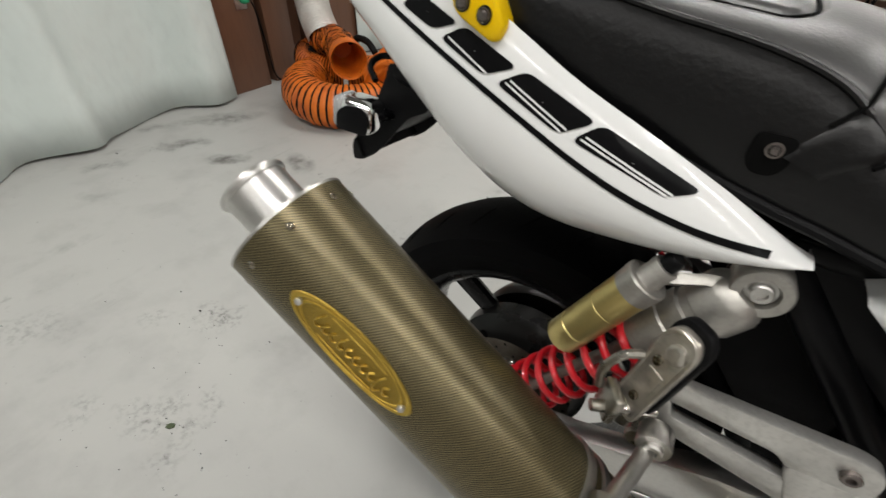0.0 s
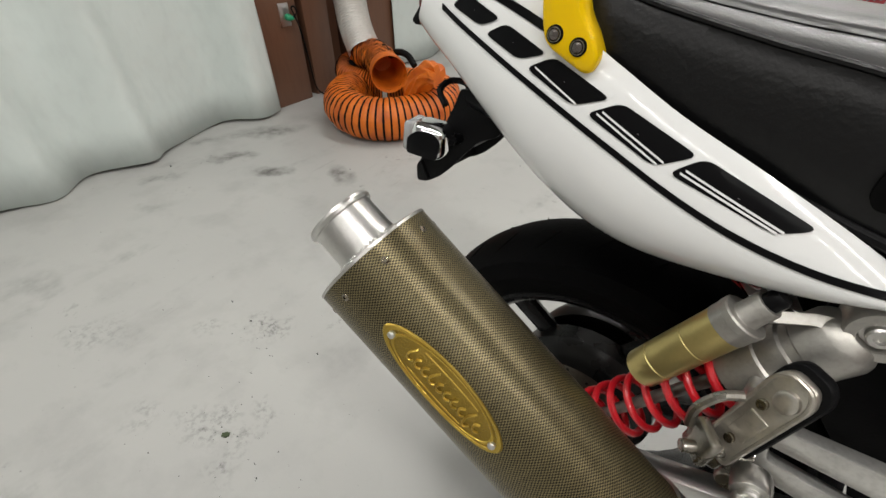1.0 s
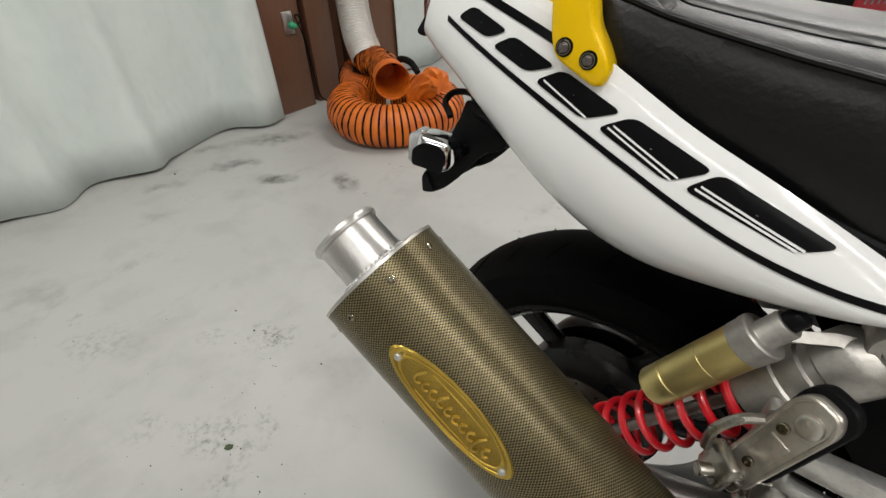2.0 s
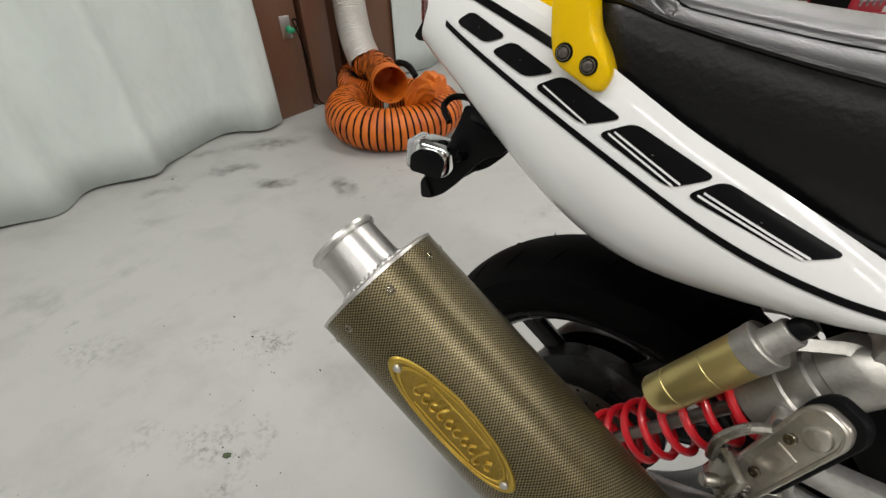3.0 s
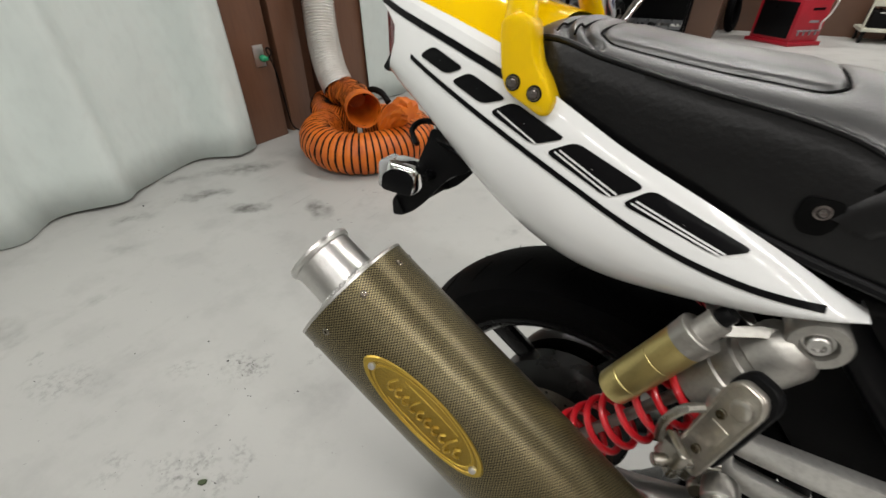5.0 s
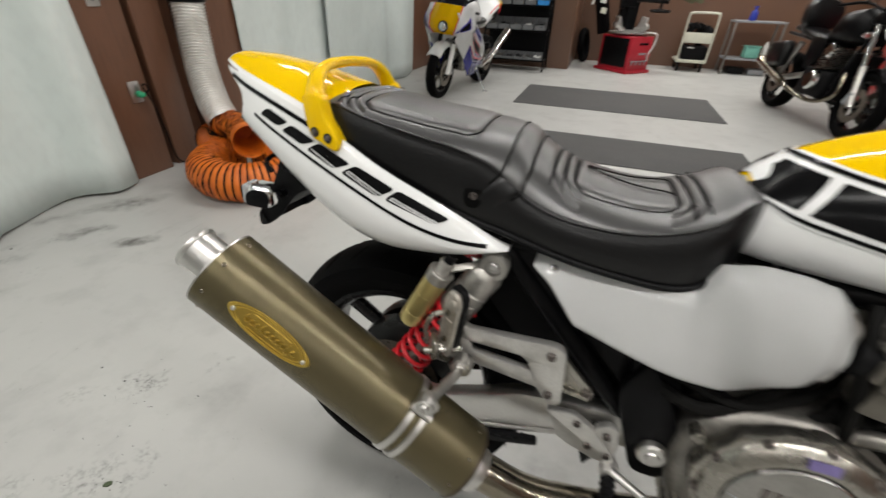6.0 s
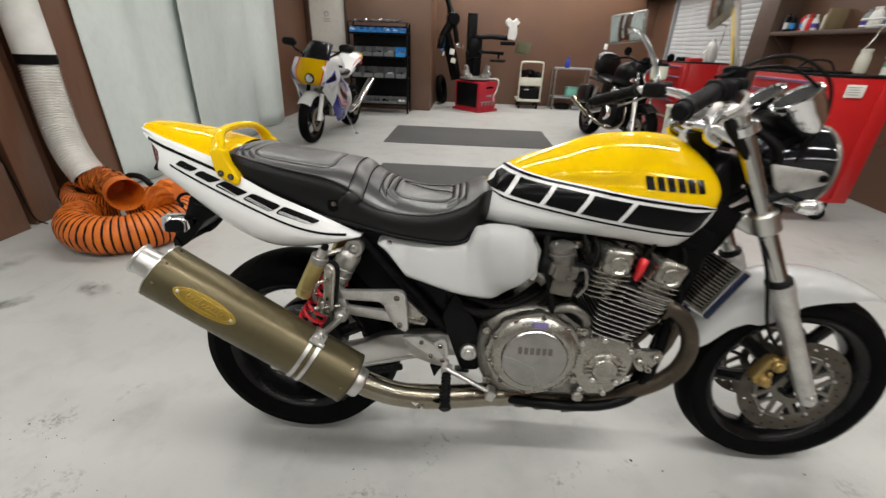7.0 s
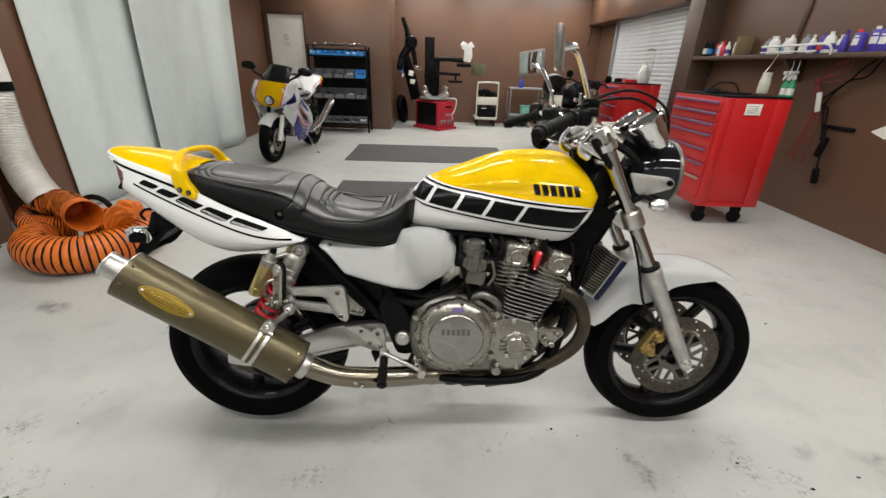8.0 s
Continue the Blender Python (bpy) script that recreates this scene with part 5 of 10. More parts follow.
for s in (-1, 1):
    for x, z in ((-0.1130, 0.8885), (-0.0895, 0.8810)):
        bm = bmesh.new()
        add_lathe(bm, [(0, 0.0042), (0.0022, 0.0040), (0.0044, 0.0030), (0.0052, 0.0014), (0.0052, -0.002), (0, -0.002)], (x, 0.1515 * s, z), (0, s, 0), 20)
        bolt_head = part("grab_bolt", bm, M_SMOKED, grab, "dark domed bolt")
        bm = bmesh.new()
        add_lathe(bm, [(0.0050, 0.0008), (0.0056, 0.0022), (0.0064, 0.0020), (0.0068, 0.0004), (0.0068, -0.002), (0.0050, -0.002)], (x, 0.1515 * s, z), (0, s, 0), 20, True)
        part("washer", bm, M_STEEL, bolt_head)
        bm = bmesh.new()
        add_lathe(bm, [(0.0066, 0.0006), (0.0080, 0.0006), (0.0083, -0.002), (0.0066, -0.002)], (x, 0.1515 * s, z), (0, s, 0), 20, True)
        part("bolt_seat", bm, M_BLACK, bolt_head)

# rear indicators on a black bracket
bm = bmesh.new()
for s in (-1, 1):
    add_plate(bm, round_poly([(-0.190, 0.765), (-0.200, 0.750), (-0.226, 0.738), (-0.250, 0.712), (-0.268, 0.689), (-0.290, 0.667), (-0.313, 0.652), (-0.332, 0.648), (-0.334, 0.674), (-0.318, 0.697), (-0.290, 0.738), (-0.270, 0.778), (-0.262, 0.802), (-0.215, 0.800)], 0.006), 0.066 * s, 0.070 * s, 0.001)
add_box(bm, (-0.255, 0, 0.718), (0.10, 0.13, 0.006), (0, -38, 0), 0.002)
add_box(bm, (-0.316, 0, 0.672), (0.03, 0.15, 0.004), (0, 60, 0), 0.001)
plate_bracket = part("plate_bracket", bm, M_PLASTIC, bike, "bent black number plate bracket")
bm = bmesh.new()
add_tube(bm, smooth_path([(-0.285, -0.07, 0.775), (-0.302, -0.06, 0.790), (-0.30, -0.04, 0.80), (-0.275, -0.035, 0.80), (-0.26, -0.05, 0.785)]), 0.0045, 8)
part("wire_loop", bm, M_WIRE, plate_bracket)
for s in (-1, 1):
    c = Vector((-0.288, 0.100 * s, 0.737))
    box_m = Matrix.Translation(c) @ pose(0, 0, 0, 0, 4, -8 * s) @ Matrix.Scale(1.18, 4)
    bm = bmesh.new()
    add_box(bm, (0.004, 0, 0), (0.046, 0.040, 0.040), bevel=0.012, seg=4)
    ind = part("rear_indicator", move(bm, box_m), M_CHROME, bike, "boxy chrome indicator with a dark side and clear lens")
    bm = bmesh.new()
    add_box(bm, (-0.020, 0, 0), (0.014, 0.036, 0.036), bevel=0.006, seg=4)
    part("indicator_lens", move(bm, box_m), M_LENS, ind)
    bm = bmesh.new()
    add_plate(bm, round_poly([(-0.018, -0.017), (0.022, -0.017), (0.025, 0.006), (0.014, 0.014), (-0.006, 0.012), (-0.018, 0.002)], 0.005), 0.019 * s, 0.0210 * s, 0.0005)
    part("side_inset", move(bm, box_m), M_BLACK, ind)
    bm = bmesh.new()
    add_tube(bm, [c + Vector((0.012, 0, 0)), c + Vector((0.030, -0.012 * s, 0.0)), Vector((-0.258, 0.068 * s, 0.735))], 0.0075, 10)
    add_lathe(bm, [(0.007, 0), (0.0135, 0), (0.0135, 0.010), (0.007, 0.010)], c + Vector((0.024, -0.010 * s, 0)), (-1, 0.3 * s, 0), 14, True)
    part("indicator_stem", bm, M_BLACK, ind)

# ---- side covers ----
VX = [0.268, 0.285, 0.300, 0.344, 0.42, 0.500, 0.518, 0.552, 0.568, 0.584, 0.612, 0.647, 0.660, 0.672]
V_TOP = [0.733, 0.746, 0.748, 0.747, 0.743, 0.744, 0.780, 0.791, 0.792, 0.792, 0.791, 0.783, 0.772, 0.752]
V_BOT = [0.726, 0.714, 0.700, 0.644, 0.624, 0.605, 0.601, 0.593, 0.591, 0.597, 0.624, 0.648, 0.657, 0.672]
V_OUT = [0.122, 0.124, 0.127, 0.133, 0.143, 0.151, 0.153, 0.158, 0.160, 0.162, 0.166, 0.170, 0.170, 0.168]


def ease(v, a, b):
    u = min(1, max(0, (v - a) / (b - a)))
    return u * u * (3 - 2 * u)


for s in (-1, 1):
    bm = bmesh.new()
    rows = []
    for x in np.concatenate([np.linspace(0.268, 0.30, 8), np.linspace(0.306, 0.64, 60), np.linspace(0.645, 0.672, 8)]):
        b, t, o = lerp(x, VX, V_BOT), lerp(x, VX, V_TOP), lerp(x, VX, V_OUT)
        row = []
        for j in range(29):
            f = j / 28
            f = 0.5 - 0.5 * math.cos(math.pi * f)
            edge = min(f, 1 - f) * (t - b)
            roll = (1 - min(1, edge / 0.012)) ** 2
            z = b + (t - b) * f
            raised = 0.018 * ease(x, 0.520 - 0.35 * (z - 0.70), 0.585 - 0.35 * (z - 0.70)) * ease(z, 0.580, 0.660) * (1 - 0.75 * ease(x, 0.632, 0.668))
            dish = 0.006 * math.exp(-((x - 0.45) / 0.07) ** 2) * f
            crown = max(0.0, 1 - (t - z) / (0.030 + 0.035 * ease(x, 0.50, 0.57)))
            brow = (0.020 + 0.014 * ease(x, 0.50, 0.57)) * (1 - math.sqrt(max(0.0, 1 - crown * crown)))
            bow = 0.004 * math.sin(math.pi * min(1, f * 1.1))
            tuck = 0.036 * (1 - f) * (1 - 0.7 * ease(x, 0.46, 0.60)) - 0.016 * ease(x, 0.50, 0.62) * max(0.0, 1 - 1.6 * f) ** 2
            row.append(bm.verts.new((x, s * (o + tuck + bow + raised - dish - 0.010 * roll - brow), z)))
        rows.append(row)
    for p, q in zip(rows, rows[1:]):
        for j in range(28):
            bm.faces.new((p[j], q[j], q[j + 1], p[j + 1]))
    bmesh.ops.solidify(bm, geom=bm.faces[:], thickness=0.004)
    cover = part("side_cover", bm, M_WHITE, bike, "white glossy side cover", 50)
    bm = bmesh.new()
    add_lathe(bm, [(0, 0.0050), (0.0030, 0.0046), (0.0060, 0.0030), (0.0072, 0.0008), (0.0076, -0.002), (0, -0.002)], (0.299, s * 0.1435, 0.727), (0, s, 0), 18)
    part("cover_bolt", bm, M_CHROME, cover)
    bm = bmesh.new()
    add_plate(bm, round_poly([(0.661, 0.770), (0.672, 0.754), (0.683, 0.738), (0.681, 0.664), (0.672, 0.650), (0.662, 0.655)], 0.006), s * 0.090, s * 0.160, 0.003)
    part("cover_collar", bm, M_ALU, cover)

# ---- frame ----
bm = bmesh.new()
for s in (-1, 1):
    y = 0.088 * s
    add_tube(bm, smooth_path([(0.20, y * 1.1, 0.742), (0.33, y * 1.15, 0.60), (0.45, y * 1.2, 0.47), (0.52, y * 1.2, 0.415), (0.60, y * 1.1, 0.31), (0.72, y, 0.262), (0.95, y, 0.262), (1.04, y * 0.9, 0.33), (1.10, y * 0.7, 0.60), (1.16, y * 0.4, 0.85)]), 0.018, 12)
    add_tube(bm, smooth_path([(-0.24, y * 0.8, 0.80), (-0.05, y, 0.760), (0.22, y * 1.05, 0.738), (0.60, y, 0.755), (0.85, y * 0.9, 0.765), (1.05, y * 0.6, 0.845), (1.15, y * 0.4, 0.90)]), 0.017, 12)
    add_tube(bm, [(0.42, y * 1.15, 0.735), (0.46, y * 1.2, 0.60), (0.52, y * 1.2, 0.43)], 0.020, 12)
    add_plate(bm, round_poly([(0.475, 0.60), (0.53, 0.52), (0.565, 0.43), (0.555, 0.35), (0.50, 0.35), (0.475, 0.42), (0.44, 0.52)], 0.02), 0.118 * s, 0.142 * s, 0.006)
add_cyl(bm, (1.12, 0, 0.90), (1.055 + 0.02, 0, 1.03), 0.032, seg=24)
add_box(bm, (1.130, 0, 0.900), (0.085, 0.150, 0.150), (0, 28, 0), 0.02)
add_cyl(bm, (0.52, -0.13, 0.417), (0.52, 0.13, 0.417), 0.026, seg=20)
add_tube(bm, smooth_path([(0.585, -0.150, 0.300), (0.66, -0.158, 0.272), (0.80, -0.158, 0.262), (0.92, -0.155, 0.272), (1.00, -0.148, 0.315), (1.035, -0.135, 0.400), (1.06, -0.11, 0.52)]), 0.015, 12)
part("frame", bm, M_BLACK, bike, "black tubular frame")
for s in (-1, 1):
    bm = bmesh.new()
    add_lathe(bm, [(0, 0.012), (0.010, 0.012), (0.012, 0.009), (0.020, 0.009), (0.0245, 0.005), (0.0255, -0.006), (0, -0.006)], (0.521, s * 0.150, 0.417), (0, s, 0), 24)
    part("pivot_cap", bm, M_ALU, bike, "round pivot cap")
# dark boxes that fill the frame triangle: air box, battery, electrics
bm = bmesh.new()
add_box(bm, (0.50, 0, 0.66), (0.30, 0.20, 0.15), bevel=0.02)
add_box(bm, (0.36, 0, 0.66), (0.14, 0.15, 0.12), bevel=0.012)
add_box(bm, (0.22, 0, 0.74), (0.30, 0.16, 0.05), bevel=0.012)
part("air_box", bm, M_PLASTIC, bike, "black air box and battery tray")
bm = bmesh.new()
rows = []
for i in range(22):
    a = radians(2 + 58 * i / 21)
    rows.append([bm.verts.new((REAR.x + (0.350 - 0.03 * v * v) * math.cos(a), 0.088 * v, REAR.z + (0.350 - 0.03 * v * v) * math.sin(a))) for v in np.linspace(-1, 1, 9)])
for p, q in zip(rows, rows[1:]):
    for j in range(8):
        bm.faces.new((p[j], q[j], q[j + 1], p[j + 1]))
bmesh.ops.solidify(bm, geom=bm.faces[:], thickness=0.004)
part("tyre_hugger", bm, M_PLASTIC, bike, "black inner tyre guard", 60)
for s in (-1, 1):
    bm = bmesh.new()
    add_plate(bm, round_poly([(0.175, 0.625), (0.195, 0.738), (0.360, 0.738), (0.520, 0.455), (0.410, 0.385), (0.336, 0.392), (0.292, 0.492), (0.225, 0.565)], 0.012), 0.070 * s, 0.075 * s, 0.001)
    part("splash_guard", bm, M_PLASTIC, bike, "black splash guard before the rear tyre")
# added boxes, near-black, close the frame gaps with painted shade
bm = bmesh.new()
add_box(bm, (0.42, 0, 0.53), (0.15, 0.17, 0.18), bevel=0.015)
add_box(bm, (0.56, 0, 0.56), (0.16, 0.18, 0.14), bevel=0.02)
part("frame_gap_filler", bm, M_SHADOW, bike, "near-black filler boxes for the shade in the frame triangle")
for s in (-1, 1):
    bm = bmesh.new()
    add_plate(bm, round_poly([(0.205, 0.750), (0.300, 0.748), (0.345, 0.650), (0.500, 0.600), (0.560, 0.500), (0.545, 0.420), (0.490, 0.470), (0.380, 0.585), (0.255, 0.690)], 0.012), 0.098 * s, 0.106 * s, 0.002)
    part("frame_panel", bm, M_BLACK, bike, "black panel over the frame triangle")
for i, p in enumerate(((0.60, 0.565), (0.65, 0.555), (0.56, 0.548))):
    bm = bmesh.new()
    add_tube(bm, smooth_path([(p[0] - 0.09, -0.12, p[1] + 0.01), (p[0], -0.145, p[1] - 0.004 * i), (p[0] + 0.08, -0.13, p[1] + 0.03), (p[0] + 0.14, -0.09, p[1] + 0.06)]), 0.008 + 0.002 * i, 8)
    part("breather_hose", bm, M_WIRE, bike, "black rubber hose over the gearbox")
bm = bmesh.new()
add_tube(bm, smooth_path([(0.72, -0.12, 0.585), (0.775, -0.145, 0.57), (0.815, -0.14, 0.53), (0.82, -0.10, 0.49)]), 0.020, 12)
part("breather_hose", bm, M_WIRE, bike, "thick black rubber hose beside the cylinders")

# swingarm, chain side, rear brake
for s in (-1, 1):
    bm = bmesh.new()
    add_plate(bm, round_poly([(0.53, 0.445), (0.44, 0.455), (0.334, 0.447), (0.276, 0.438), (0.21, 0.406), (0.12, 0.372), (0.0, 0.345), (-0.070, 0.338), (-0.075, 0.290), (0.0, 0.278), (0.14, 0.302), (0.26, 0.335), (0.38, 0.372), (0.53, 0.385)], 0.016, 4), 0.088 * s, 0.126 * s, 0.010)
    arm = part("swingarm", bm, M_ALU, bike, "silver aluminium swingarm")
    bm = bmesh.new()
    add_bar(bm, (0.17, 0.317), (0.40, 0.384), 0.012, 0.126 * s, 0.1295 * s, 0.002)
    part("swingarm_rib", bm, M_ALU, arm)
    bm = bmesh.new()
    add_lathe(bm, [(0, 0.018), (0.012, 0.018), (0.014, 0.012), (0.022, 0.012), (0.024, 0.0), (0, 0.0)], (REAR.x, s * 0.126, REAR.z), (0, s, 0), 6)
    part("axle_nut", bm, M_ALU, arm)
bm = bmesh.new()
add_plate(bm, round_poly([(0.20, 0.318), (0.33, 0.350), (0.335, 0.334), (0.30, 0.322), (0.24, 0.305)], 0.006), -0.140, -0.128, 0.002)
for i in range(4):
    add_cyl(bm, (0.235 + 0.023 * i, -0.128, 0.322 + 0.006 * i), (0.235 + 0.023 * i, -0.1425, 0.322 + 0.006 * i), 0.005, seg=10)
part("chain_guide", bm, M_PLASTIC, bike)
for z0, z1 in ((0.41, 0.455), (0.22, 0.385)):
    bm = bmesh.new()
    for k in range(64):
        add_box(bm, Vector((0.02, 0.105, z0)).lerp(Vector((0.55, 0.105, z1)), k / 63), (0.010, 0.012, 0.014), bevel=0.003, seg=1)
    part("drive_chain", bm, M_STEEL, bike, "steel drive chain")
bm = bmesh.new()
add_lathe(bm, [(0.03, -0.004), (0.112, -0.004), (0.118, -0.001), (0.118, 0.001), (0.112, 0.004), (0.03, 0.004)], REAR + Vector((0, 0.090, 0)), (0, 1, 0), 44, True)
add_lathe(bm, [(0.03, -0.045), (0.118, -0.045), (0.124, -0.03), (0.120, -0.005), (0.03, -0.005)], REAR + Vector((0, 0.090, 0)), (0, 1, 0), 44, True)
part("sprocket", bm, M_HUB, rear_wheel, "dark rear sprocket and its carrier")
bm = bmesh.new()
add_box(bm, (0.055, -0.115, 0.275), (0.085, 0.05, 0.05), (0, 30, 0), 0.012, 3)
add_box(bm, (0.10, -0.105, 0.30), (0.06, 0.02, 0.03), (0, 20, 0), 0.005)
part("rear_caliper", bm, M_BLACK, bike)
bm = bmesh.new()
add_lathe(bm, [(0.05, -0.060), (0.070, -0.060), (0.084, -0.055), (0.112, -0.044), (0.124, -0.032), (0.126, 0.0), (0.05, 0.02)], REAR, (0, 1, 0), 48, True)
drum = part("cush_drum", bm, M_HUB, rear_wheel, "dark hub drum with slots")
for k in range(5):
    bm = bmesh.new()
    add_plate(bm, round_poly([(-0.014, 0.080), (0.014, 0.080), (0.018, 0.104), (-0.018, 0.104)], 0.008), -0.062, -0.050, 0.001, Matrix.Translation(REAR) @ pose(0, 0, 0, 0, 72 * k + 20, 0))
    part("slot", bm, M_SHADOW, drum)

# ---- engine ----
CL = Vector((0.690, -0.205, 0.452))
bm = bmesh.new()
add_plate(bm, round_poly([(0.548, 0.505), (0.60, 0.560), (0.70, 0.580), (0.79, 0.560), (0.84, 0.520), (0.955, 0.500), (0.985, 0.440), (0.955, 0.350), (0.90, 0.300), (0.62, 0.290), (0.56, 0.335), (0.540, 0.42)], 0.04, 4), -0.165, 0.165, 0.02)
# crankcase takes the darker zinc for the shadow round the bright covers
crank = part("engine", bm, M_DULL, bike, "silver air-cooled four-cylinder engine", 45)
bm = bmesh.new()
n = 64
pts = []
for k in range(n):
    a = 2 * math.pi * k / n
    r = 0.124 + 0.0045 * (math.cos(8 * a + 0.4) > 0.55)
    pts.append((CL.x + r * math.cos(a), CL.z + r * math.sin(a) * 1.0))
add_plate(bm, pts, -0.168, -0.196, 0.004)
add_lathe(bm, [(0.118, 0.0), (0.112, 0.010), (0.100, 0.018), (0.090, 0.020), (0.0875, 0.0195), (0.0875, 0.012), (0, 0.012)], CL + Vector((0, 0.012, 0)), (0, -1, 0), 64)
clutch = part("clutch_cover", bm, M_CAST, crank, "round cast clutch cover with bolts round the edge")
bm = bmesh.new()
add_lathe(bm, [(0.0855, 0.0), (0.0855, 0.013), (0.083, 0.016), (0.072, 0.0175), (0, 0.0185)], CL + Vector((0, 0.004, 0)), (0, -1, 0), 64)
part("cover_cap", bm, material("polished_cap", (0.36, 0.352, 0.335), 0.24, 1.0, spot=0.5, spot_scale=22, grain=0.25, grain_scale=160, tint=(0.24, 0.235, 0.22)), clutch, "smooth silver cover cap, scratched")
for k in range(10):
    bm = bmesh.new()
    a = 2 * math.pi * (k + 0.3) / 10
    bolt(bm, CL + Vector((0.1165 * math.cos(a), 0.007, 0.1165 * math.sin(a))), 0.0065, (0, -1, 0), 0.005)
    part("cover_bolt", bm, M_SMOKED, clutch)
bm = bmesh.new()
for i in range(6):
    add_box(bm, CL + Vector((-0.040 + 0.0155 * i, -0.0145, 0.028)), (0.010, 0.0012, 0.019))
part("lettering_bar", bm, M_SMOKED, clutch)
bm = bmesh.new()
add_tube(bm, smooth_path([CL + Vector((-0.080, -0.0125, 0.006)), CL + Vector((-0.045, -0.0140, -0.002)), CL + Vector((-0.005, -0.0148, -0.022)), CL + Vector((0.010, -0.0142, -0.050)), CL + Vector((0.014, -0.0128, -0.078))]), 0.0012, 6)
part("scratch", bm, M_GREYPL, clutch)
bm = bmesh.new()
add_box(bm, CL + Vector((0.004, -0.0095, 0.103)), (0.036, 0.0012, 0.015), (-14, 0, 0))
part("sticker", bm, material("faded_violet", (0.16, 0.13, 0.30), 0.5, spot=0.4, spot_scale=60), clutch, "small violet sticker")
# pickup cover and lower crankcase details
bm = bmesh.new()
add_plate(bm, round_poly([(0.800, 0.500), (0.870, 0.515), (0.940, 0.500), (0.958, 0.440), (0.945, 0.375), (0.905, 0.330), (0.845, 0.330), (0.815, 0.370), (0.800, 0.43)], 0.02, 3), -0.163, -0.182, 0.005)
add_lathe(bm, [(0.050, 0.0), (0.048, 0.008), (0.044, 0.011), (0.035, 0.011), (0.033, 0.017), (0.031, 0.0185), (0, 0.0185)], (0.885, -0.178, 0.415), (0, -1, 0), 36)
for k in range(3):
    for q in (-1, 1):
        add_box(bm, (0.885 + 0.043 * q, -0.1925, 0.415 + 0.013 * (k - 1)), (0.020, 0.006, 0.006), bevel=0.002)
pick = part("pickup_cover", bm, M_CAST, crank, "cast ignition cover")
for x, z in ((0.815, 0.49), (0.872, 0.505), (0.945, 0.475), (0.95, 0.39), (0.895, 0.335), (0.83, 0.345), (0.885, 0.457), (0.856, 0.385), (0.918, 0.380)):
    bm = bmesh.new()
    bolt(bm, (x, -0.184 if abs(x - 0.885) > 0.04 or z > 0.47 or z < 0.36 else -0.194, z), 0.007, (0, -1, 0), 0.005)
    part("case_bolt", bm, M_ALU, crank)
rng = random.Random(21)
for i in range(9):
    bm = bmesh.new()
    x, z = 0.804 + 0.018 * i, 0.512 - 0.004 * i
    add_box(bm, (x, -0.158, z), (0.009, 0.026, 0.034 + 0.006 * (i % 2)), (0, rng.uniform(-3, 3), 0), 0.004)
    part("case_rib", bm, M_CAST, crank)
for x, z, r in ((0.818, 0.520, 0.011), (0.968, 0.468, 0.012), (0.925, 0.520, 0.010), (0.565, 0.505, 0.011), (0.575, 0.345, 0.011)):
    bm = bmesh.new()
    add_lathe(bm, [(0, 0.010), (r * 0.5, 0.010), (r * 0.55, 0.006), (r, 0.005), (r * 1.1, -0.02), (0, -0.02)], (x, -0.170, z), (0, -1, 0), 16)
    part("case_boss", bm, M_CAST, crank)
bm = bmesh.new()
for i, (x, z) in enumerate(((0.805, 0.455), (0.803, 0.415), (0.808, 0.375))):
    add_box(bm, (x, -0.175, z), (0.02, 0.03, 0.022), bevel=0.005)
add_box(bm, (0.75, 0, 0.285), (0.36, 0.26, 0.04), bevel=0.015)
add_cyl(bm, (0.83, -0.10, 0.315), (0.83, -0.185, 0.315), 0.016, seg=16, edge=0.003)
part("sump", bm, M_CAST, crank)
# cylinder block leaning forward, with thin cooling fins
TILTED = pose(0.886, 0, 0.500, 0, 16, 0)


def fin(bm, z, x0, x1, w, th=0.0030):
    m = TILTED
    poly = round_poly([(x0, -w), (x1, -w), (x1, w), (x0, w)], 0.025, 3)
    a = [bm.verts.new(m @ Vector((x, y, z))) for x, y in poly]
    b = [bm.verts.new(m @ Vector((x, y, z + th))) for x, y in poly]
    k = len(poly)
    bm.faces.new(a[::-1])
    bm.faces.new(b)
    for i in range(k):
        bm.faces.new((a[i], a[(i + 1) % k], b[(i + 1) % k], b[i]))


# core coloured near-black to give the shade between the fins
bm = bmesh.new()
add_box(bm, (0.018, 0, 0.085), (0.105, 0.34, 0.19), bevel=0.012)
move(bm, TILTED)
block = part("cylinder_block", bm, M_SHADOW, crank, "cylinder core, coloured dark for the shade between the fins")
for i in range(12):
    bm = bmesh.new()
    f = i / 11
    fin(bm, 0.008 + 0.0136 * i, -0.056 - 0.036 * f, 0.058 + 0.030 * min(1, 1.6 * f), 0.182 + 0.010 * f, 0.0028)
    part("cooling_fin", bm, M_ALU, block)
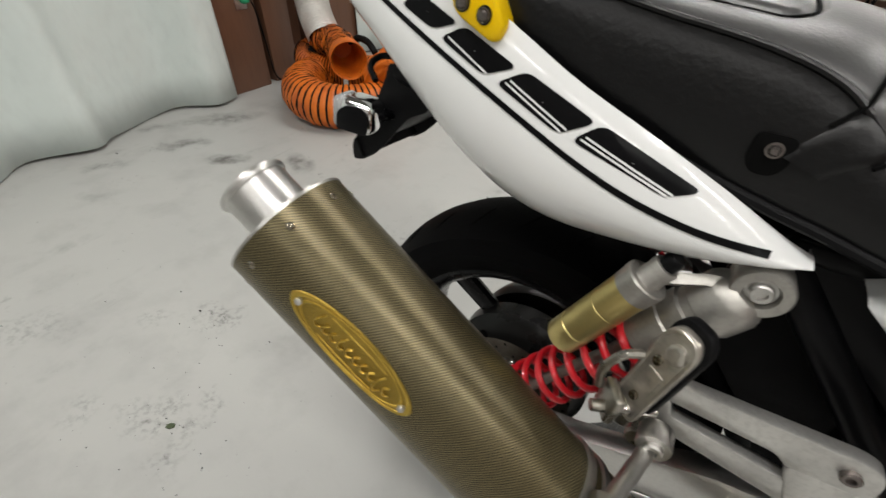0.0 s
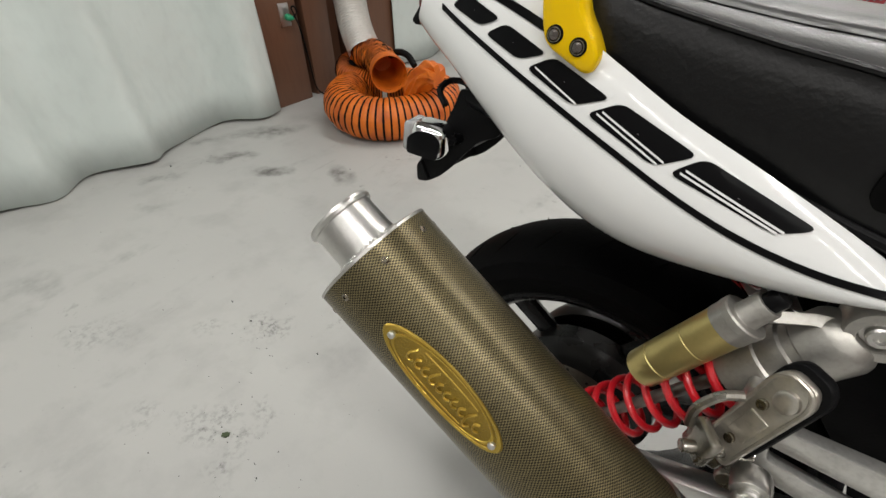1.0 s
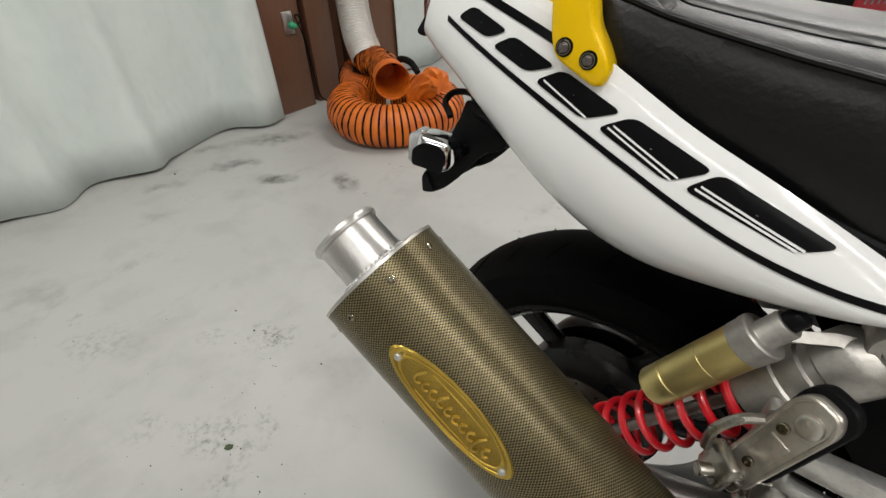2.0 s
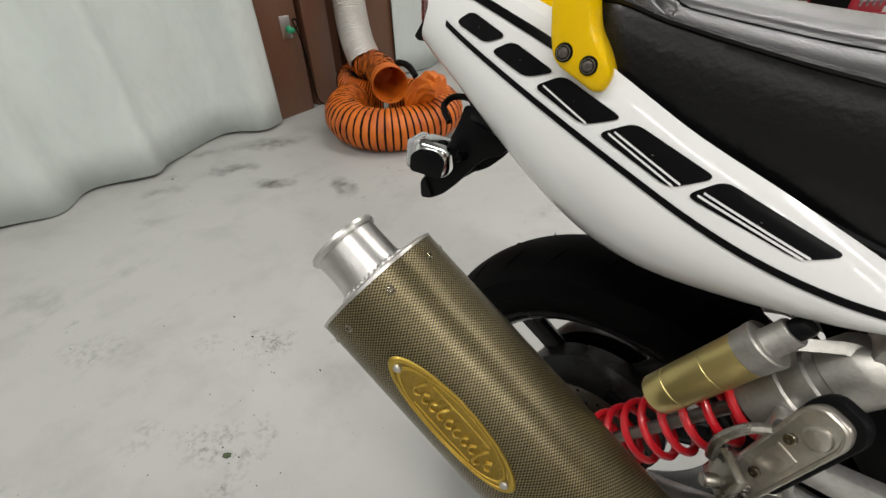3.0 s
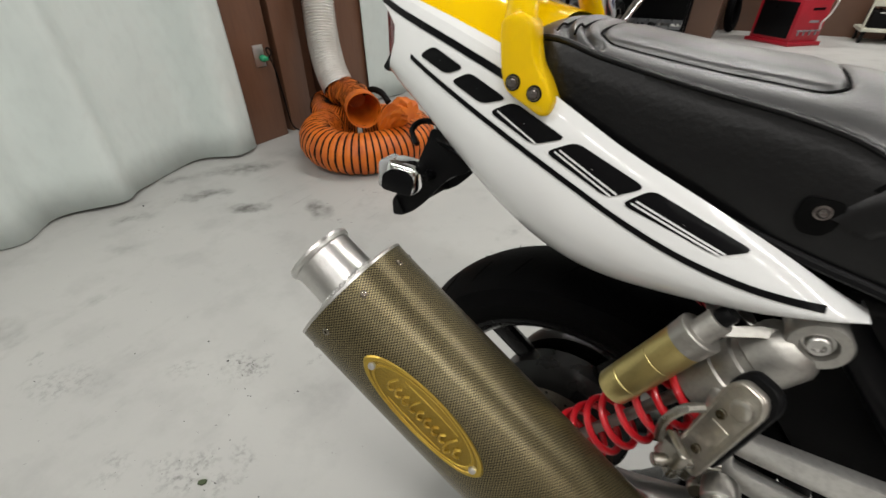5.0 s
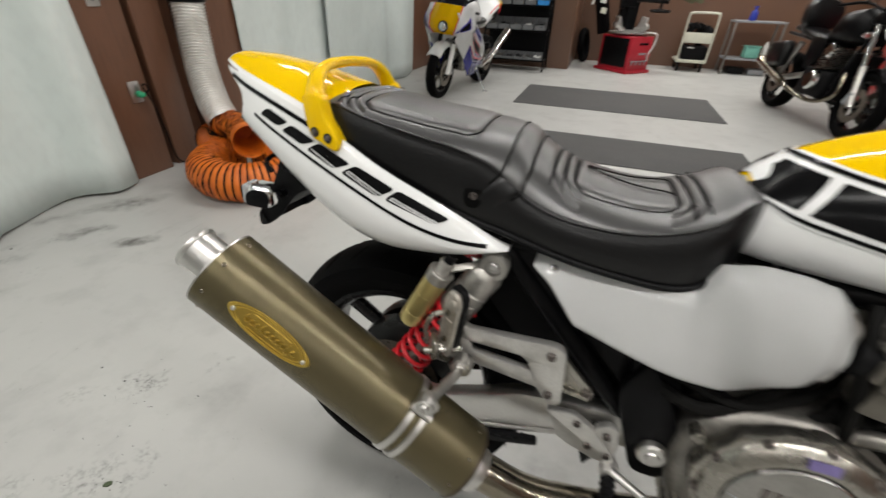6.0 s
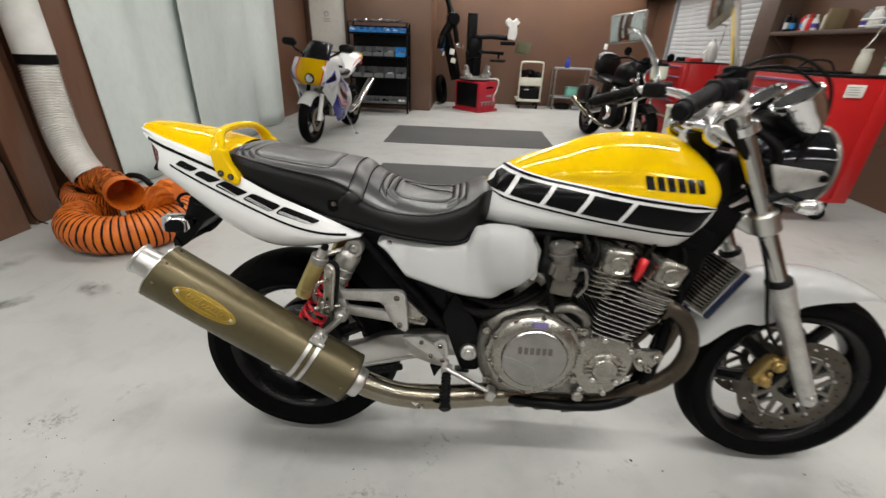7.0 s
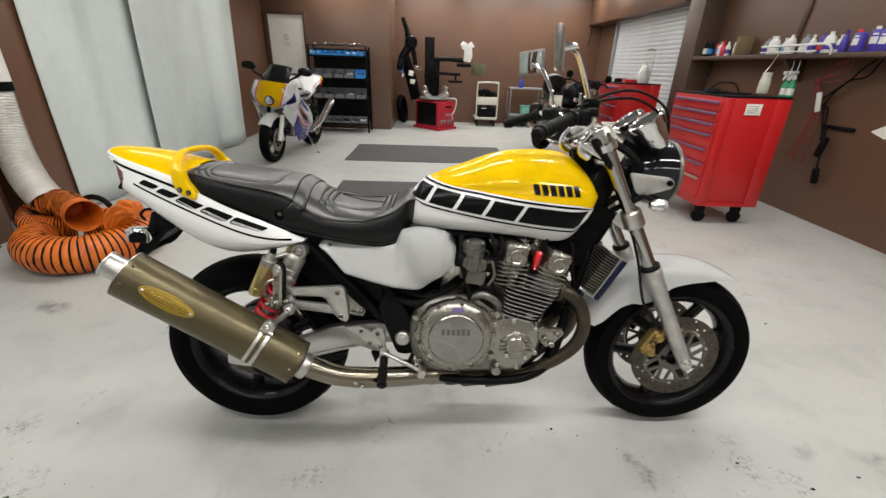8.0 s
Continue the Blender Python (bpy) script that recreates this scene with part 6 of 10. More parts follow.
# cylinder head in two banks, with camshaft ends
for cam_x, cam_z, lean_deg, name in ((0.860, 0.727, 6, "intake_head"), (0.988, 0.703, 18, "exhaust_head")):
    base = Vector((cam_x, 0, cam_z))
    bm = bmesh.new()
    m = Matrix.Translation(base) @ pose(0, 0, 0, 0, lean_deg, 0) @ Matrix.Translation((0, 0, -0.052))
    add_box(bm, (0, 0, 0.012), (0.070, 0.36, 0.075), bevel=0.012)
    add_box(bm, (0, 0, 0.058), (0.066, 0.385, 0.036), bevel=0.014, seg=3)
    for s in (-1, 1):
        add_box(bm, (0, s * 0.191, 0.056), (0.068, 0.026, 0.064), bevel=0.013, seg=3)
    head = part(name, move(bm, m), M_CAST, crank, "cast cylinder head bank with a camshaft cover")
    for i in range(6):
        bm = bmesh.new()
        poly = round_poly([(-0.050, -0.194), (0.050, -0.194), (0.050, 0.194), (-0.050, 0.194)], 0.02, 3)
        z = -0.046 + 0.0135 * i
        a = [bm.verts.new((x, y, z)) for x, y in poly]
        b = [bm.verts.new((x, y, z + 0.0028)) for x, y in poly]
        bm.faces.new(a[::-1])
        bm.faces.new(b)
        for k in range(len(poly)):
            bm.faces.new((a[k], a[(k + 1) % len(poly)], b[(k + 1) % len(poly)], b[k]))
        part("cooling_fin", move(bm, m), M_CAST, head)
    for s in (-1, 1):
        bm = bmesh.new()
        add_lathe(bm, [(0.016, 0.0), (0.023, 0.0), (0.023, 0.003), (0.020, 0.005), (0.016, 0.001), (0, 0.0005)], (0, s * 0.204, 0.050), (0, s, 0), 28)
        part("cam_plug", move(bm, m), M_CAST, head, "round camshaft end plug")
bm = bmesh.new()
add_tube(bm, smooth_path([(0.925, -0.150, 0.655), (0.927, -0.165, 0.690), (0.930, -0.168, 0.715), (0.938, -0.160, 0.726)]), [0.010] * 12 + [0.011] * 12 + [0.007], 12)
part("plug_cap", bm, M_RED, crank, "red spark plug cap")
bm = bmesh.new()
for x in (0.965, 1.005):
    bolt(bm, (1.0 + (x - 0.985), -0.170, 0.435 if x < 1 else 0.45), 0.010, (0, -1, 0), 0.008)
add_plate(bm, round_poly([(0.955, 0.470), (1.035, 0.468), (1.045, 0.450), (1.005, 0.405), (0.985, 0.40), (0.962, 0.43)], 0.012), -0.150, -0.168, 0.004)
bolt(bm, (1.004, -0.170, 0.415), 0.010, (0, -1, 0), 0.008)
part("engine_mount", bm, M_CAST, bike, "silver engine mount plate")
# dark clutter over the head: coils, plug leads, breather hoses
# added sheet, near-black, stands in for the shade under the tank
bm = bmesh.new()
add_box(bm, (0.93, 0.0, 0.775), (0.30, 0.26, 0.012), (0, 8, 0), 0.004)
part("tank_gap_filler", bm, M_SHADOW, bike, "near-black filler sheet for the shade under the tank")
# filler blocks: the dark behind the steering head, put in as near-black colour
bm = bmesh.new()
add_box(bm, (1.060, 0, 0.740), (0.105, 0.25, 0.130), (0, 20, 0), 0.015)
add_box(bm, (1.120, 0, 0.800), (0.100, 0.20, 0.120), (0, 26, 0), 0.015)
part("head_gap_filler", bm, M_SHADOW, bike, "near-black filler block for the shaded clutter behind the steering head")
for x, y in ((0.90, -0.085), (0.90, 0.085)):
    bm = bmesh.new()
    add_box(bm, (x, y, 0.765), (0.070, 0.045, 0.036), (0, 10, 0), 0.009)
    add_cyl(bm, (x + 0.03, y, 0.762), (x + 0.058, y, 0.755), 0.012, seg=14, edge=0.002)
    part("ignition_coil", bm, M_PLASTIC, bike)
for k, (x0, y0, x1, y1) in enumerate(((0.965, -0.08, 0.935, -0.145), (0.965, -0.05, 0.930, -0.05), (0.965, 0.05, 0.930, 0.05), (0.965, 0.09, 0.935, 0.14))):
    bm = bmesh.new()
    add_tube(bm, smooth_path([(0.90, y0, 0.765), (x0, y0 - 0.02, 0.778), (x0 - 0.005, y1, 0.765), (x1, y1, 0.715)]), 0.0048, 8)
    part("plug_lead", bm, M_WIRE, bike)
for k, run in enumerate((((0.79, -0.13, 0.775), (0.80, -0.155, 0.735), (0.805, -0.150, 0.690), (0.795, -0.145, 0.640), (0.760, -0.150, 0.590)), ((0.81, -0.10, 0.780), (0.825, -0.150, 0.745), (0.815, -0.165, 0.700), (0.820, -0.150, 0.625)), ((0.70, -0.13, 0.765), (0.700, -0.165, 0.700), (0.715, -0.165, 0.640), (0.735, -0.155, 0.560)), ((1.02, -0.09, 0.785), (1.045, -0.13, 0.735), (1.055, -0.12, 0.660), (1.075, -0.11, 0.600)), ((1.05, -0.06, 0.795), (1.09, -0.11, 0.760), (1.10, -0.12, 0.690)))):
    bm = bmesh.new()
    add_tube(bm, smooth_path(list(run)), 0.0055 + 0.0015 * (k % 3), 10)
    part("hose", bm, M_WIRE, bike)
bm = bmesh.new()
add_tube(bm, smooth_path([(0.735, -0.150, 0.565), (0.775, -0.168, 0.585), (0.815, -0.165, 0.560), (0.830, -0.150, 0.525)]), 0.013, 12)
part("breather_pipe", bm, M_DULL, bike)
# carburettors and intakes
for i in range(4):
    y = -0.15 + 0.10 * i
    bm = bmesh.new()
    add_cyl(bm, (0.685, y, 0.700), (0.835, y, 0.672), 0.026, seg=20, edge=0.003)
    carb = part("carburettor", bm, M_PLASTIC, bike, "black and silver carburettor")
    bm = bmesh.new()
    add_lathe(bm, [(0, 0.046), (0.020, 0.046), (0.029, 0.041), (0.031, 0.036), (0.031, 0.024), (0.036, 0.022), (0.036, 0.014), (0.031, 0.012), (0.031, -0.02), (0, -0.02)], (0.738, y, 0.712), (-0.1, 0, 1), 22)
    part("carb_top", bm, M_DULL, carb)
    bm = bmesh.new()
    add_lathe(bm, [(0.024, 0.043), (0.0325, 0.040), (0.0335, 0.032), (0.0325, 0.026), (0.024, 0.026)], (0.738, y, 0.712), (-0.1, 0, 1), 22, True)
    part("carb_ring", bm, M_DULL, carb)
    bm = bmesh.new()
    add_box(bm, (0.740, y, 0.690), (0.074, 0.066, 0.034), (0, 10, 0), 0.008)
    add_box(bm, (0.722, y - 0.034, 0.694), (0.014, 0.010, 0.040), (0, 10, 0), 0.003)
    add_box(bm, (0.764, y - 0.034, 0.700), (0.020, 0.012, 0.016), (0, 10, 0), 0.004)
    part("carb_body", bm, M_SPIDER, carb)
    for dx, dz in ((-0.024, 0.052), (0.024, 0.046)):
        bm = bmesh.new()
        bolt(bm, (0.740 + dx, y - 0.020, 0.708 + dz), 0.004, (0, 0, 1), 0.004)
        part("carb_screw", bm, M_CHROME, carb)
    bm = bmesh.new()
    add_box(bm, (0.745, y, 0.645), (0.062, 0.055, 0.050), (0, 10, 0), 0.010)
    add_box(bm, (0.735, y - 0.024, 0.680), (0.030, 0.020, 0.030), bevel=0.005)
    part("float_bowl", bm, M_SPIDER, carb)
    bm = bmesh.new()
    add_tube(bm, smooth_path([(0.77, y - 0.02, 0.69), (0.79, y - 0.035, 0.70), (0.80, y - 0.03, 0.655), (0.785, y - 0.02, 0.62)]), 0.0045, 8)
    bolt(bm, (0.755, y - 0.036, 0.675), 0.006)
    part("carb_link", bm, M_DULL, carb)

# oil cooler in front, with blue ends
bm = bmesh.new()
frame_m = pose(1.166, 0, 0.632, 0, 29, 0)
add_box(bm, (-0.002, 0, 0), (0.042, 0.19, 0.146), bevel=0.003)
cooler = part("oil_cooler", move(bm, frame_m), M_BLACK, bike, "black finned oil cooler with blue end tanks")
for i in range(15):
    bm = bmesh.new()
    add_box(bm, (-0.004, 0, -0.068 + 0.0097 * i), (0.050, 0.206, 0.0040), bevel=0.0008, seg=1)
    part("cooler_fin", move(bm, frame_m), M_SPIDER, cooler)
for s in (-1, 1):
    bm = bmesh.new()
    add_box(bm, (0.030, 0.104 * s, -0.002), (0.022, 0.016, 0.158), bevel=0.006, seg=3)
    part("end_tank", move(bm, frame_m), M_BLUE, cooler, "dark blue anodised end tank")
    bm = bmesh.new()
    for dz in (-0.077, 0.077):
        add_box(bm, (0.005, 0.104 * s, dz), (0.068, 0.012, 0.006), bevel=0.002)
    add_box(bm, (0.016, 0.105 * s, 0), (0.004, 0.010, 0.150), bevel=0.001)
    part("end_frame", move(bm, frame_m), M_ALU, cooler, "bare alloy frame round the cooler end")
    bm = bmesh.new()
    add_cyl(bm, (-0.020, 0.098 * s, -0.078), (-0.020, 0.098 * s, -0.104), 0.012, seg=6)
    part("hose_fitting", move(bm, frame_m), M_BLUE, cooler, "blue hose fitting")
for s in (-1, 1):
    bm = bmesh.new()
    add_tube(bm, smooth_path([frame_m @ Vector((-0.02, 0.098 * s, -0.095)), frame_m @ Vector((-0.03, 0.10 * s, -0.13)), (1.03, 0.09 * s, 0.48)]), 0.011, 12)
    part("cooler_hose", bm, M_WIRE, cooler)

# ---- exhaust ----
for i, y in enumerate((-0.150, -0.055, 0.055, 0.150)):
    bm = bmesh.new()
    yy = y * (1.05 if abs(y) > 0.1 else 1.0)
    add_tube(bm, smooth_path([(1.005, y, 0.600), (1.046, yy, 0.588), (1.082, yy, 0.553), (1.102, yy, 0.506), (1.105, yy, 0.458), (1.088, yy, 0.406), (1.052, yy * 0.97, 0.362), (1.000, yy * 0.90, 0.318), (0.93, yy * 0.68 - 0.03, 0.272), (0.80, yy * 0.45 - 0.07, 0.248)], 8), 0.0215, 16)
    part("header_pipe", bm, M_HEADER, bike, "brown heat-stained header pipe")
    bm = bmesh.new()
    add_lathe(bm, [(0.020, 0), (0.034, 0), (0.036, 0.004), (0.036, 0.012), (0.030, 0.016), (0.020, 0.016)], (1.008, y, 0.600), (1, 0, -0.15), 24, True)
    part("exhaust_flange", bm, M_HEADER, bike)
bm = bmesh.new()
add_tube(bm, smooth_path([(0.86, -0.085, 0.250), (0.76, -0.10, 0.248), (0.66, -0.125, 0.256)], 8), [0.046] * 6 + [0.050] * 6 + [0.040] * 4 + [0.036], 20, flat=0.7)
part("collector", bm, M_HEADER, bike, "stained exhaust collector under the engine")
MUF_R, MUF_F = Vector((-0.1957, -0.3074, 0.6949)), Vector((0.216, -0.272, 0.404))
MUF_D = (MUF_F - MUF_R).normalized()
MUF_L = (MUF_F - MUF_R).length
RAD = 0.0648
bm = bmesh.new()
add_tube(bm, smooth_path([(0.70, -0.110, 0.260), (0.60, -0.150, 0.279), (0.50, -0.190, 0.297), (0.41, -0.224, 0.317), (0.33, -0.250, 0.343), (0.27, -0.264, 0.374), tuple(MUF_F + MUF_D * -0.01)], 8), [0.036] * 8 + [0.033] * 20 + [0.0315] * 20 + [0.033], 22)
link = part("link_pipe", bm, M_STEEL, bike, "brushed stainless link pipe, slightly blued")
bm = bmesh.new()
add_lathe(bm, [(0.032, -0.004), (0.037, -0.003), (0.0385, 0.002), (0.0385, 0.024), (0.037, 0.028), (0.032, 0.030)], MUF_F + MUF_D * 0.006, MUF_D, 28, True)
part("pipe_collar", bm, M_ALU, link)
bm = bmesh.new()
add_cyl(bm, (0.345, -0.262, 0.355), (0.39, -0.262, 0.322), 0.006, seg=12, edge=0.001)
bolt(bm, (0.40, -0.262, 0.315), 0.008, (0.8, 0, -0.6), 0.006)
part("spring_hook", bm, M_CHROME, link)
UPV = (Vector((0, 0, 1)) - MUF_D * MUF_D.z).normalized()
OUT = MUF_D.cross(UPV)
OUT = OUT if OUT.y < 0 else -OUT


def muf(h, a, r=RAD):
    """A point on the sleeve: metres from the rear end, degrees from the outside upwards."""
    return MUF_R + MUF_D * h + (OUT * math.cos(radians(a)) + UPV * math.sin(radians(a))) * r


bm = bmesh.new()
uv = bm.loops.layers.uv.new("UVMap")
n, k = 72, 24
rings = [[bm.verts.new(muf(MUF_L * j / k, 360 * i / n)) for i in range(n)] for j in range(k + 1)]
for j in range(k):
    for i in range(n):
        f = bm.faces.new((rings[j][i], rings[j][(i + 1) % n], rings[j + 1][(i + 1) % n], rings[j + 1][i]))
        for lp, (di, dj) in zip(f.loops, ((0, 0), (1, 0), (1, 1), (0, 1))):
            lp[uv].uv = (2 * math.pi * RAD * (i + di) / n, MUF_L * (j + dj) / k)
muffler = part("muffler", bm, M_WEAVE, bike, "olive-brown carbon weave muffler", 60)
bm = bmesh.new()
add_lathe(bm, [(0.028, -0.0015), (RAD - 0.002, -0.0015), (RAD + 0.0006, -0.0005), (RAD + 0.0006, 0.0020), (RAD - 0.003, 0.0026), (0.028, 0.010)], MUF_R, MUF_D, 72, True)
part("rear_end_cap", bm, M_ALU, muffler, "aluminium rear end cap")
bm = bmesh.new()
add_lathe(bm, [(0, -0.006), (RAD - 0.003, -0.006), (RAD + 0.001, -0.002), (RAD + 0.001, 0.002), (RAD - 0.006, 0.004), (0.036, 0.012), (0, 0.012)], MUF_F, MUF_D, 72)
part("front_end_cap", bm, M_HEADER, muffler)
bm = bmesh.new()
add_lathe(bm, [(0.0370, 0.006), (0.0370, -0.001), (0.0352, -0.004), (0.0338, -0.008), (0.0330, -0.014), (0.0328, -0.030), (0.0328, -0.041), (0.0334, -0.0446), (0.0352, -0.0458), (0.0364, -0.0490), (0.0352, -0.0522), (0.0325, -0.0528), (0.0303, -0.0500), (0.0290, -0.040), (0.0288, 0.08), (0.0310, 0.08)], MUF_R, MUF_D, 48, True)
outlet = part("outlet_pipe", bm, M_ALU, muffler, "flared aluminium outlet pipe with a rolled rim")
bm = bmesh.new()
for i in range(44):
    a = 2 * math.pi * i / 44
    c = MUF_R + MUF_D * -0.0052 + (OUT * math.cos(a) + UPV * math.sin(a)) * 0.0356
    add_lathe(bm, [(0, 0.0026), (0.0018, 0.0020), (0.0028, 0), (0, -0.001)], c, -MUF_D + 0.6 * (OUT * math.cos(a) + UPV * math.sin(a)), 7)
part("weld_bead", bm, M_ALU, outlet)
# near-black disc in place of the shade deep inside the pipe
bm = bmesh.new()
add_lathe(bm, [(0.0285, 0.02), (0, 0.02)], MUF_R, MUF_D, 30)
part("outlet_shade", bm, M_SHADOW, outlet)
for h in (0.017, MUF_L - 0.017):
    for a in (9, 54, 98, 143, 188, 233, 278, 323):
        bm = bmesh.new()
        d = muf(h, a, 1) - muf(h, a, 0)
        add_lathe(bm, [(0, 0.0001), (0.0013, 0.0001), (0.0016, 0.0013), (0.0025, 0.0012), (0.0036, 0.0003), (0.0036, -0.001), (0, -0.001)], muf(h, a, RAD), d, 16)
        part("rivet", bm, M_STEEL, muffler)
# oval badge laid on the sleeve
B_H0, B_H1, B_A, B_W = 0.057, 0.204, 20.0, 0.0215


def badge_at(u, v, lift):
    """u along the badge from -1 to 1, v across it from -1 to 1."""
    h = (B_H0 + B_H1) / 2 + u * (B_H1 - B_H0) / 2
    return muf(h, B_A + math.degrees(v * B_W / RAD), RAD + lift)


bm = bmesh.new()
n = 48
rings = []
for f, lift in ((0.02, 0.0010), (0.45, 0.0010), (0.80, 0.0010), (0.81, 0.0018), (0.84, 0.0019), (0.85, 0.0011), (0.90, 0.0011), (0.91, 0.0020), (0.97, 0.0022), (1.0, 0.0004)):
    rings.append([bm.verts.new(badge_at(f * math.cos(2 * math.pi * i / n), f * math.sin(2 * math.pi * i / n), lift)) for i in range(n)])
bm.faces.new(rings[0]).material_index = 1
for k, (p, q) in enumerate(zip(rings, rings[1:])):
    for i in range(n):
        bm.faces.new((p[i], p[(i + 1) % n], q[(i + 1) % n], q[i])).material_index = 1 if k in (0, 1, 5) else 0
badge = part("badge", bm, [M_BADGE, M_BADGEFIELD], muffler, "oval gold badge with raised rim")
bm = bmesh.new()
for i in range(10):
    u = -0.56 + 0.125 * i
    tall, low = (0.42 if i in (0, 3, 8) else 0.20), (0.42 if i == 8 else 0.20)
    add_tube(bm, smooth_path([badge_at(u + 0.035, tall, 0.0012), badge_at(u - 0.012, 0.05, 0.0018), badge_at(u + 0.010, -low * 0.8, 0.0018), badge_at(u + 0.055, -low, 0.0014), badge_at(u + 0.09, -low * 0.5, 0.0012)], 4), 0.0017, 8, flat=0.5)
for v in (0.58, -0.58):
    add_tube(bm, [badge_at(-0.45 + 0.1 * i, v - v * 0.35 * (0.1 * i - 0.45) ** 2, 0.0011) for i in range(10)], 0.0008, 6, flat=0.6)
part("lettering_bar", bm, M_BADGE, badge)
for u in (-0.86, 0.86):
    bm = bmesh.new()
    d = badge_at(u, 0, 1) - badge_at(u, 0, 0)
    add_lathe(bm, [(0, 0.0028), (0.002, 0.0026), (0.0034, 0.0016), (0.0036, -0.001), (0, -0.001)], badge_at(u, 0, 0.0022), d, 14)
    part("badge_screw", bm, M_ALU, badge)
# strap clamp and hanger
bm = bmesh.new()
for h in (0.365, 0.386):
    add_lathe(bm, [(RAD + 0.0002, 0), (RAD + 0.0030, 0.001), (RAD + 0.0030, 0.010), (RAD + 0.0002, 0.011)], MUF_R + MUF_D * h, MUF_D, 60, True)
clamp = part("muffler_clamp", bm, M_ALU, bike, "bright twin-band muffler clamp")
bm = bmesh.new()
for a in (62,):
    p = muf(0.3805, a, RAD + 0.006)
    q = muf(0.3805, a, RAD)
    add_tube(bm, [p - MUF_D * 0.019, p + MUF_D * 0.019], 0.0065, 10)
p = muf(0.3805, 66, RAD + 0.008)
add_plate(bm, round_poly([(-0.016, -0.012), (0.016, -0.012), (0.013, 0.028), (-0.013, 0.028)], 0.006), -0.004, 0.004, 0.001, Matrix.Translation(p) @ pose(0, 0, 0, 0, 35, 0))
part("clamp_lug", bm, M_ALU, clamp)
bm = bmesh.new()
top = Vector((0.185, -0.205, 0.545))
add_tube(bm, [p + Vector((0.004, 0.004, 0.012)), top + Vector((0, 0, -0.008))], 0.0085, 12)
add_lathe(bm, [(0, -0.012), (0.014, -0.012), (0.015, -0.009), (0.015, 0.009), (0.014, 0.012), (0, 0.012)], p + Vector((0.004, 0.002, 0.014)), (0, 1, 0), 20)
add_lathe(bm, [(0, -0.012), (0.016, -0.012), (0.017, -0.009), (0.017, 0.009), (0.016, 0.012), (0, 0.012)], top, (0, 1, 0), 20)
bolt(bm, top + Vector((0, -0.012, 0)), 0.010, (0, -1, 0), 0.006)
bolt(bm, p + Vector((0.004, -0.010, 0.014)), 0.009, (0, -1, 0), 0.006)
part("hanger_link", bm, M_ALU, clamp)

# ---- passenger footrest bracket on both sides: two arms from a bolted plate ----
for s in (-1, 1):
    y0, y1 = 0.160 * s, 0.178 * s
    bm = bmesh.new()
    # upper arm, lower arm and plate are cut from one sheet, so each is laid butt to butt
    add_plate(bm, round_poly([(0.146, 0.634), (0.159, 0.634), (0.172, 0.604), (0.185, 0.599), (0.326, 0.608), (0.341, 0.604), (0.347, 0.592), (0.349, 0.560), (0.290, 0.562), (0.276, 0.573), (0.188, 0.574), (0.150, 0.580)], 0.006), y0, y1, 0.003)
    add_plate(bm, round_poly([(0.150, 0.584), (0.186, 0.576), (0.192, 0.555), (0.298, 0.546), (0.312, 0.514), (0.190, 0.530), (0.165, 0.522), (0.144, 0.534)], 0.006), y0 * 1.006, y1 * 0.996, 0.003)
    add_plate(bm, round_poly([(0.287, 0.566), (0.349, 0.572), (0.354, 0.495), (0.344, 0.486), (0.326, 0.496), (0.308, 0.516)], 0.007), y0 * 1.01, y1 * 1.006, 0.003)
    hanger = part("footrest_bracket", bm, M_SILVER, bike, "silver alloy footrest bracket with two arms")
    bm = bmesh.new()
    add_plate(bm, round_poly([(0.340, 0.584), (0.405, 0.519), (0.397, 0.499), (0.345, 0.506)], 0.006), 0.148 * s, 0.160 * s, 0.002)
    add_bar(bm, (0.352, 0.514), (0.396, 0.508), 0.008, 0.160 * s, 0.166 * s, 0.002)
    part("gusset", bm, M_CAST, hanger)
    for x, z in ((0.324, 0.589), (0.331, 0.509), (0.393, 0.517)):
        bm = bmesh.new()
        bolt(bm, (x, y1 * (1.006 if x < 0.36 else 0.90), z), 0.0078, (0, s, 0), 0.005)
        part("bracket_bolt", bm, M_SMOKED, hanger)
    # folded footpeg standing up beside the shock, its underside turned to the rear
    peg_m = Matrix.Translation((0.156, 0.205 * s, 0.621)) @ pose(0, 0, 0, 0, 0, 34 * s) @ pose(0, 0, 0, 0, 9, 0) @ Matrix.Diagonal((0.84, 0.7, 1.06, 1))
    bm = bmesh.new()
    shape = [(-0.019, -0.062), (0.019, -0.062), (0.021, 0.050), (0.012, 0.064), (-0.012, 0.064), (-0.021, 0.050)]
    add_plate(bm, round_poly(shape, 0.007), -0.006 * s, 0.005 * s, 0.002)
    loop = [Vector((x * 0.90, 0.0055 * s, z * 0.95)) for x, z in round_poly(shape, 0.007)]
    add_tube(bm, loop, 0.0022, 6, closed=True)
    add_lathe(bm, [(0, 0.006), (0.006, 0.006), (0.009, 0.0055), (0.0105, 0.004), (0.0115, -0.001), (0, -0.001)], (0.004, 0.005 * s, 0.040), (0, s, 0), 24)
    add_box(bm, (0.001, 0.0055 * s, -0.006), (0.020, 0.003, 0.034), bevel=0.001)
    peg = part("passenger_peg", move(bm, peg_m), material("worn_peg", (0.56, 0.53, 0.475), 0.36, 0.85, spot=0.6, spot_scale=30, grain=0.35, grain_scale=160, bump=0.25, bump_scale=180, tint=(0.40, 0.37, 0.32)), hanger, "folded silver passenger footpeg, scuffed")
    bm = bmesh.new()
